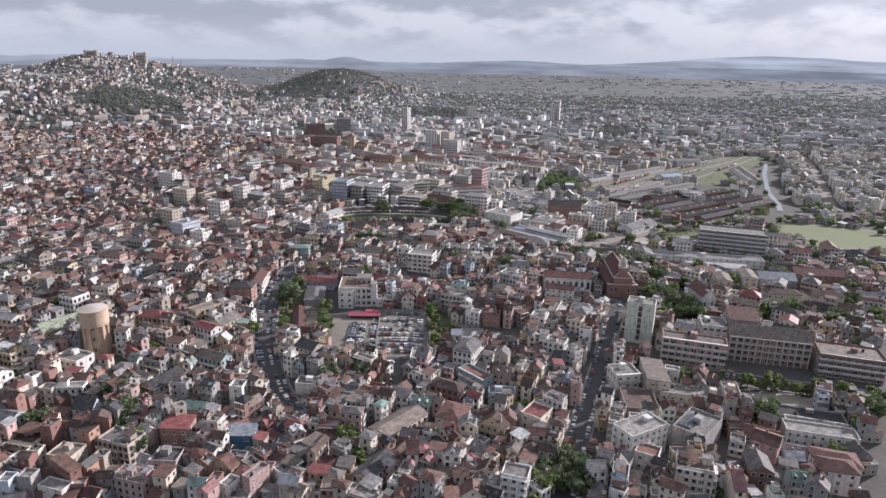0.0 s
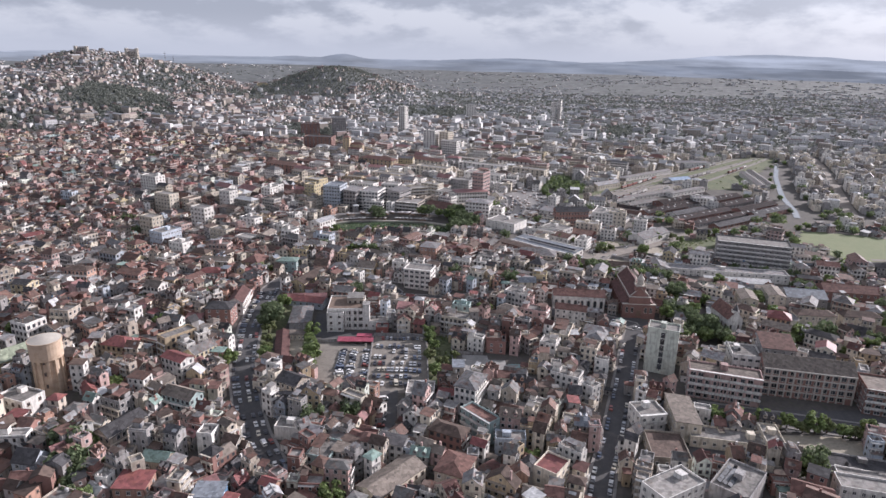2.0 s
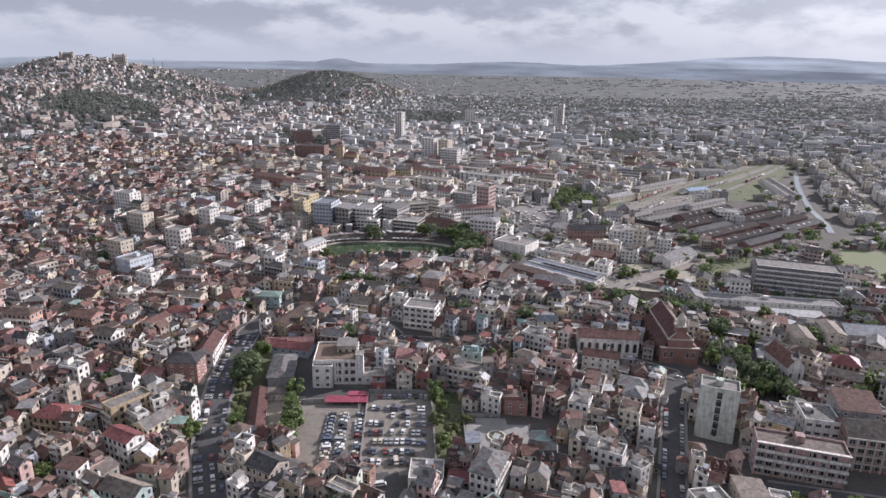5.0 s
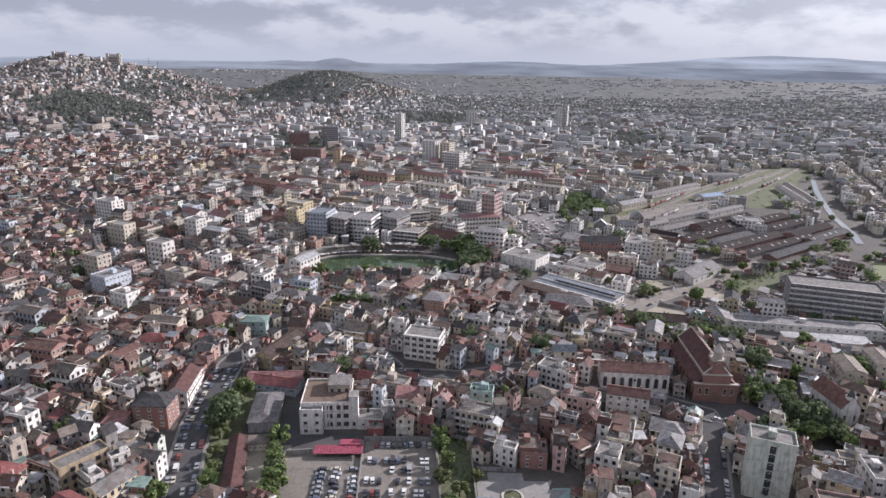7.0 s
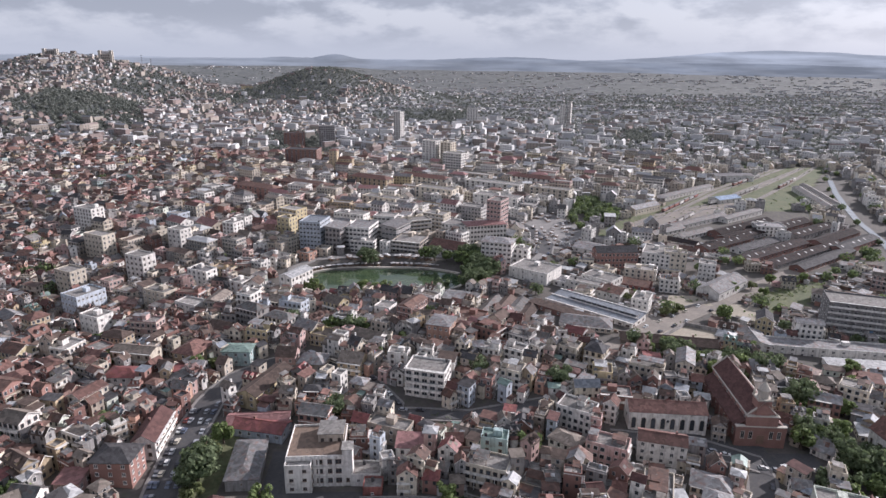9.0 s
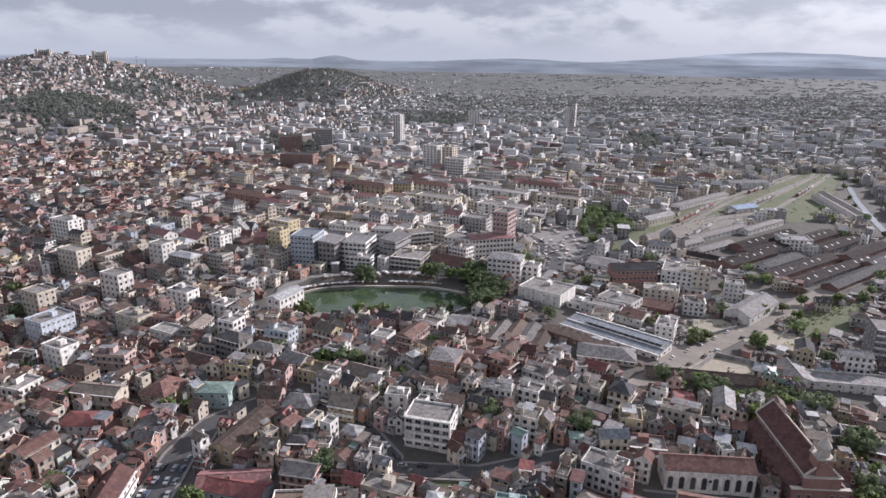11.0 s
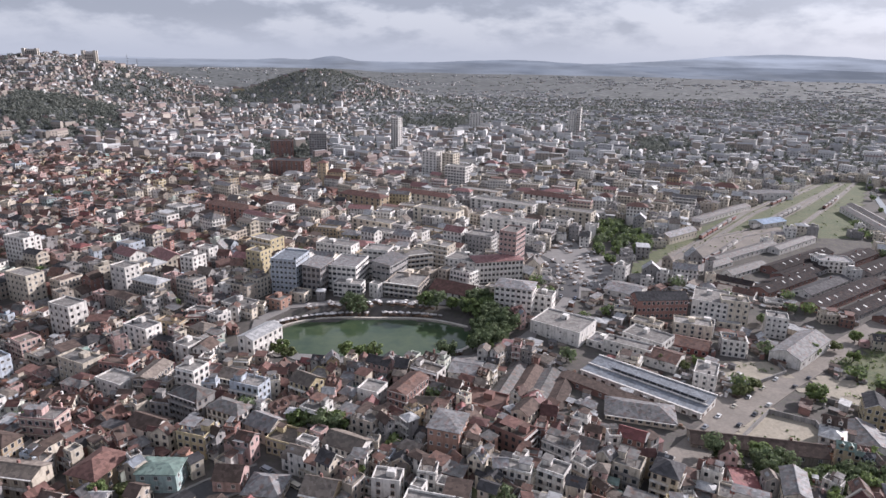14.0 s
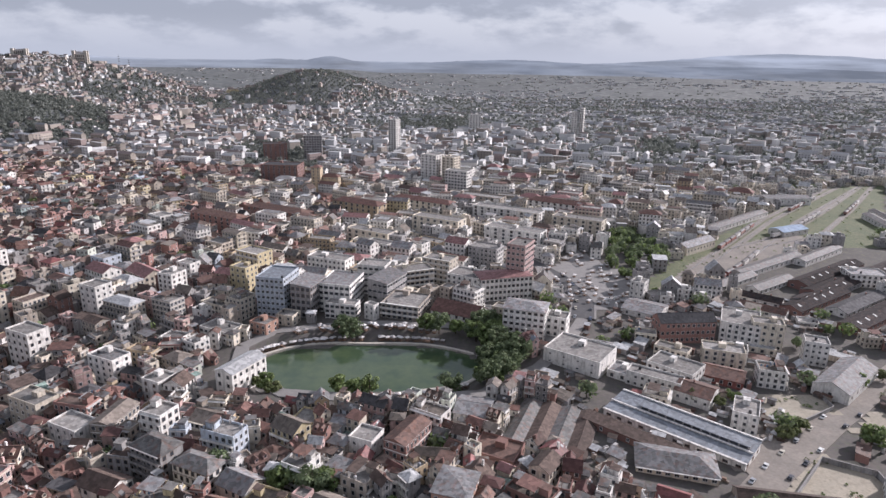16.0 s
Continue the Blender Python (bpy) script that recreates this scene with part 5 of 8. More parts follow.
block("low_white_works", 119.4, 236, 27.5, 9, -14, 0.8, "flat", "cream", "slab", "low cream works with a long flat roof", pitch=3)
block("low_white_works_tower", 134.5, 233.5, 6.5, 13, -14, 3, "flat", "cream", "slab", "cream block at the end of the works")
block("narrow_roofed_block", 106.7, 248, 9.4, 21, -9, 4, "shed", "cream", "tan", "cream block with a long tan roof", rise=0.8)
block("square_hall", 94, 229.5, 13.5, 17, -8, 1, "flat", "beige", "brown", "square hall with a brown flat roof", storeys=1)
block("street_house", 93.4, 249.5, 11, 10, 8, 4, "flat", "white", "slab", "white street house with balconies", bands=0.8)
block("white_lot_house", 4.5, 268, 11.5, 11, -5, 2.5, "flat", "white", "slab", "white three-storey house beside the car park", pitch=2.3)
block("site_building", 27, 243, 15, 6, -50, 6, "flat", "turquoise", "tile", "half-built house wrapped in turquoise netting", bands=0.5)
block("pale_blue_block", 37, 232, 11, 6, -5, 3.5, "flat", "blue", "slab", "pale grey-blue block in front of the building site")
block("long_gabled_school", -5, 209, 10, 22, -42, 3, "gable", "cream", "tan", "long cream school with a grey-brown roof", rise=1.8)
block("brown_roofed_villa", 16, 214, 10, 12, -25, 4, "hip", "beige", "tile", "beige villa with a brown hipped roof")
block("pale_corner_house", 48, 212, 8.5, 10, -38, 6, "flat", "cream", "red", "cream corner house with a red roof front")
block("blue_house", -61, 201, 9, 6.5, -2, 4, "shed", "bluehouse", "bluemetal", "bright blue house front", category="house")
block("plain_white_block", -44, 241, 10, 7, -8, 3, "flat", "white", "slab", "plain white block with a blank wall", sides=(1,))
block("pink_villa", 130, 196, 9, 9, -40, 4, "gable", "pink", "rust", "pink villa with a rusty roof", category="house")
block("white_hill_house", 144, 178, 12, 8, -15, 5, "hip", "white", "tile", "white house with a terracotta roof", category="house")
block("low_terrace", 160, 212, 24, 7, -20, -0.5, "flat", "white", "slab", "long low white terrace", pitch=2.6)
block("red_flat_house", 84, 190, 8, 7, -30, 3.5, "flat", "white", "tile", "white house with a red flat roof", category="house")

# far landmarks
block("white_slab_tower", -26, 1216, 13, 12, -32, 42, "flat", "white", "slab", "slim white tower block above the roofs", win=(2.0, 1.6), pitch=4, category="tower", sides=(0, 1))
block("twin_tower", 22, 972, 20, 16, -35, 28, "flat", "white", "slab", "tall white apartment tower block", win=(2.0, 1.5), pitch=4, category="tower", sides=(0, 1))
block("twin_tower", 42, 962, 15, 14, -35, 27, "flat", "cream", "slab", "tall cream apartment tower block", win=(2.0, 1.5), pitch=4, category="tower", sides=(0, 1))
block("grey_tower", 288, 1402, 9, 13, -28, 41, "flat", "white", "slab", "tall pale office tower block", win=(2.0, 1.6), pitch=3, category="tower", sides=(0, 1))
block("grey_tower", 302, 1408, 7, 11, -28, 47, "flat", "white", "slab", "slender pale tower beside another", win=(2.0, 1.6), pitch=3, category="tower", sides=(0, 1))
block("grid_block", 46, 905, 24, 12, -30, 22, "flat", "white", "slab", "white slab block with a grid of balconies", win=(2.0, 1.6), pitch=3.2, sides=(0, 1))
block("dark_theatre", -140, 962, 40, 24, -8, 18, "flat", "brick", "dark", "dark red brick theatre building", win=(2.0, 2.0), pitch=5, sides=(0, 1))
block("clock_house", -95, 905, 9, 9, -10, 24, "hip", "ochre", "tile", "ochre house with a clock tower", sides=(0, 1))
block("ochre_house", -82, 908, 18, 10, -10, 14, "hip", "ochre", "tile", "ochre house with a red roof", sides=(0, 1))
block("blue_shed", 305, 757, 30, 14, 24, 1, "gable", "white", "skyblue", "white railway shed with a blue roof", storeys=1, pitch=6, rise=2)
block("station_wing", 205, 707, 38, 11, 36, 4, "gable", "cream", "metal", "long low station wing with a grey roof", storeys=1, pitch=4, rise=2.5)
block("yellow_barracks", -430, 1950, 70, 16, 4, 12, "flat", "yellow", "tan", "long yellow building below the hill", pitch=8, sides=(0,))
block("far_white_slab", 120, 1500, 22, 14, 0, 26, "flat", "white", "slab", "white slab block far off", pitch=5, win=(2, 1.5), sides=(0,))
block("red_hall", -180, 1120, 30, 18, 12, 19, "flat", "brick", "dark", "dark red block with flat roof", pitch=5, win=(2, 1.6), sides=(0,))
block("glass_fronted_block", -135, 1150, 24, 14, 5, 26, "flat", "grey", "slab", "pale office block with glass front", pitch=3, win=(2, 1.6), sides=(0,))

for k, (x, y, w, d, c, r) in enumerate(((10, 830, 60, 13, "cream", "tile"), (80, 790, 60, 13, "white", "slab"), (130, 750, 40, 14, "cream", "slab"), (60, 860, 56, 13, "beige", "slab"),
                                        (130, 815, 56, 13, "white", "tile"), (-45, 800, 46, 14, "ochre", "tile"), (-110, 790, 60, 15, "brick", "rust"), (-150, 760, 50, 14, "brick", "rust"),
                                        (20, 745, 40, 14, "cream", "slab"), (-30, 720, 36, 13, "cream", "slab"), (75, 720, 44, 14, "white", "slab"))):
    block("arcade_building", x, y, w, d, -32, land(x, y) + 10 + 2 * (k % 3), "hip" if r in ("tile", "rust") else "flat", c, r, "long arcaded building of the main avenue", pitch=5.5, win=(2.0, 2.0), sides=(0, 1), group="avenue buildings", rise=3.0)

# long sheds of the railway works: middle, length, width, turn, eaves, walls, roof
for k, (x, y, w, d, deg, zt, wall, top) in enumerate((
    (266, 646, 77, 12, 33, 2.0, "brick", "shed"), (266, 631, 78, 13, 32, 1.5, "brick", "shed"), (248, 617, 70, 11, 33, 1.0, "grey", "shed"), (231, 602, 58, 12, 32, 1.2, "brick", "shed"),
    (253, 598, 50, 11, 32, 0.6, "white", "dark"), (258, 584, 80, 12, 32, 1.0, "brick", "shed"), (279, 578, 92, 10, 32, 0.4, "grey", "shed"), (285, 566, 76, 10, 33, 0.2, "brick", "dark"),
    (312, 655, 46, 14, 33, 1.6, "brick", "shed"), (318, 636, 60, 13, 33, 1.4, "grey", "shed"), (326, 618, 62, 12, 33, 1.0, "brick", "shed"), (331, 602, 60, 12, 33, 0.8, "brick", "dark"),
    (219, 629, 41, 9, 32, 0.8, "white", "sheet"), (199, 635, 39, 9, 33, 0.6, "white", "sheet"), (197, 604, 27, 9, -40, 1.6, "white", "shed"), (192, 588, 24, 9, -42, 0.6, "white", "rust"))):
    shed = block("railway_shed", x, y, w, d, deg, zt, "gable", wall, top, "long dark railway shed with a weathered roof" if top in ("shed", "dark") else "long shed with pale walls and a grey roof", "shed", storeys=1, pitch=5, win=(1.6, 1.2), rise=2.0, sides=(0, 1), group="railway sheds")
    for n in range(int(w / 9)):
        if (n * 7 + k * 3) % 4 and k % 3 != 1 and k < 12:
            u, v, pane = -w / 2 + 5 + n * 9, d * 0.17, Acc()
            h0 = max(3.0, zt - land(x, y)) + 2.0 * (1 - 2 * v / d) + 0.17
            pane.solid([(u, -v - 1.1, h0 - 0.33), (u + 1.3, -v - 1.1, h0 - 0.33), (u + 1.3, -v + 1.1, h0 + 0.4), (u, -v + 1.1, h0 + 0.4)], [(0, 1, 2, 3)], ROOFS["bright"])
            part("skylight", pane, shed, "pale skylight sheet")
block("saw_roofed_works", 283, 636, 22, 15, -12, 6, "flat", "white", "metal", "white works building with a saw-toothed roof", pitch=3)
for x, y, w, d, deg, zt in ((238, 667, 76, 10, 33, 1.6), (287, 689, 59, 9, 35, 1.6), (278, 790, 100, 11, 38, 0.6), (398, 764, 96, 9, 76, 1.0), (413, 776, 100, 8, 76, 1.0)):
    block("platform_shed", x, y, w, d, deg, zt, "gable", "white", "sheet", "long platform shed with a grey roof", "shed", storeys=1, pitch=6, rise=1.4, sides=(0,), group="platform sheds")
block("pale_depot", 367, 872, 46, 18, 2, 3, "gable", "white", "metal", "wide depot with a pale shallow roof", "depot", storeys=1, pitch=6, rise=1.6, sides=(0,))


def water_tank(x, y):
    base = land(x, y)
    ob = thing("water_tower", x, y, base, 0, "ochre concrete water tower with ribbed shaft and wide drum", "water tower")
    top = 28 - base
    shaft, drum, lid = Acc(), Acc(), Acc()
    shaft.tube(0, 0, [(-3, 5.1), (top - 8, 4.7)], TANKM, 24, False)
    drum.tube(0, 0, [(top - 8.6, 4.8), (top - 7.8, 5.7), (top - 1.2, 5.8), (top - 1.0, 6.0), (top - 0.6, 6.0)], TANKM, 32)
    lid.tube(0, 0, [(top - 0.6, 5.7), (top + 0.3, 2.2), (top + 0.5, 0.4)], STONE, 32)
    part("shaft", shaft, ob)
    part("drum", drum, ob)
    part("roof", lid, ob, "pale shallow domed lid")
    for k in range(12):
        rib = Acc()
        a = 2 * math.pi * k / 12
        c, s = math.cos(a), math.sin(a)
        rib.solid([(c * r - s * t, s * r + c * t, z) for z in (-3, top - 7.2) for r, t in ((4.4, -0.4), (5.5, -0.4), (5.5, 0.4), (4.4, 0.4))], [(0, 1, 5, 4), (1, 2, 6, 5), (2, 3, 7, 6), (4, 5, 6, 7)], TANKM)
        part("rib", rib, ob)
    for k in range(3):
        w = part("window", window_mesh(0.8, 1.6, FRAME_B), ob)
        a = radians(-75)
        w.location, w.rotation_euler = (5.02 * math.cos(a), 5.02 * math.sin(a), 4 + k * 5), (0, 0, a + math.pi / 2)
    take(x, y, 13, 13, 0)


water_tank(-139.5, 259.5)
take(-131, 247, 15, 15, 0.5, 0)


def church(x, y, deg):
    base, yaw = land(x, y), radians(deg)
    ob = thing("church", x, y, base, yaw, "large brick church with a maroon roof and a square bell tower", "church")
    w, d, h = 17, 36, 11.5 - base
    aisle, nave, roof = Acc(), Acc(), Acc()
    aisle.box(-w / 2, -d / 2, -4, w / 2, d / 2, h * 0.55, WALLS["brick"])
    nave.solid([(-5, -d / 2, 0), (5, -d / 2, 0), (5, d / 2, 0), (-5, d / 2, 0), (-5, -d / 2, h), (5, -d / 2, h), (5, d / 2, h), (-5, d / 2, h), (0, -d / 2, h + 5), (0, d / 2, h + 5)],
               [(0, 1, 5, 8, 4), (1, 2, 6, 5), (2, 3, 7, 9, 6), (3, 0, 4, 7)], WALLS["brick"])
    part("aisle", aisle, ob)
    part("nave", nave, ob)
    rot = Acc()
    gable_roof(rot, d, 10, h, 5, ROOFS["maroon"], 0.3)
    roof.add(rot, yaw=math.pi / 2)
    part("roof", roof, ob)
    for s in (-1, 1):
        side = Acc()
        side.solid([(s * 4.9, -d / 2, h * 0.82), (s * 9, -d / 2, h * 0.55), (s * 9, d / 2, h * 0.55), (s * 4.9, d / 2, h * 0.82), (s * 4.9, -d / 2, h * 0.82 + 0.15), (s * 9, -d / 2, h * 0.55 + 0.15), (s * 9, d / 2, h * 0.55 + 0.15), (s * 4.9, d / 2, h * 0.82 + 0.15)],
                   [(4, 5, 6, 7), (0, 1, 5, 4), (1, 2, 6, 5), (2, 3, 7, 6), (3, 0, 4, 7), (3, 2, 1, 0)], ROOFS["maroon"])
        part("side_roof", side, ob)
        for k in range(8):
            yy = -d / 2 + 2.2 + k * 4.4
            wd = part("window", window_mesh(1.3, 2.6, STONE), ob)
            wd.location, wd.rotation_euler = (s * w / 2, yy, h * 0.3), (0, 0, s * math.pi / 2)
            wd = part("window", window_mesh(1.2, 1.8, STONE), ob)
            wd.location, wd.rotation_euler = (s * 5, yy, h * 0.9), (0, 0, s * math.pi / 2)
            but = Acc()
            but.box(s * w / 2 - 0.1 if s > 0 else -w / 2 - 0.9, yy + 1.9, -4, s * w / 2 + 0.9 if s > 0 else -w / 2 + 0.1, yy + 2.5, h * 0.5, WALLS["brick"])
            part("buttress", but, ob)
    for s in (-1, 1):
        for yy in (-d / 2 - 0.5, d / 2):
            rake = Acc()
            rake.solid([(0, yy, h + 5.1), (s * 5.5, yy, h - 0.1), (s * 5.5, yy + 0.6, h - 0.1), (0, yy + 0.6, h + 5.1), (0, yy, h + 5.7), (s * 5.5, yy, h + 0.5), (s * 5.5, yy + 0.6, h + 0.5), (0, yy + 0.6, h + 5.7)],
                       [(0, 1, 5, 4), (1, 2, 6, 5), (2, 3, 7, 6), (3, 0, 4, 7), (4, 5, 6, 7)], STONE)
            part("gable_coping", rake, ob, "pale stone gable coping")
        gutter = Acc()
        gutter.box(s * 5.25 - 0.2, -d / 2, h - 0.25, s * 5.25 + 0.2, d / 2, h + 0.12, STONE, True)
        part("eaves_band", gutter, ob, "pale stone eaves band")
    front = Acc()
    front.box(-w / 2 - 0.3, -d / 2 - 1.2, -4, w / 2 + 0.3, -d / 2, h * 0.62, WALLS["brick"])
    front.box(-w / 2 - 0.5, -d / 2 - 1.4, h * 0.62, w / 2 + 0.5, -d / 2 + 0.1, h * 0.62 + 0.35, STONE, True)
    front.box(-5.5, -d / 2 - 1.0, h * 0.62, 5.5, -d / 2 + 0.2, h, WALLS["brick"])
    front.box(-5.8, -d / 2 - 1.3, h, 5.8, -d / 2 + 0.3, h + 0.35, STONE, True)
    part("front", front, ob)
    door = Acc()
    door.box(-1.3, -d / 2 - 1.32, 0, 1.3, -d / 2 - 1.2, 3.4, WOOD)
    part("door", door, ob)
    for xx in (-6.4, -3.6, 3.6, 6.4):
        wd = part("window", window_mesh(1.4, 3.0, STONE), ob)
        wd.location = (xx, -d / 2 - 1.2, h * 0.33)
    tower = Acc()
    tower.box(-2.4, -d / 2 - 0.5, 0, 2.4, -d / 2 + 4.3, h + 6, WALLS["brick"])
    tower.box(-2.7, -d / 2 - 0.8, h + 6, 2.7, -d / 2 + 4.6, h + 6.5, STONE, True)
    belfry = part("bell_tower", tower, ob)
    cap = Acc()
    cap.tube(0, -d / 2 + 1.9, [(h + 6.5, 1.9), (h + 9.5, 1.8), (h + 9.6, 2.2), (h + 12.5, 0.3), (h + 13.5, 0.1)], STONE, 8)
    part("lantern", cap, belfry, "pale stone lantern")
    for k in range(4):
        pin = Acc()
        px, py = (2.2 if k % 2 else -2.2), -d / 2 + 1.9 + (2.2 if k // 2 else -2.2)
        pin.tube(px, py, [(h + 6.5, 0.4), (h + 8, 0.35), (h + 9.4, 0.05)], STONE, 6)
        part("pinnacle", pin, belfry)
    take(x, y, w + 3, d + 4, yaw)


church(124.5, 367, -6)


def white_church(x, y, deg):
    base, yaw = land(x, y), radians(deg)
    ob = thing("white_church", x, y, base, yaw, "white church with a dark red roof and a small spire", "church")
    h, w, d = 7.5 - base, 8, 18
    walls, lid, wins, extras = shell(RNG, w, d, h, 1, "gable", WALLS["white"], ROOFS["tile"], (1.0, 2.4), 3.0, rise=4.5)
    part("wall", walls, ob)
    part("roof", lid, ob)
    for k, wx, wy, wz, rot, ww, wh in wins:
        if k != 3:
            p = part("window", window_mesh(ww, wh, FRAME_B), ob)
            p.location, p.rotation_euler = (wx, wy, wz), (0, 0, rot)
    spire = Acc()
    spire.box(-1.4, -d / 2 - 0.2, 0, 1.4, -d / 2 + 2.6, h + 4.5, WALLS["white"])
    spire.tube(0, -d / 2 + 1.2, [(h + 4.5, 2.0), (h + 8, 0.05)], ROOFS["dark"], 4)
    part("spire", spire, ob)
    take(x, y, w + 2, d + 2, yaw)


white_church(166, 338, 2)


def warehouse(x, y, deg, w, d, zt, bays):
    base, yaw = land(x, y), radians(deg)
    ob = thing("warehouse", x, y, base, yaw, "old warehouse with a row of ribbed grey and rusty gable roofs", "warehouse")
    h, bw = zt - base, w / bays
    walls = Acc()
    walls.box(-w / 2, -d / 2, -4, w / 2, d / 2, h, WALLS["grey"])
    part("wall", walls, ob)
    for k in range(bays):
        r, a = Acc(), Acc()
        gable_roof(r, d, bw, h + 0.02, 1.5, ROOFS["brown"] if k % 2 else ROOFS["sheet"], 0.1)
        a.add(r, x=-w / 2 + bw * (k + 0.5), yaw=math.pi / 2)
        for s in (-1, 1):
            a.face([(-w / 2 + bw * k, s * d / 2, h), (-w / 2 + bw * (k + 1), s * d / 2, h), (-w / 2 + bw * (k + 0.5), s * d / 2, h + 1.5)], WALLS["beige"])
        part("roof", a, ob)
        p = part("window", window_mesh(2.0, 1.0, FRAME_W), ob)
        p.location = (-w / 2 + bw * (k + 0.5), -d / 2, h * 0.6)
    take(x, y, w, d, yaw, 0.5)


warehouse(49, 468, -25, 29, 31, 4.6, 4)


def palace(x, y, w, d, h, deg, label):
    base, yaw = land(x, y), radians(deg)
    ob = thing("palace", x, y, base, yaw, label, "palace")
    body = Acc()
    body.box(-w / 2, -d / 2, -8, w / 2, d / 2, h * 0.72, STONE)
    part("wall", body, ob)
    lid = Acc()
    gable_roof(lid, w - 2, d - 1, h * 0.72, h * 0.2, ROOFS["metal"])
    part("roof", lid, ob)
    for sx in (-1, 1):
        for sy in (-1, 1):
            t = Acc()
            cx, cy, r = sx * w / 2, sy * d / 2, w * 0.12
            t.box(cx - r, cy - r, -8, cx + r, cy + r, h, STONE)
            part("corner_tower", t, ob)
    for fl in range(3):
        for k in range(5):
            p = part("window", window_mesh(2.4, 4.2, FRAME_B), ob)
            p.location = (-w * 0.32 + k * w * 0.16, -d / 2, h * (0.12 + 0.22 * fl))
    take(x, y, w + 4, d + 4, yaw)


def radio_mast(x, y, h):
    ob = thing("radio_mast", x, y, land(x, y), 0.3, "slim steel radio mast on the hill", "mast")
    pole = Acc()
    pole.tube(0, 0, [(-1, 0.7), (h * 0.5, 0.45), (h, 0.12)], STEEL, 6)
    part("pole", pole, ob)
    for k in range(3):
        arm = Acc()
        z = h * (0.55 + 0.15 * k)
        arm.box(-1.6, -0.15, z, 1.6, 0.15, z + 1.4, STEEL, True)
        part("antenna", arm, ob)


radio_mast(-705, 1905, 38)
radio_mast(-690, 1925, 30)
palace(-803, 1925, 26, 20, 29, 14, "stone palace with four corner towers on the hilltop")
palace(-908, 1860, 26, 14, 17, 14, "old palace with corner turrets on the ridge")


def playing_field_track():
    a = Acc()
    for k in range(64):
        p = []
        for t in (2 * math.pi * k / 64, 2 * math.pi * (k + 1) / 64):
            for r in (1.0, 1.14):
                p.append((350 + 44 * r * math.cos(t), 503 + 36 * r * math.sin(t), -3.45))
        a.face([p[0], p[2], p[3], p[1]], DIRTROAD)
    tagged(new("running_track", a.mesh("running_track")), "pale running track round the field", "track", kind="structure")


playing_field_track()
for k, (pts, w) in enumerate((([(140, 612), (200, 680), (310, 805), (500, 985)], 1.4), ([(146, 610), (206, 677), (316, 801), (505, 980)], 1.4), ([(160, 606), (225, 672), (335, 795), (515, 968)], 1.4), ([(236, 712), (300, 752), (388, 838), (520, 972)], 1.4), ([(262, 716), (330, 752), (420, 846), (528, 966)], 1.4))):
    a = Acc()
    rows = along(pts, 8)
    strip(a, rows, -2.6, 2.6, 0.3, DIRTROAD, 0.3)
    for s in (-0.45, 0.45):
        strip(a, rows, s - 0.09, s + 0.09, 0.5, STEEL, 0.15)
    tagged(new("railway_track", a.mesh("railway_track")), "rusty railway track on pale ballast", "railway", kind="structure")
a = Acc()
CANAL_LINE = along([(352, 590), (366, 619), (388, 679), (412, 730), (447, 801), (506, 907)], 6)
strip(a, CANAL_LINE, -2.8, 2.8, 0.35, CANAL)
for p in CANAL_LINE[::2]:
    take(p[0] - 5, p[1] - 8, 26, 34, 0.0, 0)
tagged(new("canal", a.mesh("canal")), "narrow canal that reflects the sky", "canal", kind="structure")


# ---------------------------------------------------------------- houses
WALL_MIX = ["white"] * 9 + ["cream"] * 9 + ["beige"] * 4 + ["pink"] * 4 + ["brick"] * 4 + ["ochre"] * 2 + ["grey"] * 5 + ["salmon"] * 1 + ["blue"] * 1 + ["palegreen"] * 1
ROOF_MIX = ["rust"] * 9 + ["brown"] * 8 + ["dark"] * 6 + ["metal"] * 4 + ["tile"] * 6 + ["maroon"] * 3 + ["tan"] * 6 + ["sheet"] * 7 + ["bright"] * 2 + ["red"] * 2 + ["pinkroof"] * 1 + ["bluemetal"] * 1 + ["green"] * 1
ROOF_MIX_B = ["metal"] * 7 + ["tan"] * 5 + ["tile"] * 2 + ["brown"] * 2 + ["rust"] * 2 + ["bright"] * 1 + ["dark"] * 3


def near_road(x, y, r):
    for pts, w, mat in ROADS.values():
        for (x0, y0), (x1, y1) in zip(pts, pts[1:]):
            dx, dy = x1 - x0, y1 - y0
            t = min(1, max(0, ((x - x0) * dx + (y - y0) * dy) / (dx * dx + dy * dy)))
            if (x - x0 - t * dx) ** 2 + (y - y0 - t * dy) ** 2 < (w / 2 + r + 1.2) ** 2:
                return True
    return False


FLANK = [(-600, 1215), (-640, 1316), (-600, 1400), (-532, 1440), (-438, 1225), (-440, 1120), (-513, 1100), (-560, 1170)]
WEST_FLANK = [(-692, 1095), (-591, 1125), (-497, 940), (-543, 920), (-631, 990)]
NORTH_WOOD = [(-36, 1739), (129, 1729), (95, 1480), (-25, 1494)]
UPPER_FLANK = [(-698, 1744), (-571, 1844), (-520, 1640), (-600, 1560)]
HALL_PARK = [(-254, 1248), (-168, 1291), (-110, 1019), (-200, 1006)]
EAST_WOOD = [(394, 1372), (474, 1302), (407, 1170), (341, 1194)]
STATION_PARK = [(127, 671), (132, 642), (165, 668), (184, 690), (178, 760), (150, 740)]
SPUR = [(-640, 1400), (-560, 1360), (-600, 1600), (-700, 1640)]
POND_END = [(24, 500), (31, 512), (31, 540), (22, 552), (36, 562), (52, 552), (46, 522), (34, 500)]
LOT_TREES = [(100, 412), (98, 421), (142, 411), (156, 408), (152, 398), (108, 404)]
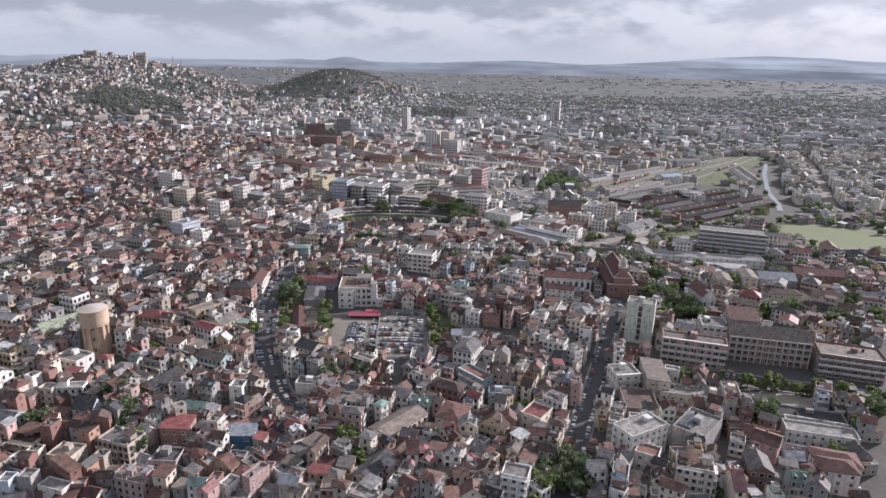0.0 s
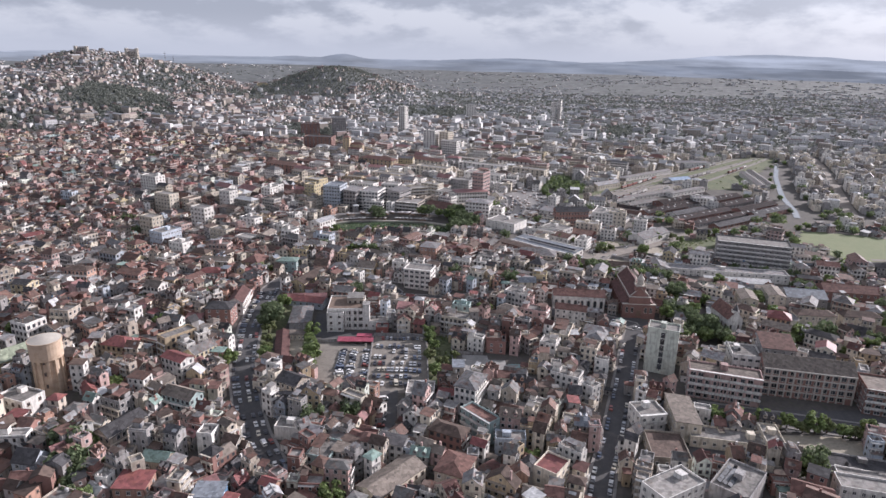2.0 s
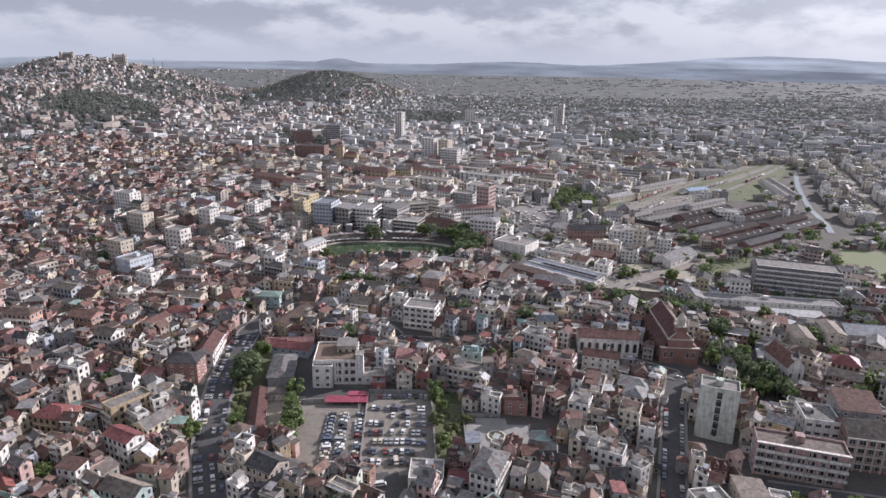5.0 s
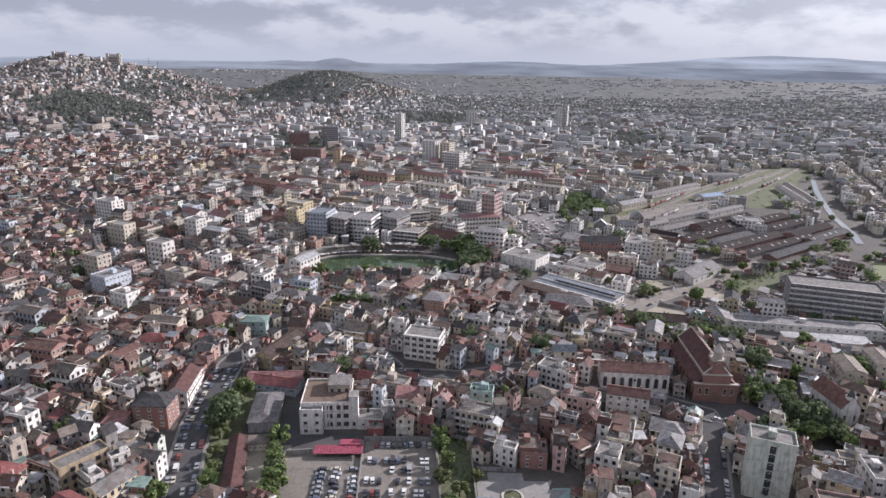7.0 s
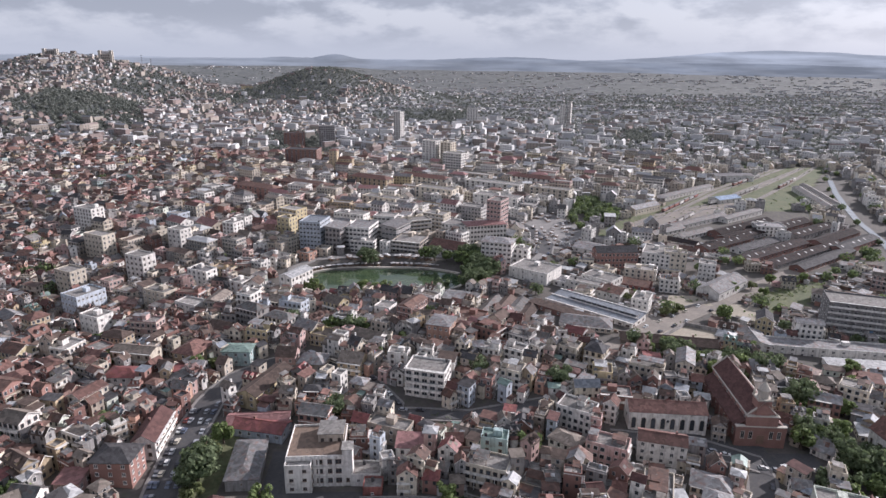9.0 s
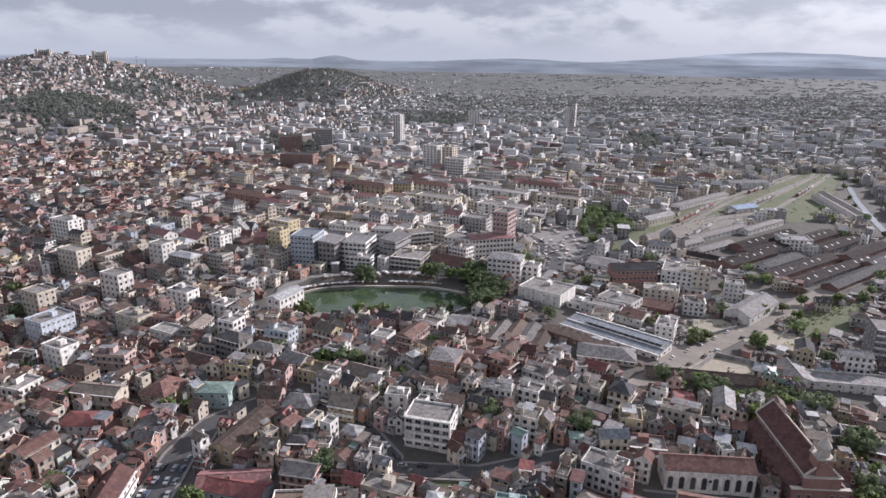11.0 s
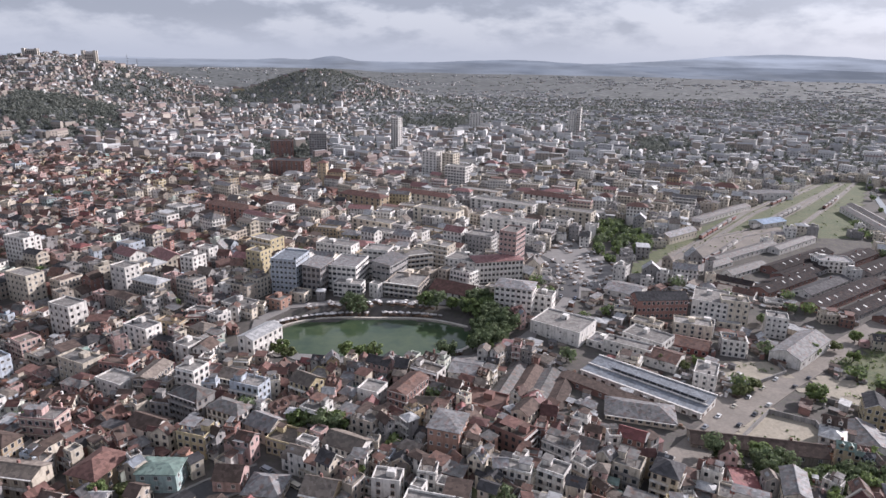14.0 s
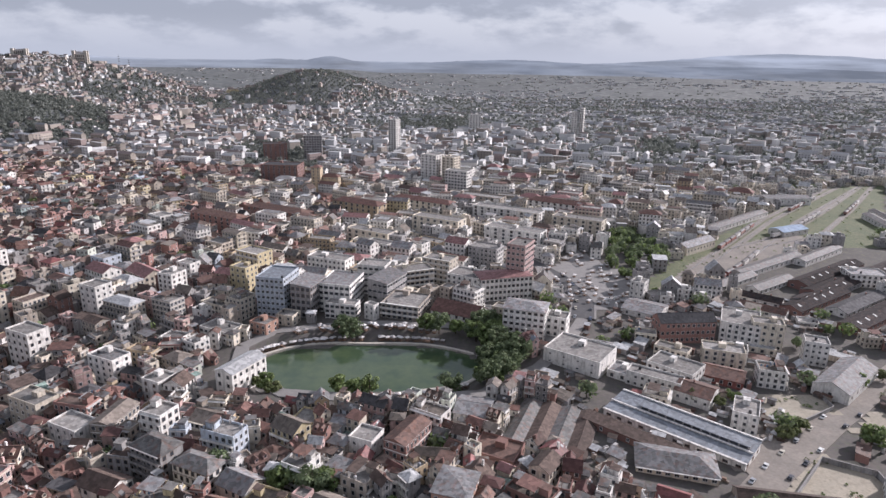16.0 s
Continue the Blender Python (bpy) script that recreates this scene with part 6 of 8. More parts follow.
CHURCH_TREES = [(132, 312), (136, 332), (152, 350), (160, 366), (168, 358), (156, 322), (144, 308)]
CORNER_TREES = [(44, 176), (50, 188), (60, 190), (62, 178), (54, 170)]
CANAL_WOOD = [(290, 596), (278, 566), (320, 556), (352, 596), (334, 622)]
WORKS_HEDGE = [(124, 252), (150, 249), (186, 238), (184, 234), (150, 243), (126, 247)]
WOODS = [FLANK, WEST_FLANK, NORTH_WOOD, UPPER_FLANK, HALL_PARK, EAST_WOOD, STATION_PARK, SPUR, POND_END, LOT_TREES, CHURCH_TREES, CORNER_TREES, CANAL_WOOD, WORKS_HEDGE]


def blocked(x, y, r):
    if in_lake(x, y, (19 if y < 523 else 16) + r) or not free(x, y, r) or near_road(x, y, r):
        return True
    if any(inside(x, y, p) for p, m, l, c in OPEN.values()):
        return True
    return any(inside(x, y, p) for p in WOODS)


def house_spec(rng, x, y, big, far=False):
    w, d = rng.uniform(3.6, 6.4), rng.uniform(3.4, 5.4)
    if rng.random() < 0.14:
        w *= 1.6
    storeys = rng.choice([1, 2, 2, 2, 2, 3, 3])
    kind = rng.choices(["gable", "flat", "hip", "shed"], [42, 34, 8, 16])[0]
    if y < 345:
        storeys = rng.choice([2, 2, 3, 3, 3, 4])
    if big:
        w, d = rng.uniform(5.5, 10.5), rng.uniform(5.5, 8.5)
        storeys = rng.choice([1, 2, 2, 3, 3, 4]) if y > 600 or x < 52 else rng.choice([1, 1, 2, 2])
        kind = rng.choices(["gable", "flat", "hip", "shed"], [20, 52, 16, 12])[0]
    if kind == "flat" and not big:
        storeys = rng.choice([1, 2, 2, 3, 3] if y > 345 else [2, 2, 3, 3, 4])
    wall = rng.choice(["white"] * 8 + ["cream"] * 7 + WALL_MIX if big else ["white"] * 3 + WALL_MIX if kind == "flat" else WALL_MIX)
    if (x < -90 or (x < -20 and y < 335)) and wall in ("white", "cream") and rng.random() < 0.5:
        wall = rng.choice(["beige", "pink", "brick", "cream", "grey"])
    if x < -60 and y > 360 and wall in ("white", "cream") and rng.random() < (0.3 if y < 560 else 0.6):
        wall = rng.choice(["brick", "pink", "beige", "grey"])
    if big and y > 560 and x > -60:
        kind = "flat" if rng.random() < 0.45 else kind
        wall = rng.choice(["white"] * 6 + ["cream"] * 5 + ["grey"] * 4 + ["beige"] * 2)
    roof = "slab" if kind == "flat" else rng.choice(["metal", "metal", "bright", "tan", "bright", "sheet"]) if big and y > 560 and x > -60 else rng.choice(ROOF_MIX_B if big else ROOF_MIX)
    if x < -60 and y > 360 and kind != "flat" and roof in ("metal", "tan", "bright") and rng.random() < 0.8:
        roof = rng.choice(["rust", "brown", "dark", "tile", "sheet"])
    if x < -60 and y > 360 and kind == "flat" and rng.random() < 0.5:
        roof = rng.choice(["sheet", "brown", "tan", "dark"])
    return w, d, storeys * rng.uniform(2.55, 2.95), storeys, kind, wall, roof


HOUSE_LABELS = {"gable": "{w} house with a pitched {r} roof", "flat": "{w} house with a flat concrete roof", "hip": "{w} house with a hipped {r} roof", "shed": "{w} house with a sloping {r} roof"}
WALL_WORDS = {"white": "white rendered", "cream": "cream rendered", "beige": "beige rendered", "pink": "faded pink", "brick": "red brick", "ochre": "ochre rendered", "grey": "bare concrete", "salmon": "salmon rendered", "blue": "pale blue", "palegreen": "pale green"}
ROOF_WORDS = {"rust": "rusty sheet", "brown": "brown tiled", "dark": "dark slate", "metal": "grey sheet", "sheet": "weathered sheet", "tile": "terracotta", "tan": "weathered tan", "bright": "bright sheet", "red": "red painted", "green": "green painted", "slab": "concrete", "pinkroof": "faded red", "maroon": "maroon sheet", "bluemetal": "blue-grey sheet"}

APARTMENT_LABELS = {"gable": "{w} {n}-storey apartment house with a pitched {r} roof", "flat": "{w} {n}-storey apartment house with a cluttered flat roof", "hip": "{w} {n}-storey apartment house with a hipped {r} roof"}

MADE = [0]


def single_house(rng, x, y, yaw, spec):
    w, d, h, storeys, kind, wall, roof = spec
    walls, lid, wins, extras = shell(rng, w, d, h, storeys, kind, WALLS[wall], ROOFS[roof], (0.85, 1.15), 2.3, turn=rng.random() < 0.2)
    ob = thing("house", x, y, land(x, y), yaw, HOUSE_LABELS[kind].format(w=WALL_WORDS[wall], r=ROOF_WORDS[roof]), "house", "houses of the near quarter")
    face = seen_sides(x, y, w, d, yaw)
    fm = FRAME_B if rng.random() < 0.45 else FRAME_W
    flat_windows(walls, wins, fm, [k for k in range(4) if k not in face])
    part("wall", walls, ob)
    top_part = part("roof", lid, ob)
    for n, e in extras:
        part(n, e, top_part)
    for k, wx, wy, wz, rot, ww, wh in wins:
        if k in face:
            p = part("window", window_mesh(ww, wh, fm), ob)
            p.location, p.rotation_euler = (wx, wy, wz), (0, 0, rot)
    door = Acc()
    dx = rng.uniform(-w / 2 + 0.8, w / 2 - 0.8)
    door.box(dx - 0.45, -d / 2 - 0.1, 0, dx + 0.45, -d / 2, 1.72, WOOD)
    part("door", door, ob)
    if storeys > 1 and rng.random() < 0.3:
        b = Acc()
        z = h / storeys
        b.box(-w / 2 + 0.5, -d / 2 - 1.0, z - 0.12, w / 2 - 0.5, -d / 2, z, WALLS["grey"], True)
        b.box(-w / 2 + 0.5, -d / 2 - 1.0, z, w / 2 - 0.5, -d / 2 - 0.92, z + 0.9, WALLS[wall], True)
        part("balcony", b, ob)
    if rng.random() < 0.5:
        part("lean_to", annex(rng, w, d), ob)
    MADE[0] += 1


def annex(rng, w, d):
    """A low lean-to against one side of a house."""
    b, aw, ad, h = Acc(), rng.uniform(2.4, 4.4), rng.uniform(1.8, 3.4), rng.uniform(2.2, 5.4)
    wall, roof = WALLS[rng.choice(WALL_MIX)], ROOFS[rng.choice(ROOF_MIX)]
    b.box(-aw / 2, -ad / 2, -3, aw / 2, ad / 2, h, wall)
    shed_roof(b, aw, ad, h + 0.02, 0.4, roof, 0.25)
    b.face([(-0.4, -ad / 2 - 0.03, 0.9), (0.4, -ad / 2 - 0.03, 0.9), (0.4, -ad / 2 - 0.03, 1.8), (-0.4, -ad / 2 - 0.03, 1.8)], GLASS)
    out, side = Acc(), rng.randrange(3)
    x, y = ((0, -d / 2 - ad / 2), (w / 2 + aw / 2, 0), (-w / 2 - aw / 2, 0))[side]
    out.add(b, x + (rng.uniform(-1, 1) * w * 0.25 if side == 0 else 0), y + (rng.uniform(-1, 1) * d * 0.25 if side else 0))
    return out


def visible(x, y, margin):
    """Inside the fan of land that the flight looks over."""
    return abs(x - 0.045 * y) < 0.70 * (y + 15) + margin


TREE_SPOTS, YARD_SPOTS, PLAIN_TREES = [], [], []


def gabled_wing(a, x, y, w, d, h, rise, wall, roof, along_y, sink=4.0, barge=None):
    """A pitched-roofed wing with its middle at (x, y): walls up to the ridge, roof slabs with eaves."""
    b, lid = Acc(), Acc()
    rw, rd = (d, w) if along_y else (w, d)
    X, Y = rw / 2, rd / 2
    p = [(-X, -Y, -sink), (X, -Y, -sink), (X, Y, -sink), (-X, Y, -sink), (-X, -Y, h), (X, -Y, h), (X, Y, h), (-X, Y, h), (-X, 0, h + rise), (X, 0, h + rise)]
    b.solid(p, [(0, 1, 5, 4), (2, 3, 7, 6), (1, 2, 6, 9, 5), (3, 0, 4, 8, 7)], wall)
    gable_roof(lid, rw, rd, h, rise, roof, 0.38, 0.13)
    b.add(lid)
    if barge:
        for s in (-1, 1):
            e = X + 0.4
            for t in (-1, 1):
                b.solid([(s * e, 0, h + rise + 0.16), (s * e, t * (Y + 0.4), h - 0.12), (s * e, t * (Y + 0.4), h - 0.4), (s * e, 0, h + rise - 0.12)], [(0, 1, 2, 3)], barge)
    a.add(b, x, y, 0, math.pi / 2 if along_y else 0.0)


def dormer(a, x, y, z, wall, roof, toward):
    """A small gabled window box that sits on a roof slope."""
    b = Acc()
    b.solid([(-0.6, -0.9, -0.6), (0.6, -0.9, -0.6), (0.6, 0.9, -0.6), (-0.6, 0.9, -0.6), (-0.6, -0.9, 0.7), (0.6, -0.9, 0.7), (0.6, 0.9, 0.7), (-0.6, 0.9, 0.7), (0, -0.9, 1.2), (0, 0.9, 1.2)], [(0, 1, 5, 8, 4), (1, 2, 6, 5), (3, 0, 4, 7)], wall)
    for s in (-1, 1):
        b.solid([(0, -1.1, 1.3), (s * 0.85, -1.1, 0.62), (s * 0.85, 1.0, 0.62), (0, 1.0, 1.3)], [(0, 1, 2, 3)], roof)
    b.face([(-0.36, -0.93, -0.1), (0.36, -0.93, -0.1), (0.36, -0.93, 0.6), (-0.36, -0.93, 0.6)], GLASS)
    a.add(b, x, y, z, toward)


def facade(a, rng, w, d, h, storeys, frame_mat, sides, pitch, ww=0.9, wh=1.3, gaps=0.08):
    """Rows of windows with surrounds on the walls of a box."""
    fh = h / storeys
    for k, (length, cx, cy, rot) in enumerate(((w, 0, -d / 2, 0.0), (d, w / 2, 0, math.pi / 2), (d, -w / 2, 0, -math.pi / 2), (w, 0, d / 2, math.pi))):
        if k not in sides:
            continue
        n = max(1, int((length - 0.5) / pitch))
        wins = []
        for s in range(storeys):
            for i in range(n):
                if rng.random() >= gaps:
                    u = (i + 0.5) / n * length - length / 2
                    wins.append((k, cx + u * math.cos(rot), cy + u * math.sin(rot), s * fh + fh * 0.53, rot, ww * rng.uniform(0.8, 1.25), min(wh, fh * 0.6)))
        flat_windows(a, wins, frame_mat)


def galleries(a, rng, w, d, h, storeys, mat, side, deep=1.0):
    """Balcony slabs with parapets or rails and posts, storey over storey, on the front (0) or the side (1) of a box."""
    b, fh, length, off = Acc(), h / storeys, (w, d)[side], (d, w)[side] / 2
    cut = length * rng.choice([1.0, 1.0, 0.7])
    solid = rng.random() < 0.6
    for level in range(1, storeys + (1 if rng.random() < 0.4 else 0)):
        z = level * fh - 0.12
        b.box(-length / 2, -off - deep, z, -length / 2 + cut, -off, z + 0.16, mat, True)
        if level < storeys:
            if solid:
                b.box(-length / 2, -off - deep, z + 0.16, -length / 2 + cut, -off - deep + 0.1, z + 0.95, mat, True)
            else:
                b.box(-length / 2, -off - deep, z + 0.85, -length / 2 + cut, -off - deep + 0.08, z + 0.95, mat, True)
                for k in range(int(cut / 0.5) + 1):
                    b.box(-length / 2 + k * 0.5, -off - deep, z + 0.16, -length / 2 + k * 0.5 + 0.08, -off - deep + 0.06, z + 0.86, mat)
    for k in range(max(2, int(cut / 3)) + 1):
        u = -length / 2 + 0.1 + (cut - 0.3) * k / max(2, int(cut / 3))
        b.box(u, -off - deep + 0.02, -1, u + 0.18, -off - deep + 0.2, (storeys - 1) * fh, mat)
    a.add(b, 0, 0, 0, (0.0, math.pi / 2)[side])


def terrace_clutter(a, rng, w, d, z, wall):
    """What stands on flat roofs: stair huts, lean-to sheets on posts, tanks, bare columns, washing lines."""
    X, Y = w / 2 - 0.5, d / 2 - 0.5
    if rng.random() < 0.6 and w > 4.5:
        bw, bd, bh = rng.uniform(1.8, min(3.6, w * 0.5)), rng.uniform(1.8, min(3.4, d * 0.6)), rng.uniform(1.9, 2.6)
        bx, by = rng.choice([-1, 1]) * (X - bw / 2), rng.uniform(-0.2, 1) * (Y - bd / 2)
        a.box(bx - bw / 2, by - bd / 2, z, bx + bw / 2, by + bd / 2, z + bh, wall)
        lid = Acc()
        shed_roof(lid, bw, bd, z + bh + 0.01, 0.25, ROOFS[rng.choice(["rust", "metal", "slab", "brown", "sheet"])], 0.25)
        a.add(lid, bx, by)
    if rng.random() < 0.45:
        sw, sd = w * rng.uniform(0.35, 0.7), d * rng.uniform(0.4, 0.75)
        sx, sy, sh = rng.uniform(-1, 1) * (X - sw / 2), rng.uniform(-1, 1) * (Y - sd / 2), rng.uniform(1.9, 2.5)
        for i in (-1, 1):
            for j in (-1, 1):
                a.box(sx + i * sw * 0.46 - 0.08, sy + j * sd * 0.46 - 0.08, z, sx + i * sw * 0.46 + 0.08, sy + j * sd * 0.46 + 0.08, z + sh, FRAME_B)
        lid = Acc()
        shed_roof(lid, sw, sd, z + sh, rng.uniform(0.2, 0.6), ROOFS[rng.choice(["rust", "metal", "tile", "brown", "sheet", "rust", "bright"])], 0.15)
        a.add(lid, sx, sy)
    if rng.random() < 0.35:
        a.tube(rng.uniform(-X, X), rng.uniform(-Y, Y), [(z, 0.55), (z + 1.2, 0.55), (z + 1.4, 0.2)], ROOFS[rng.choice(["dark", "bluemetal", "bright"])], 8)
    if rng.random() < 0.3:
        for i in (-1, 0, 1):
            for j in (-1, 1):
                a.box(i * X - 0.12, j * Y - 0.12, z, i * X + 0.12, j * Y + 0.12, z + 1.5, WALLS["grey"])
    if rng.random() < 0.3:
        y0 = rng.uniform(-Y, Y)
        for k in range(rng.randrange(2, 6)):
            u = -X + 0.3 + k * 0.75
            if u + 0.6 < X:
                a.solid([(u, y0, z + 0.7), (u + 0.6, y0, z + 0.7), (u + 0.6, y0, z + 1.7), (u, y0, z + 1.7), (u, y0 + 0.04, z + 0.7), (u + 0.6, y0 + 0.04, z + 0.7), (u + 0.6, y0 + 0.04, z + 1.7), (u, y0 + 0.04, z + 1.7)], [(0, 1, 2, 3), (5, 4, 7, 6), (3, 2, 6, 7)], rng.choice([WALLS["white"], WALLS["bluehouse"], WALLS["redwall"], CANVAS]))


def roof_patches(a, rng, w, d, h, rise):
    """Sheets of another colour nailed over a pitched roof with its ridge along x."""
    for _ in range(rng.randrange(0, 4)):
        s, mat = rng.choice([-1, 1]), ROOFS[rng.choice(["rust", "metal", "bright", "brown", "sheet", "tile", "tan"])]
        u0, pw = rng.uniform(-0.45, 0.3) * w, rng.uniform(0.8, 2.4)
        v0 = rng.uniform(0.05, 0.55)
        v1 = min(0.97, v0 + rng.uniform(0.2, 0.5))
        pts = [(u, s * v * d / 2, h + rise * (1 - v) + 0.2) for u, v in ((u0, v1), (u0 + pw, v1), (u0 + pw, v0), (u0, v0))]
        low = [(p[0], p[1], p[2] - 0.1) for p in pts]
        a.solid(pts + low, [(0, 1, 2, 3), (4, 5, 1, 0), (5, 6, 2, 1), (7, 4, 0, 3)], mat)


def dwelling(rng, w, d, h, storeys, kind, wall, roof, detail=True):
    """A whole house joined into one: walls, roof, wings, galleries, dormers, chimney, patched sheets and terraces."""
    a, wm, rm = Acc(), WALLS[wall], ROOFS[roof]
    frame_mat = FRAME_W if rng.random() < 0.6 else FRAME_B
    trim = WALLS[rng.choice(["white", "white", "cream", "grey", "beige"])]
    if kind == "flat":
        walls, top, wins, extras = shell(rng, w, d, h, storeys, "flat", wm, rm, (0.85, 1.15), 2.4)
        a.add(walls)
        a.add(top)
        if detail:
            facade(a, rng, w, d, h - 0.7, storeys, frame_mat, (0, 1, 2), 2.0)
            terrace_clutter(a, rng, w, d, h - 0.7, wm)
            if rng.random() < 0.55:
                galleries(a, rng, w, d, h - 0.7, storeys, trim, int(rng.random() < 0.5))
            a.box(-w / 2 - 0.12, -d / 2 - 0.12, h - 0.85, w / 2 + 0.12, -d / 2, h - 0.6, trim, True)
        else:
            flat_windows(a, wins, frame_mat, (0, 1))
            for n, e in extras:
                a.add(e)
        return a
    if kind in ("hip", "shed"):
        walls, top, wins, extras = shell(rng, w, d, h, storeys, kind, wm, rm, (0.85, 1.15), 2.4)
        a.add(walls)
        a.add(top)
        if detail:
            facade(a, rng, w, d, h, storeys, frame_mat, (0, 1, 2), 2.1)
            if storeys > 1 and rng.random() < 0.45:
                galleries(a, rng, w, d, h, storeys, trim, int(rng.random() < 0.5))
        else:
            flat_windows(a, wins, frame_mat, (0, 1))
        return a
    along_y = rng.random() < 0.42
    span = w if along_y else d
    rise = span * rng.uniform(0.26, 0.5)
    barge = trim if detail and rng.random() < 0.4 else None
    gabled_wing(a, 0, 0, w, d, h, rise, wm, rm, along_y, barge=barge)
    if not detail:
        facade(a, rng, w, d, h, storeys, frame_mat, (0, 1), 2.8)
        return a
    facade(a, rng, w, d, h, storeys, frame_mat, (0, 1, 2), 2.0)
    patch = Acc()
    roof_patches(patch, rng, *((d, w) if along_y else (w, d)), h, rise)
    a.add(patch, yaw=math.pi / 2 if along_y else 0.0)
    if rise > 1.5 and rng.random() < 0.6:
        k = (d if along_y else w) * 0.32
        if along_y:
            a.add(window_flat(0.7, 0.8), 0, -d / 2 - 0.03, h + rise * 0.35)
        else:
            a.add(window_flat(0.7, 0.8), w / 2 + 0.03, 0, h + rise * 0.35, math.pi / 2)
        cx, cy = (rng.uniform(0.1, 0.3) * w, rng.uniform(-1, 1) * k) if along_y else (rng.uniform(-1, 1) * k, rng.uniform(0.1, 0.3) * d)
        a.box(cx - 0.32, cy - 0.32, h, cx + 0.32, cy + 0.32, h + rise + rng.uniform(0.4, 1.2), WALLS[rng.choice(["brick", "brick", "pink", "white"])])
    if rng.random() < 0.4:
        ww, wd = w * rng.uniform(0.45, 0.7), d * rng.uniform(0.4, 0.6)
        wh = h * rng.choice([0.55, 0.8, 1.0])
        side = rng.choice([0, 1, 2])
        ox, oy = ((rng.uniform(-0.25, 0.25) * w, -d / 2 - wd / 2 + 0.6), (w / 2 + ww / 2 - 0.6, rng.uniform(-0.2, 0.2) * d), (-w / 2 - ww / 2 + 0.6, rng.uniform(-0.2, 0.2) * d))[side]
        gabled_wing(a, ox, oy, ww, wd, wh, min(ww, wd) * rng.uniform(0.3, 0.5), wm, rm if rng.random() < 0.6 else ROOFS[rng.choice(ROOF_MIX)], side == 0, barge=barge)
        wing = Acc()
        facade(wing, rng, ww, wd, wh, max(1, round(wh / 2.7)), frame_mat, (0, 1), 1.9)
        a.add(wing, ox, oy)
    if storeys > 1 and rng.random() < 0.45:
        galleries(a, rng, w, d, h, storeys, trim, int(rng.random() < 0.45), rng.uniform(0.8, 1.3))
    if rise > 1.6 and rng.random() < 0.3:
        if along_y:
            for t in (-0.22, 0.22):
                dormer(a, w * 0.3, t * d, h + rise * 0.42, wm, rm, math.pi / 2)
        else:
            for t in (-0.25, 0.25):
                dormer(a, t * w, -d * 0.3, h + rise * 0.42, wm, rm, 0.0)
    return a


def window_flat(w, h):
    """A small framed gable window that faces -y."""
    b = Acc()
    for mat, g, e in ((FRAME_W, 0.1, 0.0), (GLASS, 0.0, -0.03)):
        b.face([(-w / 2 - g, e, -h / 2 - g), (w / 2 + g, e, -h / 2 - g), (w / 2 + g, e, h / 2 + g), (-w / 2 - g, e, h / 2 + g)], mat)
    return b


def apartment_house(rng, w, d, storeys, kind, wall, roof, detail=True):
    """A larger rendered building with rows of windows, long galleries and a cluttered or pitched roof."""
    a, top_acc, rails, h = Acc(), Acc(), Acc(), storeys * rng.uniform(2.8, 3.1)
    wm, trim = WALLS[wall], WALLS[rng.choice(["white", "white", "cream", "grey"])]
    frame_mat = FRAME_W if rng.random() < 0.7 else FRAME_B
    if kind == "gable":
        gabled_wing(a, 0, 0, w, d, h, min(w, d) * rng.uniform(0.16, 0.3), wm, ROOFS[roof], d > w, barge=trim if rng.random() < 0.5 else None)
    else:
        walls, top, wins, extras = shell(rng, w, d, h, storeys, kind, wm, ROOFS[roof], (1, 1.3), 2.5)
        a.add(walls)
        top_acc.add(top)
        if kind == "flat":
            terrace_clutter(top_acc, rng, w, d, h - 0.7, wm)
            if detail and w > 9:
                extra = Acc()
                terrace_clutter(extra, rng, w * 0.5, d * 0.8, h - 0.7, wm)
                top_acc.add(extra, w * 0.2 * rng.choice([-1, 1]))
    hh = h - (0.7 if kind == "flat" else 0)
    facade(a, rng, w, d, hh, storeys, frame_mat, (0, 1, 2) if detail else (0, 1), 2.1 if detail else 2.6, 1.15, 1.45, 0.03)
    style = rng.random()
    if style < 0.4:
        galleries(rails, rng, w, d, hh, storeys, trim, 0, rng.uniform(0.7, 1.2))
    if 0.3 < style < 0.75:
        galleries(rails, rng, w, d, hh, storeys, trim, 1, rng.uniform(0.7, 1.2))
    if style > 0.7:
        fh = hh / storeys
        for s in range(1, storeys + 1):
            for x0, y0, x1, y1 in ((-w / 2 - 0.15, -d / 2 - 0.15, w / 2 + 0.15, -d / 2), (w / 2, -d / 2, w / 2 + 0.15, d / 2)):
                rails.box(x0, y0, s * fh - 0.2, x1, y1, s * fh + 0.1, trim, True)
    return a, top_acc, rails


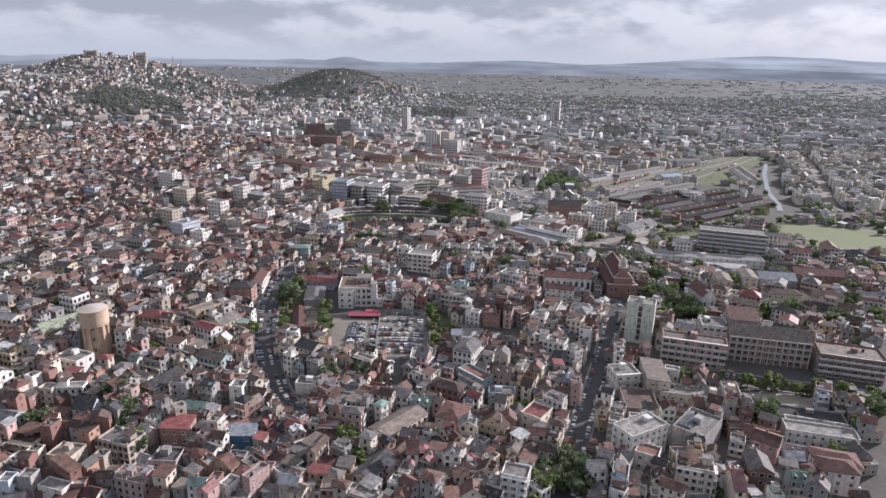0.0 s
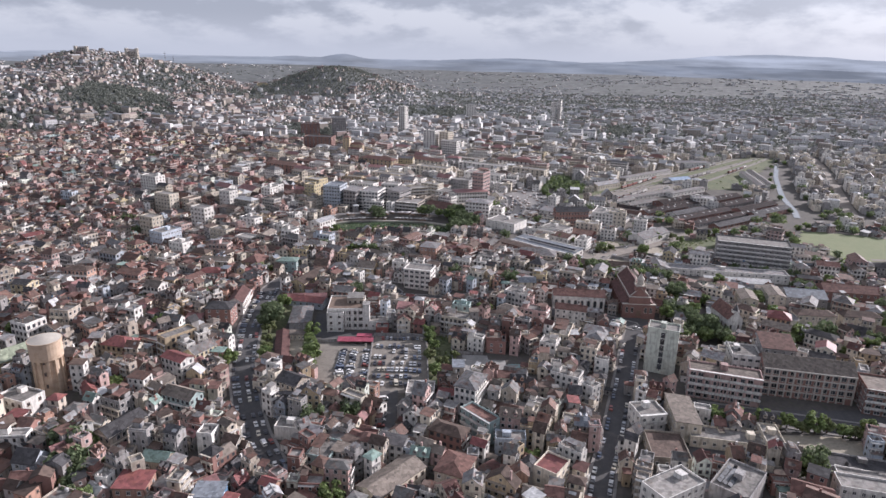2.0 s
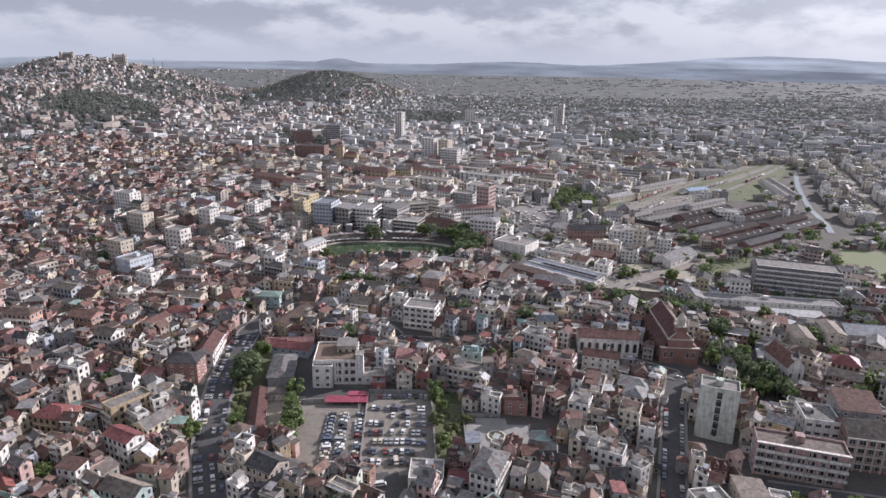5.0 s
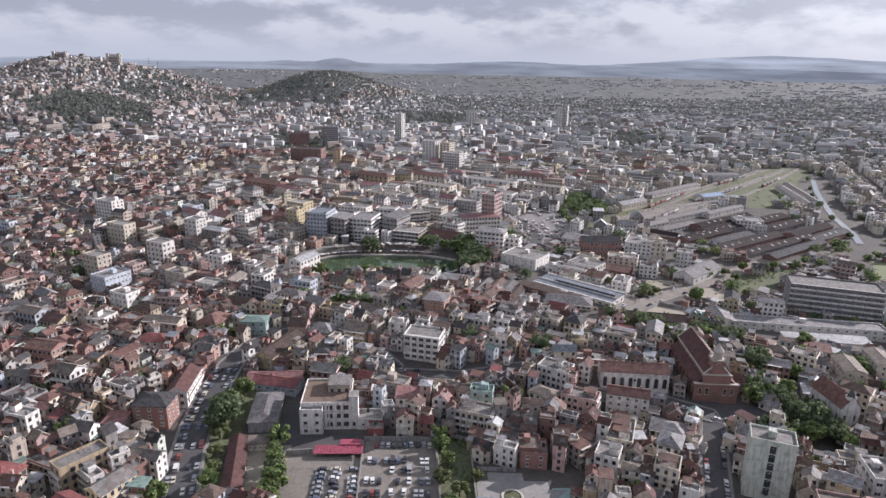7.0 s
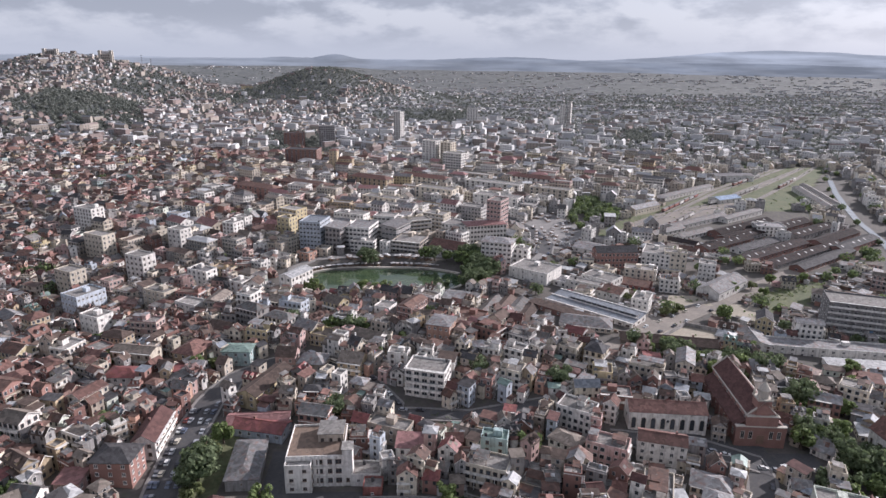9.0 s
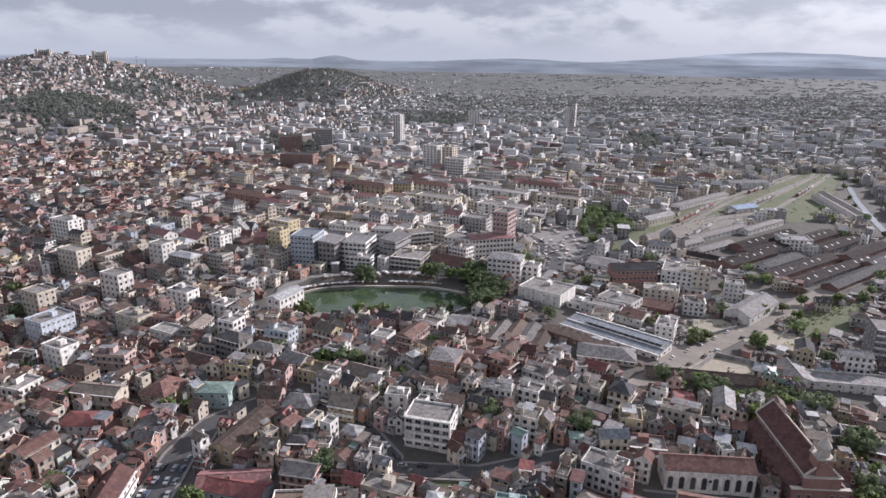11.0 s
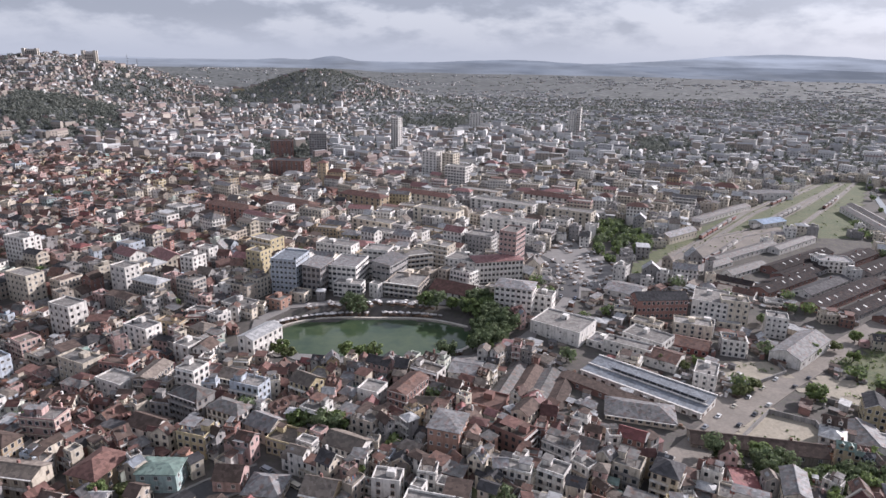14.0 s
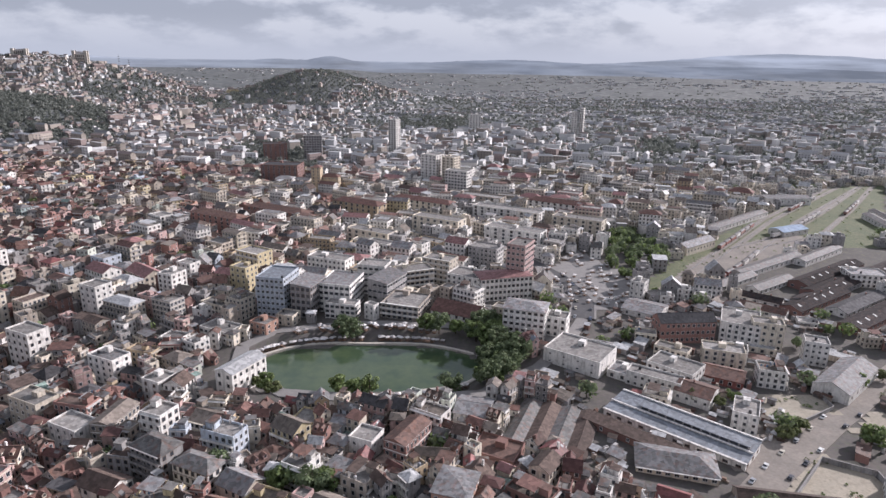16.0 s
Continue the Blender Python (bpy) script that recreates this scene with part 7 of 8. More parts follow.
def town_blocks():
    """The larger buildings that stand out of the small houses, denser towards the centre."""
    rng = random.Random(77)
    far_acc = Acc()
    turn = radians(-27)
    c, s = math.cos(turn), math.sin(turn)
    for j in range(-30, 75):
        for i in range(-60, 75):
            u, v = i * 16.5 + rng.uniform(-3.5, 3.5), 500 + j * 14.5 + rng.uniform(-2.5, 2.5)
            x, y = u * c - v * s - 180, u * s + v * c
            roll = rng.random()
            if not (172 < y < 1010) or not visible(x, y, 8) or x > 320:
                continue
            centre = y > 570 and x > -190
            yards = x > 52 and 436 < y < 600
            chance = 0.12 if yards else 0.66 if centre else 0.38 if x < -60 and y > 430 else 0.5 if y > 300 else 0.4
            if roll > chance:
                continue
            if centre:
                w, d, storeys = rng.uniform(10, 23), rng.uniform(8, 12.5), rng.choice([2, 3, 3, 4, 4, 5])
                wall, kind = rng.choice(["white"] * 6 + ["cream"] * 5 + ["grey"] * 2 + ["beige"] * 2 + ["pink", "ochre", "yellow"]), rng.choices(["flat", "gable", "hip"], [6, 2, 3])[0]
                roof = "slab" if kind == "flat" else rng.choice(["tile", "pinkroof", "brown", "metal", "metal", "bright", "tan"])
            else:
                w, d, storeys = rng.uniform(7.5, 14), rng.uniform(6.5, 9.5), rng.choice([2, 3, 3, 3, 4])
                if rng.random() < 0.2:
                    w, d = d, w * 1.2
                wall = rng.choice(["white"] * 7 + ["cream"] * 6 + ["beige"] * 2 + ["pink"] * 2 + ["brick"] * 2 + ["ochre", "yellow", "salmon", "blue", "turquoise", "grey"])
                kind = rng.choices(["flat", "gable", "hip"], [6, 4, 2])[0]
                roof = rng.choice(["slab", "slab", "tan"] if x > -60 else ["slab", "sheet", "tan", "brown"]) if kind == "flat" else rng.choice(["metal", "metal", "metal", "sheet", "sheet", "tan", "tan", "tile", "brown", "brown", "rust", "rust", "red", "dark", "dark"])
                if ((x < -110 and y > 400) or (x < -20 and y < 335)) and wall in ("white", "cream") and rng.random() < 0.65:
                    wall = rng.choice(["beige", "pink", "brick", "grey", "ochre"])
            yaw = turn + radians(rng.gauss(0, 6)) + 0.35 * noise.noise((x * 0.008, y * 0.008, 1))
            cs, sn = math.cos(yaw), math.sin(yaw)
            if any(blocked(x + p * w * cs - q * d * sn, y + p * w * sn + q * d * cs, 0.6) for p in (-0.5, 0, 0.5) for q in (-0.5, 0, 0.5)):
                continue
            pieces = apartment_house(rng, w, d, storeys, kind, wall, roof, y < 620)
            if y < 540:
                ob = thing("apartment_house", x, y, land(x, y), yaw, APARTMENT_LABELS[kind].format(w=WALL_WORDS.get(wall, "pale rendered"), n=("two", "three", "four", "five")[storeys - 2], r=ROOF_WORDS[roof]), "house", "apartment houses")
                for n, acc in zip(("wall", "roof", "gallery"), pieces):
                    if acc.v:
                        part(n, acc, ob, kind="stuff" if n == "gallery" else "")
            else:
                for acc in pieces:
                    far_acc.add(acc, x, y, land(x, y), yaw)
            take(x, y, w, d, yaw, -0.2)
            take(x + math.sin(yaw) * (d / 2 + 2), y - math.cos(yaw) * (d / 2 + 2), w * 0.9, 3.2, yaw, 0)
    tagged(new("apartment_houses", far_acc.mesh("apartment_houses")), "larger pale blocks of the town centre", "houses", kind="stuff")


town_blocks()


def near_town():
    """Houses from the foot of the flight to the town centre. The nearest are things of their own."""
    rng = random.Random(5)
    close, middle = Acc(), Acc()
    turn = radians(-24)
    c, s = math.cos(turn), math.sin(turn)
    for inner, j, i in [(False, j, i) for j in range(-145, 210) for i in range(-165, 210)] + [(True, j, i) for j in range(-80, 130) for i in range(-95, 130)]:
            cell = 8.6 if inner else 6.0
            u, v = i * cell + rng.uniform(-1.3, 1.3), 500 + j * cell + rng.uniform(-1.3, 1.3)
            x, y = u * c - v * s - 180, u * s + v * c
            roll = rng.random()
            if not (165 < y < 1010) or not visible(x, y, 12):
                continue
            centre = (y > 560 and -250 < x < 520) or (x > 52 and y > 436)
            if centre != inner:
                continue
            if x > 52 and 436 < y < 600 and roll < 0.86:
                if not blocked(x, y, 3.5):
                    if roll < 0.16:
                        TREE_SPOTS.append((x, y))
                    elif roll < 0.34:
                        YARD_SPOTS.append((x, y))
                continue
            if x > 340 and roll < 0.3:
                if roll < 0.12 and not blocked(x, y, 2):
                    TREE_SPOTS.append((x, y))
                continue
            spec = house_spec(rng, x, y, centre or (x > 135 and 300 < y < 450 and rng.random() < 0.4) or (x < -70 and y > 400 and rng.random() < 0.12))
            w, d = spec[:2]
            r = max(w, d) / 2 * 0.72
            if blocked(x, y, r):
                if not blocked(x, y, r * 0.55):
                    k = 0.6
                    spec = (max(4.2, w * k), max(4.0, d * k)) + spec[2:]
                    w, d = spec[:2]
                    r *= 0.6
                else:
                    continue
            green = 0.035 + (0.16 if x > 130 and y < 450 else 0)
            if roll > 1 - green:
                TREE_SPOTS.append((x, y))
                continue
            yaw = turn + radians(rng.gauss(0, 13)) + (math.pi / 2 if rng.random() < 0.12 else 0) + 0.35 * noise.noise((x * 0.008, y * 0.008, 1))
            if y < 262 and MADE[0] < 78:
                single_house(rng, x, y, yaw, spec)
                continue
            to = close if y < 540 else middle
            z = land(x, y)
            to.add(dwelling(rng, *spec, y < 560), x, y, z, yaw)
            if y < 560 and rng.random() < 0.6:
                to.add(annex(rng, *spec[:2]), x, y, z, yaw)
    for a, lab in ((close, "crowded houses of brick and render with pitched roofs"), (middle, "town houses and blocks of the centre beyond the pond")):
        ob = new("town_houses", a.mesh("town_houses"))
        tagged(ob, lab, "houses", kind="stuff")


near_town()


def yard_sheds():
    """Low sheds, lean-tos and stacks in the yards between the stores and offices."""
    rng = random.Random(31)
    for x, y in YARD_SPOTS:
        w, d, h = rng.uniform(5, 10), rng.uniform(3.5, 6), rng.uniform(2.4, 3.4)
        ob = thing("yard_shed", x, y, land(x, y), radians(-45 + rng.gauss(0, 6) + rng.choice([0, 90])), "low shed with a weathered sheet roof in a yard", "shed", "yard sheds")
        a, r, o = Acc(), Acc(), Acc()
        a.box(-w / 2, -d / 2, -2, w / 2, d / 2, h, WALLS[rng.choice(["white", "grey", "brick", "beige"])])
        shed_roof(r, w, d, h + 0.02, rng.uniform(0.4, 0.9), ROOFS[rng.choice(["sheet", "metal", "rust", "tan", "bright"])], 0.3)
        o.box(-0.9, -d / 2 - 0.06, 0, 0.9, -d / 2, 2.0, WOOD)
        part("wall", a, ob)
        part("roof", r, ob)
        part("door", o, ob)


yard_sheds()


def yard_clutter():
    """Stacks, crates, tarpaulins, lean-tos and scrap lying about the yards and plots."""
    rng, a = random.Random(64), Acc()
    tones = [ROOFS[k] for k in ("rust", "sheet", "metal", "brown", "tan", "bright")] + [WALLS[k] for k in ("grey", "brick", "white", "beige")] + [CANVAS, WOOD]
    for _ in range(2300):
        x, y = rng.uniform(54, 300), rng.uniform(438, 606)
        if not free(x, y, 0.8) or near_road(x, y, 0.4) or in_lake(x, y, 14) or noise.noise((x * 0.03, y * 0.03, 6)) < -0.15:
            continue
        if any(inside(x, y, OPEN[k][0]) for k in ("scrub", "bare_lot", "empty_lot")):
            continue
        b, w, d, h = Acc(), rng.uniform(0.8, 4.2), rng.uniform(0.7, 2.4), rng.uniform(0.4, 2.4)
        b.box(-w / 2, -d / 2, -0.5, w / 2, d / 2, h, rng.choice(tones))
        if w > 2.4:
            shed_roof(b, w, d, h + 0.02, rng.uniform(0.2, 0.6), rng.choice(tones[:6]), 0.25)
        elif rng.random() < 0.6:
            b.box(-w / 2 + 0.1, -d / 2 + 0.15, h, w * rng.uniform(0, 0.4), d / 2 - 0.1, h + rng.uniform(0.2, 0.8), rng.choice(tones))
        a.add(b, x, y, land(x, y) + 0.2, radians(-44 + rng.gauss(0, 9)))
    tagged(new("yard_clutter", a.mesh("yard_clutter")), "stacks, crates and scrap lying about the yards", "clutter", kind="stuff")


yard_clutter()


def wagons():
    """Goods wagons standing on the sidings."""
    rng = random.Random(12)
    for pts, u0, n in (([(140, 612), (200, 680), (310, 805), (500, 985)], 9, 7), ([(160, 606), (225, 672), (335, 795), (515, 968)], 3, 6), ([(146, 610), (206, 677), (316, 801), (505, 980)], 22, 6), ([(236, 712), (300, 752), (388, 838), (520, 972)], 4, 9), ([(262, 716), (330, 752), (420, 846), (528, 966)], 12, 5)):
        rows = along(pts, 13.5)
        for x, y, a in rows[u0:u0 + n]:
            ob = thing("goods_wagon", x, y, land(x, y) + 0.5, a, "weathered goods wagon standing on a siding", "wagon", "goods wagons")
            body, frame_acc, lid = Acc(), Acc(), Acc()
            body.box(-5.6, -1.35, 1.1, 5.6, 1.35, 3.3, WALLS[rng.choice(["grey", "white", "redwall", "brick"])])
            frame_acc.box(-5.9, -1.1, 0.75, 5.9, 1.1, 1.1, RUBBER, True)
            lid.solid([(-5.7, -1.45, 3.3), (5.7, -1.45, 3.3), (5.7, 1.45, 3.3), (-5.7, 1.45, 3.3), (-5.7, 0, 3.75), (5.7, 0, 3.75)], [(0, 1, 5, 4), (2, 3, 4, 5), (3, 2, 1, 0), (1, 2, 5), (3, 0, 4)], ROOFS["sheet"])
            part("body", body, ob)
            part("underframe", frame_acc, ob)
            part("roof", lid, ob)
            for s in (-3.8, 3.8):
                bogie = Acc()
                bogie.box(s - 1.2, -0.85, 0.0, s + 1.2, 0.85, 0.75, RUBBER)
                part("bogie", bogie, ob)


wagons()


def wooded(x, y):
    """How thickly the flanks and tops of the hills are grown over."""
    w = 0.8 * bell(x, y, -575, 1310, 52, 110) + 0.5 * bell(x, y, -650, 1770, 70, 110) + 1.3 * bell(x, y, -272, 1985, 105, 140) + 0.7 * bell(x, y, -400, 1780, 90, 90) + 0.8 * bell(x, y, -170, 1150, 60, 25)
    return w + 0.35 * noise.noise((x * 0.012, y * 0.012, 7)) * min(1, w * 2)


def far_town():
    """The town beyond the centre and on the hills."""
    rng = random.Random(8)
    a = Acc()
    # muted walls and lightened roofs of close tone: distance haze put into the colours
    dull = lambda n, c, k=0.75: material(n, c, tuple(v * k for v in c), 0.9, fine=1.0, vary=0.2)
    lime, ash, buff, rose = dull("limewashed_wall", (0.68, 0.665, 0.65)), dull("ashen_wall", (0.50, 0.495, 0.50)), dull("buff_wall", (0.37, 0.32, 0.27)), dull("rosy_wall", (0.33, 0.25, 0.225))
    zinc, sheet_rust, slab, slate = dull("zinc_roof", (0.36, 0.36, 0.365)), dull("hazed_rust_roof", (0.255, 0.195, 0.175)), dull("hazed_slab_roof", (0.44, 0.43, 0.425)), dull("slate_roof", (0.21, 0.208, 0.215))
    west_w, east_w = [lime] * 2 + [buff] * 5 + [rose] * 3 + [ash] * 2, [lime] * 6 + [ash] * 3 + [buff] * 4 + [rose] * 1
    west_r, east_r = [sheet_rust] * 5 + [slate] * 2 + [zinc] * 2 + [slab] * 2, [zinc] * 5 + [slab] * 5 + [slate] * 2 + [sheet_rust] * 3

    def small(x, y, w, d, h, yaw):
        b, z = Acc(), land(x, y)
        west = x + rng.gauss(0, 120) < -0.12 * y
        wall, roof, X, Y = rng.choice(west_w if west else east_w), rng.choice(west_r if west else east_r), w / 2, d / 2
        if y > 1600 and z < 20 and x > -150:
            wall, roof, h = rng.choice([lime, ash, ash, buff]), rng.choice([zinc, slab, slate, slate, sheet_rust]), min(h, 4.0)
            X *= rng.uniform(1.0, 1.9)
        if z > 22:
            wall, roof = rng.choice([buff] * 5 + [rose] * 3 + [ash] * 2 + [lime]), rng.choice([sheet_rust] * 5 + [slate] * 5 + [zinc])
        if rng.random() < (0.35 if west else 0.6):
            b.box(-X, -Y, -5, X, Y, h, wall)
            b.box(-X + 0.4, -Y + 0.4, h, X - 0.4, Y - 0.4, h + 0.15, slab if z < 22 and rng.random() < 0.6 else roof)
        else:
            r = h + min(d, 9) * 0.3
            b.solid([(-X, -Y, -5), (X, -Y, -5), (X, Y, -5), (-X, Y, -5), (-X, -Y, h), (X, -Y, h), (X, Y, h), (-X, Y, h), (-X, 0, r), (X, 0, r)], [(0, 1, 5, 4), (2, 3, 7, 6), (1, 2, 6, 9, 5), (3, 0, 4, 8, 7)], wall)
            o = 0.4
            b.solid([(-X - o, -Y - o, h - 0.2), (X + o, -Y - o, h - 0.2), (X + o, Y + o, h - 0.2), (-X - o, Y + o, h - 0.2), (-X - o, 0, r + 0.2), (X + o, 0, r + 0.2)], [(0, 1, 5, 4), (2, 3, 4, 5), (3, 2, 1, 0)], roof)
        if y < 1200:
            n = max(2, int(w / 3.5))
            for q in range(n):
                for zz in range(max(1, int(h / 3.2))):
                    u = (q + 0.5) / n * w - X
                    b.face([(u - 0.6, -Y - 0.05, zz * 3.1 + 1.1), (u + 0.6, -Y - 0.05, zz * 3.1 + 1.1), (u + 0.6, -Y - 0.05, zz * 3.1 + 2.5), (u - 0.6, -Y - 0.05, zz * 3.1 + 2.5)], GLASS)
        a.add(b, x, y, z, yaw)

    y = 1000.0
    while y < 2500:
        cell = 9.2 if y < 1500 else 11 if y < 2300 else 15
        x = -0.78 * y - 60
        while x < 0.72 * y + 60:
            px, py = x + rng.uniform(-3, 3), y + rng.uniform(-3, 3)
            x += cell
            if not visible(px, py, 20):
                continue
            hill = land(px, py)
            patch = max(0, min(1, 0.5 + 1.3 * noise.noise((px * 0.0035, py * 0.0035, 4)) + 0.5 * noise.noise((px * 0.012, py * 0.012, 2))))
            dens = (0.9 if y < 1700 else 0.75) * (0.5 + 0.6 * patch)
            if px > 0.05 * y:
                dens *= 0.62
            if y > 1500 and px > -100 and hill < 20 and patch < 0.5:
                dens *= 0.25
            if y > 1500 and hill < 25:
                dens *= max(0.0, 1 - (y - 1500) / 900) if px > -100 else max(0.75, 1 - (y - 1500) / 2600)
            if hill > 25:
                dens = 0.62
            wood = wooded(px, py)
            grown = wood > 0.42 + 0.55 * noise.noise((px * 0.016, py * 0.016, 9))
            if y > 1700 and px > -150 and hill < 16:
                belt = noise.noise((px * 0.004, py * 0.007, 11)) + 0.5 * noise.noise((px * 0.015, py * 0.02, 5))
                dens = 0.6 if belt > -0.08 and y < 2460 else 0.0
                if dens and rng.random() < 0.12:
                    TREE_SPOTS.append((px, py))
                    continue
            if grown:
                dens = 0.07
            if rng.random() > dens:
                if y < 2600 and rng.random() < (0.95 if grown else 0.6 if hill > 25 else 0.5 if y < 1600 else 0.3):
                    TREE_SPOTS.append((px, py))
                continue
            if not free(px, py, 6) or rng.random() > min([1.0] + [0.75 if q in (WEST_FLANK, UPPER_FLANK, SPUR) else 0.2 if q is FLANK else 0.1 for q in WOODS if inside(px, py, q)]):
                continue
            tall = rng.random() < (0.16 if hill < 20 and y < 1900 else 0.08)
            w = rng.uniform(9, 24) if tall else rng.uniform(4.2, 8.5)
            h = rng.uniform(6, 14) if tall and hill < 25 else rng.uniform(6, 10) if tall else rng.uniform(3.2, 6.6)
            if (y > 1700 or px > 0.1 * y) and not tall:
                h = 3 + (h - 3) * 0.45
            small(px, py, w, rng.uniform(5, 7.5), h, rng.gauss(-0.45, 0.3) + (math.pi / 2 if rng.random() < 0.3 else 0))
        y += cell
    # villages, works and tree belts out on the plain
    y = 2450.0
    while y < 3900:
        x = -0.85 * y
        while x < 0.85 * y:
            px, py = x + rng.uniform(-22, 22), y + rng.uniform(-22, 22)
            x += 44
            if not visible(px, py, 60) or math.hypot(px, py - 135) > 3840:
                continue
            belt = noise.noise((px * 0.0016, py * 0.003, 11)) + 0.6 * noise.noise((px * 0.006, py * 0.011, 5))
            thin = 1 - (y - 2450) / 2400
            if belt > 0.06 and rng.random() < 0.6 * thin:
                for _ in range(rng.randrange(2, 6)):
                    w, d, h, b = rng.uniform(6, 17), rng.uniform(6, 11), rng.uniform(2.2, 3.8), Acc()
                    b.box(-w / 2, -d / 2, -4, w / 2, d / 2, h, rng.choice([lime, lime, ash, ash, buff]))
                    b.box(-w / 2 - 0.4, -d / 2 - 0.4, h, w / 2 + 0.4, d / 2 + 0.4, h + 0.4, rng.choice([zinc, zinc, slate, sheet_rust]))
                    qx, qy = px + rng.uniform(-20, 20), py + rng.uniform(-20, 20)
                    a.add(b, qx, qy, land(qx, qy), rng.gauss(-0.2, 0.4))
            elif belt < 0.12 and rng.random() < 0.24 * thin:
                PLAIN_TREES.append((px, py))
        y += 44
    tagged(new("far_houses", a.mesh("far_houses")), "endless small houses of the outer town and hills", "houses", kind="stuff")


far_town()


# ---------------------------------------------------------------- trees
def leaf_cloud(acc, rng, cx, cy, cz, r, n, size, mat):
    for _ in range(n):
        v = Vector((rng.gauss(0, 1), rng.gauss(0, 1), rng.gauss(0, 1))).normalized() * r * rng.uniform(0.55, 1.0)
        p = Vector((cx, cy, cz)) + Vector((v.x, v.y, v.z * 0.8))
        n = (v.normalized() + 0.4 * Vector((rng.gauss(0, 1), rng.gauss(0, 1), rng.gauss(0, 1)))).normalized()
        a = n.cross(Vector((rng.gauss(0, 1), rng.gauss(0, 1), rng.gauss(0, 1)))).normalized() * size * rng.uniform(0.6, 1.2)
        b = n.cross(a).normalized() * size * rng.uniform(0.6, 1.1)
        acc.face([tuple(p - a), tuple(p - b * 0.8), tuple(p + a), tuple(p + b)], mat)


def tree_model(seed, height, spread, mat, clumps):
    rng = random.Random(seed)
    trunk, crown = Acc(), Acc()
    trunk.tube(0, 0, [(-0.6, 0.35), (height * 0.3, 0.25), (height * 0.6, 0.14), (height * 0.85, 0.05)], BARK, 7)
    for k in range(clumps):
        a, r = rng.uniform(0, 2 * math.pi), spread * math.sqrt(rng.random()) * 0.8
        z = height * rng.uniform(0.42, 0.92) * (1 - 0.25 * r / spread)
        x, y = r * math.cos(a), r * math.sin(a)
        if k % 3 == 0:
            n = len(trunk.v)
            t, z0 = 0.09, height * 0.3
            trunk.solid([(-t, -t, z0), (t, -t, z0), (t, t, z0), (-t, t, z0), (x, y, z)], [(0, 1, 4), (1, 2, 4), (2, 3, 4), (3, 0, 4)], BARK)
        leaf_cloud(crown, rng, x, y, z, spread * rng.uniform(0.28, 0.42), 44, 0.55, mat)
    ob = new("tree")
    part("trunk", trunk, ob)
    part("crown", crown, ob)
    return tagged(ob, "", "tree", "trees of the town")


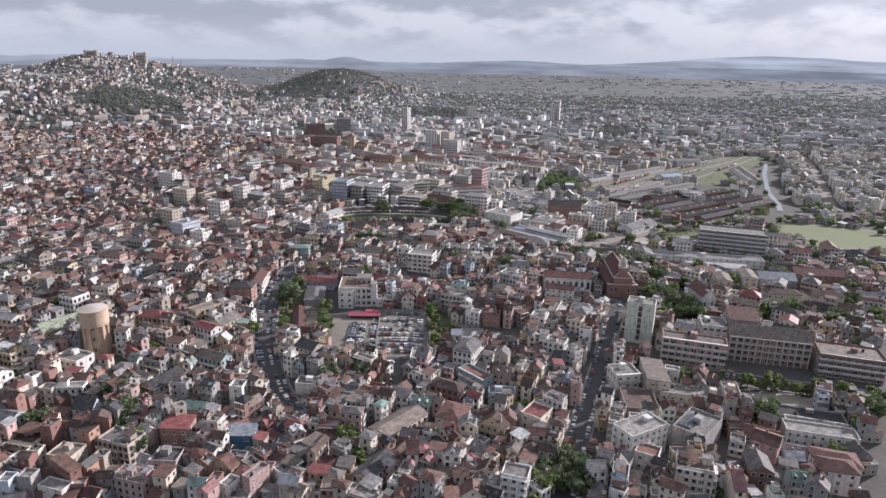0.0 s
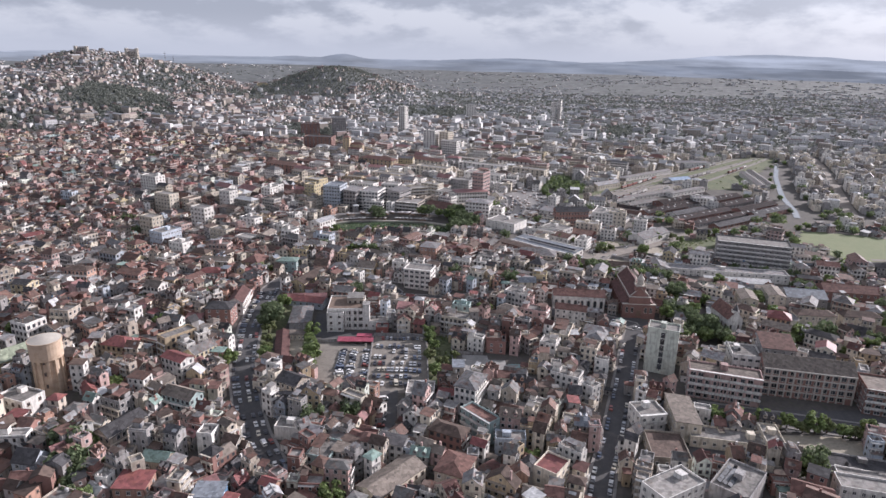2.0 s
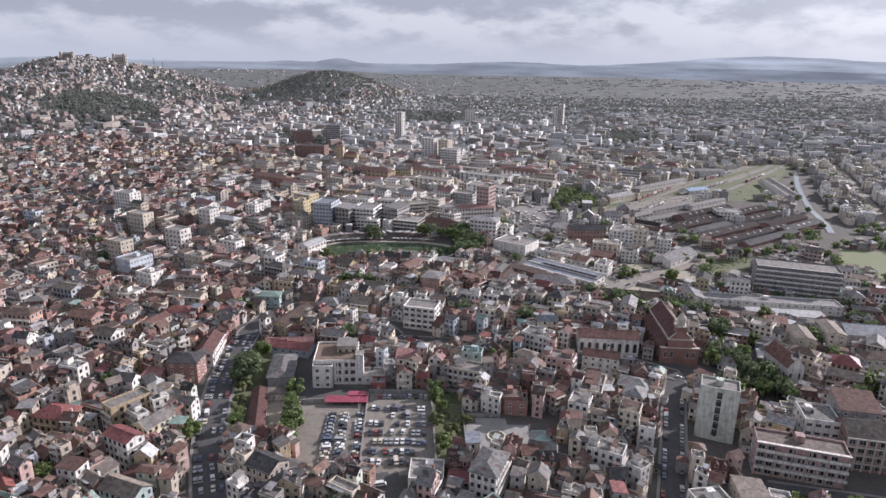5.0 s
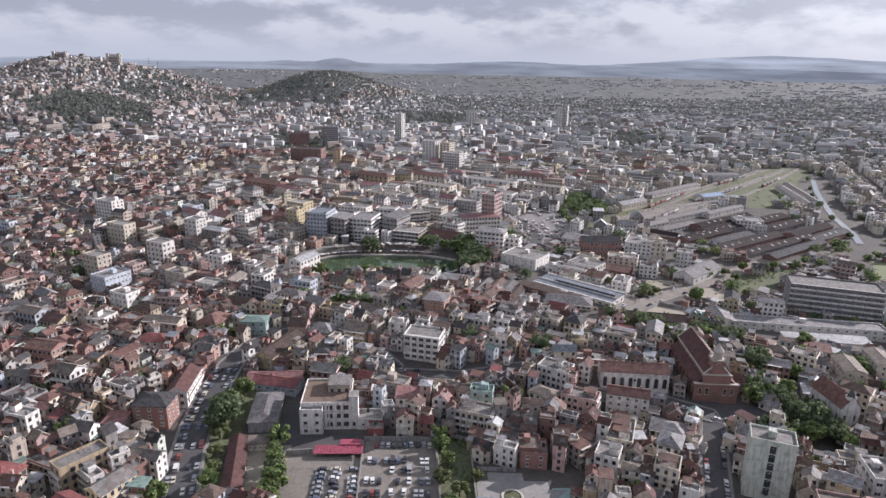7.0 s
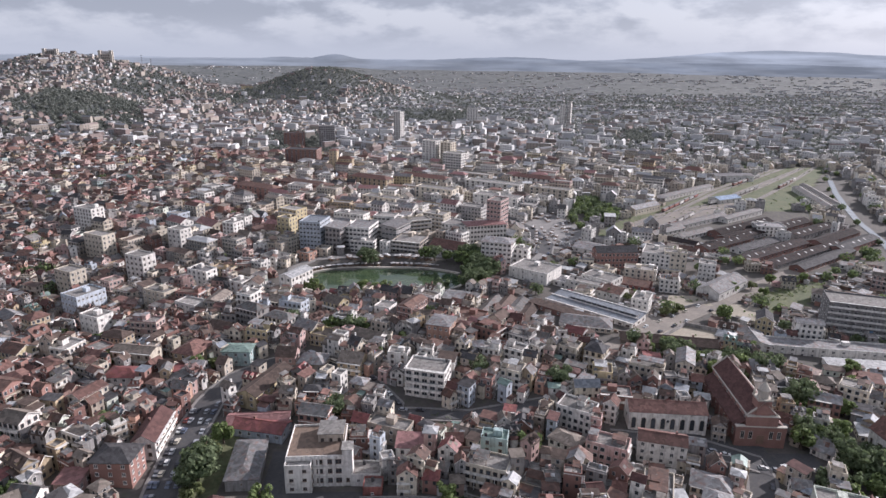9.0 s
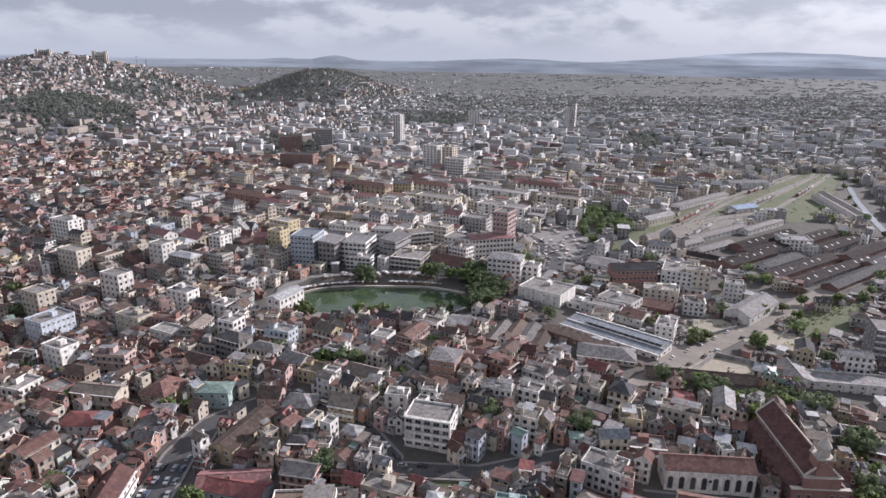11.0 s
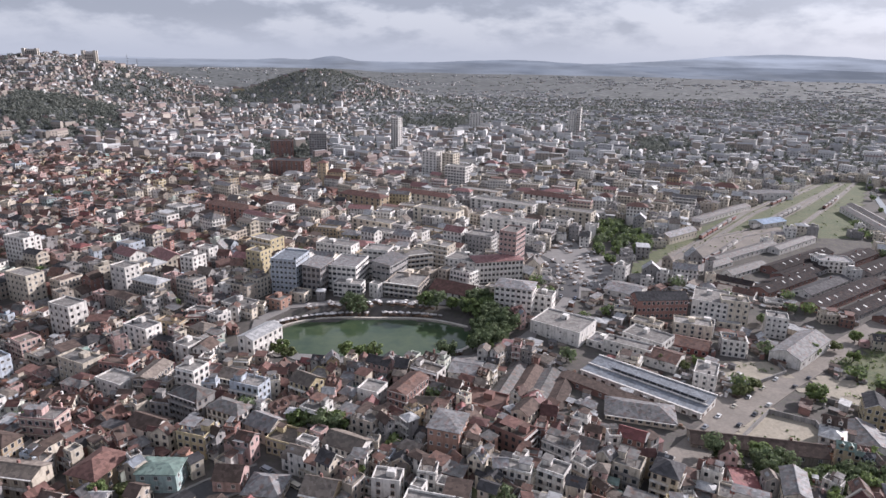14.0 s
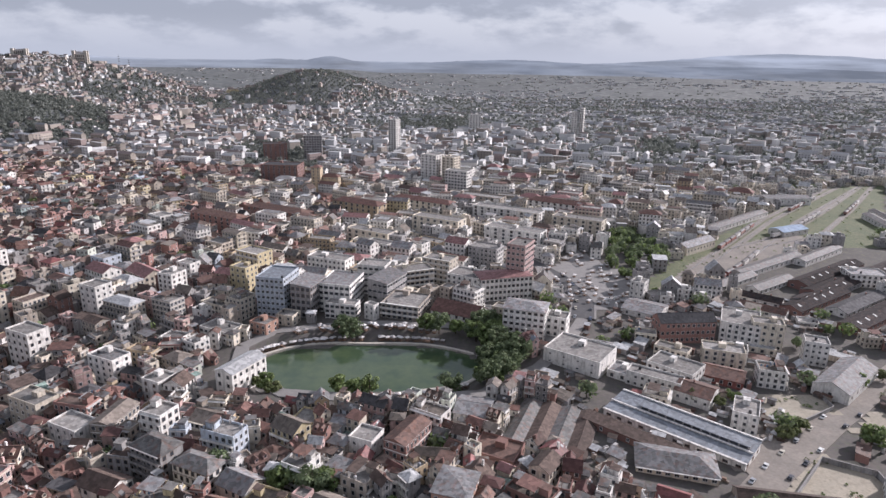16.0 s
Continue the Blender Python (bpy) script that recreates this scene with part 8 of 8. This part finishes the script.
def trees():
    rng = random.Random(21)
    models = [tree_model(1, 8, 4.0, LEAF, 22), tree_model(2, 10, 5.0, LEAF_D, 26), tree_model(3, 6.5, 3.2, LEAF_L, 16), tree_model(4, 9, 3.6, LEAF, 20)]
    words = ["broad green tree among the houses", "tall dark green tree with a dense crown", "small light green tree", "green tree with an uneven crown"]
    for m, w in zip(models, words):
        tagged(m, w)
    used = set()
    street_trees = [(-71, 342, 1), (-68, 350, 0), (-70, 322, 2), (-69, 312, 2), (-67, 304, 2), (-66, 296, 0), (-70, 329, 5), (-80, 288, 0), (-113, 222, 5), (-117, 227, 1), (-124, 229, 1), (-108, 224, 0), (-112, 212, 1), (-107, 209, 5), (-103, 203, 1), (-96, 193, 1), (-104, 215, 1), (-99, 198, 0), (-92, 398, 3), (-60, 440, 1), (-140, 340, 1), (-70, 425, 3), (-70, 328, 5), (-71, 343, 2), (-112, 348, 1), (-110, 354, 0), (-107, 350, 1)]
    centre_trees = [(-48, 318, 3), (-48.5, 312, 0), (-46.5, 306, 3), (-46, 300, 1), (-44.5, 294, 0), (-45.5, 288, 3), (9, 316, 0), (11, 308, 3), (9, 298, 2), (14, 292, 2), (11, 284, 0), (20, 300, 2), (19, 282, 2), (8.5, 322, 3), (-30, 430, 1), (-26, 432, 0), (-18, 404, 3), (-40, 434, 0), (-36, 435, 1), (-27, 435, 0)]
    pond_trees = [(-30, 500, 0), (-24, 499.5, 0), (-18, 500, 3), (14, 500, 1), (-66, 508, 2), (-60, 503, 3), (-56, 500, 2), (-35, 553, 1), (-30, 552, 1), (6, 553, 0), (12, 552, 1), (20, 551, 0)]
    yard_trees = [(190, 506, 0), (205, 512, 2), (222, 522, 0), (236, 522, 2), (206, 500, 3), (246, 526, 0), (112, 491, 2), (120, 488, 2), (127, 491, 3), (163, 461, 0), (133, 464, 2), (138, 468, 2), (143, 472, 2)]
    church_trees = [(150, 398, 1), (158, 402, 1), (155, 375, 1), (151, 361, 0), (147, 347, 1), (152, 327, 5), (155, 321, 1), (160, 324, 1), (148, 322, 0), (209, 323, 5), (204, 321, 0), (216, 325, 1), (142, 352, 1), (143, 358, 0), (132, 322, 1), (136, 318, 0), (198, 324, 3), (228, 324, 0), (240, 322, 1), (248, 330, 0), (225, 318, 2)]
    works_trees = [(126 + 4.6 * k, 251.5 - 1.25 * k + (k * 7 % 3) * 0.9, (2, 0, 2, 3)[k % 4]) for k in range(19)]
    spots = street_trees + centre_trees + pond_trees + yard_trees + church_trees + works_trees
    for poly in WOODS[8:12]:
        xs, ys = [p[0] for p in poly], [p[1] for p in poly]
        for _ in range(260 if poly is WOODS[8] else 30 if poly is WOODS[10] else 90):
            x, y = rng.uniform(min(xs), max(xs)), rng.uniform(min(ys), max(ys))
            if inside(x, y, poly) and not in_lake(x, y, 1) and all((x - a) ** 2 + (y - b) ** 2 > (24 if poly is not WOODS[8] else 11) for a, b, k in spots) and free(x, y, 1.5):
                spots.append((x, y, rng.choice([0, 1, 1, 3])))
    rest = []
    for x, y in TREE_SPOTS:
        if y < 420:
            spots.append((x, y, rng.randrange(4)))
        else:
            rest.append((x, y))
    for x, y, k in spots:
        sc = rng.uniform(0.75, 1.2) if k < 5 else 1.35
        k = k if k < 5 else 1
        m = pose(x, y, land(x, y), 0, 0, rng.uniform(0, 360)) @ Matrix.Diagonal((sc, sc, sc * rng.uniform(0.85, 1.15), 1))
        if k not in used:
            models[k].matrix_basis = m
            used.add(k)
        else:
            ob = copy_thing(models[k], m)
            ob.scale = (sc, sc, sc)
    far = Acc()
    for poly, n in zip(WOODS[:8] + [WOODS[12]], (1150, 80, 260, 170, 420, 300, 110, 260, 90)):
        xs, ys = [p[0] for p in poly], [p[1] for p in poly]
        for _ in range(n):
            x, y = rng.uniform(min(xs), max(xs)), rng.uniform(min(ys), max(ys))
            if inside(x, y, poly):
                rest.append((x, y))
    bank = [(p[0] - 7 + rng.uniform(-2, 2), p[1] + rng.uniform(-4, 4)) for p in CANAL_LINE[4::9]]
    for x, y in rest + bank:
        if (x, y) in bank or blockless(x, y):
            r, z = rng.uniform(2.6, 5.0), land(x, y)
            far.tube(x, y, [(z - 1, 0.3), (z + r, 0.12)], BARK, 4, False)
            big = 1.0 if y < 1000 else 1.7
            for _ in range(3 if y < 1000 else 2):
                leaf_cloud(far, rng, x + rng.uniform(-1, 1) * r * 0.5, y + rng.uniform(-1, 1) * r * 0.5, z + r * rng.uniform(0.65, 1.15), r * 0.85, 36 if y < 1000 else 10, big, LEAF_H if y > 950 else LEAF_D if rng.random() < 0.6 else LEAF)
    for x, y in PLAIN_TREES:
        z = land(x, y)
        far.tube(x, y, [(z - 1, 0.5), (z + 4, 0.2)], BARK, 4, False)
        for _ in range(3):
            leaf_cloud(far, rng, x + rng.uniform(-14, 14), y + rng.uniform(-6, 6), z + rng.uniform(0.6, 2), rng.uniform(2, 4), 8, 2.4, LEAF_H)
    weeds = Acc()
    for key, per in (("railway_land", 170), ("scrub", 9), ("cube_yard", 60), ("garden", 12), ("slope", 14), ("hillside_clearing", 20), ("ballast_yard", 160), ("site", 60), ("bare_lot", 60), ("empty_lot", 50)):
        poly = OPEN[key][0]
        xs, ys = [p[0] for p in poly], [p[1] for p in poly]
        for _ in range(int((max(xs) - min(xs)) * (max(ys) - min(ys)) / per)):
            x, y = rng.uniform(min(xs), max(xs)), rng.uniform(min(ys), max(ys))
            if inside(x, y, poly) and free(x, y, 0.5) and noise.noise((x * 0.05, y * 0.05, 3)) > -0.25:
                r = rng.uniform(0.4, 1.5)
                leaf_cloud(weeds, rng, x, y, land(x, y) + 0.25 + r * 0.4, r, 14, 0.38, rng.choice([LEAF, LEAF_L, LEAF_D]))
    tagged(new("bushes", weeds.mesh("bushes")), "low bushes and weeds on rough ground", "bushes", kind="stuff")
    tagged(new("far_trees", far.mesh("far_trees")), "dark green woods and scattered trees", "trees", kind="stuff")


def blockless(x, y):
    return not in_lake(x, y, 2) and free(x, y, 1.5) and (y > 1000 or not near_road(x, y, 0.5))


trees()


# ---------------------------------------------------------------- cars, stalls
def car_model(van=False):
    L, W = (5.0, 1.9) if van else (4.1, 1.7)
    body, glass = Acc(), Acc()

    def prism(acc, prof, half, mat):
        n = len(prof)
        pts = [(x, -half, z) for x, z in prof] + [(x, half, z) for x, z in prof]
        acc.solid(pts, [tuple(range(n)), tuple(range(2 * n - 1, n - 1, -1))] + [(i, n + i, n + (i + 1) % n, (i + 1) % n) for i in range(n)], mat)

    h = L / 2
    if van:
        prism(body, [(-h, 0.35), (h, 0.35), (h, 0.95), (h - 0.5, 1.15), (-h, 1.15)], W / 2, PAINT)
        prism(glass, [(-h + 0.05, 1.15), (h - 0.6, 1.15), (h - 1.0, 1.72), (-h + 0.1, 1.72)], W / 2 - 0.06, GLASS)
        body.box(-h + 0.08, -W / 2 + 0.05, 1.72, h - 1.05, W / 2 - 0.05, 1.86, PAINT)
    else:
        prism(body, [(-h, 0.32), (h, 0.32), (h, 0.62), (h - 0.15, 0.78), (h - 1.1, 0.88), (-h + 0.1, 0.9)], W / 2, PAINT)
        prism(glass, [(-h + 0.35, 0.88), (h - 1.1, 0.87), (h - 1.7, 1.32), (-h + 0.8, 1.34)], W / 2 - 0.1, GLASS)
        prism(body, [(-h + 0.78, 1.33), (h - 1.68, 1.31), (h - 1.75, 1.40), (-h + 0.85, 1.41)], W / 2 - 0.12, PAINT)
    ob = new("van" if van else "car")
    part("body", body, ob)
    part("cabin_glass", glass, ob)
    wheel = Acc()
    for k in range(8):
        a0, a1 = 2 * math.pi * k / 8, 2 * math.pi * (k + 1) / 8
        c0, s0, c1, s1 = 0.31 * math.cos(a0), 0.31 * math.sin(a0), 0.31 * math.cos(a1), 0.31 * math.sin(a1)
        wheel.face([(c0, -0.1, s0), (c1, -0.1, s1), (c1, 0.1, s1), (c0, 0.1, s0)], RUBBER)
        for s in (-0.1, 0.1):
            wheel.face([(0, s, 0), (c0, s, s0), (c1, s, s1)], RUBBER)
    me = wheel.mesh("wheel")
    for sx in (-1, 1):
        for sy in (-1, 1):
            w = part("wheel", me, ob)
            w.location = (sx * L * 0.31, sy * (W / 2 - 0.08), 0.31)
    return tagged(ob, "white minibus parked on the street" if van else "small parked car with dark windows", "van" if van else "car", "parked vehicles")


def cars():
    rng = random.Random(4)
    spots = []
    for x in (-31.5, -26.5, -20.6):
        for k in range(14):
            if rng.random() < 0.85:
                spots.append((x + rng.uniform(-0.3, 0.3), 273.5 + k * 2.35, rng.choice([0, 180]) + rng.gauss(0, 4), 0.22))
    for k in range(10):
        spots.append((-14 + k * 2.1 + rng.uniform(-0.2, 0.2), 318.4 + rng.uniform(-0.4, 0.4), 90 + rng.gauss(0, 3), 0.22))
    for yy in (276, 281.5, 287, 292.5, 298, 303.5, 309):
        for k in range(11):
            if rng.random() < 0.72:
                spots.append((-16 + k * 2.0 + rng.uniform(-0.2, 0.2), yy + rng.uniform(-0.5, 0.5), rng.choice([90, 270]) + rng.gauss(0, 4), 0.22))
    for k in range(8):
        spots.append((-11 + rng.uniform(-0.3, 0.3), 240 + k * 3.6, rng.gauss(10, 5), 0.3))
    for name, offs, step, n in (("street_west", (-4.0, -1.3, 2.4, 4.0), 5.4, 84), ("street_east", (-3.0, 3.0), 4.6, 52), ("station_road", (-4.5, 3.5), 12.0, 16), ("market_street", (-4, 4), 11.0, 12), ("mid_street", (1.9,), 6, 10)):
        pts, w, mat = ROADS[name]
        count = 0
        for x, y, a in along(pts, step):
            for o in offs:
                if rng.random() < 0.8 and count < n:
                    spots.append((x - math.sin(a) * o, y + math.cos(a) * o, math.degrees(a) + rng.choice([0, 180]) + rng.gauss(0, 3), 0.3))
                    count += 1
    for x, y in ((104, 345), (108, 343), (112, 341), (118, 336), (122, 335), (126, 336), (110, 337)):
        spots.append((x, y, rng.uniform(-20, 20), 0.22))
    models, used = [car_model(), car_model(True)], set()
    for x, y, deg, lift in spots:
        k = 1 if rng.random() < 0.08 else 0
        m = pose(x, y, land(x, y) + lift, 0, 0, deg)
        if k in used:
            copy_thing(models[k], m)
        else:
            models[k].matrix_basis = m
            used.add(k)


cars()


def stalls():
    rng = random.Random(9)
    me = []
    for k in range(3):
        c, f = Acc(), Acc()
        w, d, h = (2.6, 2.6, 2.2) if k < 2 else (4.2, 2.6, 2.3)
        c.solid([(-w / 2, -d / 2, h), (w / 2, -d / 2, h), (w / 2, d / 2, h), (-w / 2, d / 2, h), (0, 0, h + (0.8 if k else 0.35))], [(0, 1, 4), (1, 2, 4), (2, 3, 4), (3, 0, 4), (3, 2, 1, 0)], CANVAS)
        for x in (-1, 1):
            for y in (-1, 1):
                f.box(x * w * 0.46 - 0.05, y * d * 0.46 - 0.05, 0, x * w * 0.46 + 0.05, y * d * 0.46 + 0.05, h + 0.05, FRAME_B)
        f.box(-w * 0.4, -d * 0.3, 0, w * 0.4, d * 0.3, 0.8, WOOD)
        me.append((c.mesh("canopy"), f.mesh("stand")))
    poly = OPEN["market_square"][0]
    quay = [(-58, 548), (-60, 556), (-20, 561), (14, 558), (14, 548.5), (-20, 549.5)]
    rim = []
    for k in range(120):
        a = 2 * math.pi * (k + rng.uniform(-0.3, 0.3)) / 120
        if 0.9 < a < 3.5 or 4.0 < a < 5.6:
            c, s = math.cos(a), math.sin(a)
            g = 3.6
            rim.append((LAKE[0] + (LAKE[2] + g) * math.copysign(abs(c) ** 0.83, c), LAKE[1] + (LAKE[3] + g) * math.copysign(abs(s) ** 0.83, s)))
    for x, y in rim:
        if free(x, y, 0.5) and rng.random() < 0.75:
            ob = thing("market_stall", x, y, land(x, y) + 0.3, rng.uniform(0, 3), "market stall under a pale canvas canopy by the pond", "stall", "market stalls")
            c, f = rng.choice(me)
            part("canopy", c, ob)
            part("stand", f, ob)
    n = 0
    while n < 120:
        p = poly if n < 72 else quay
        x, y = rng.uniform(min(a for a, b in p), max(a for a, b in p)), rng.uniform(min(b for a, b in p), max(b for a, b in p))
        if not inside(x, y, p):
            continue
        n += 1
        if not free(x, y, 1) or in_lake(x, y, 1.8):
            continue
        ob = thing("market_stall", x, y, land(x, y) + (0.3 if near_road(x, y, 0) else 0.0), rng.uniform(0, 3), "market stall under a pale canvas canopy", "stall", "market stalls")
        c, f = rng.choice(me)
        part("canopy", c, ob)
        part("stand", f, ob)


stalls()


# ---------------------------------------------------------------- true size
# The plan is drawn at 1 : 1.2; vehicles and stalls are built at their own size and only move with it.
PLAN = 1.2
for ob in [o for o in scene.objects if o.parent is None and o.type in ("MESH", "EMPTY")]:
    own = ob.name.split(".")[0] in ("car", "van", "market_stall")
    ob.matrix_basis = (Matrix.Translation(ob.location * (PLAN - 1)) if own else Matrix.Scale(PLAN, 4)) @ ob.matrix_basis
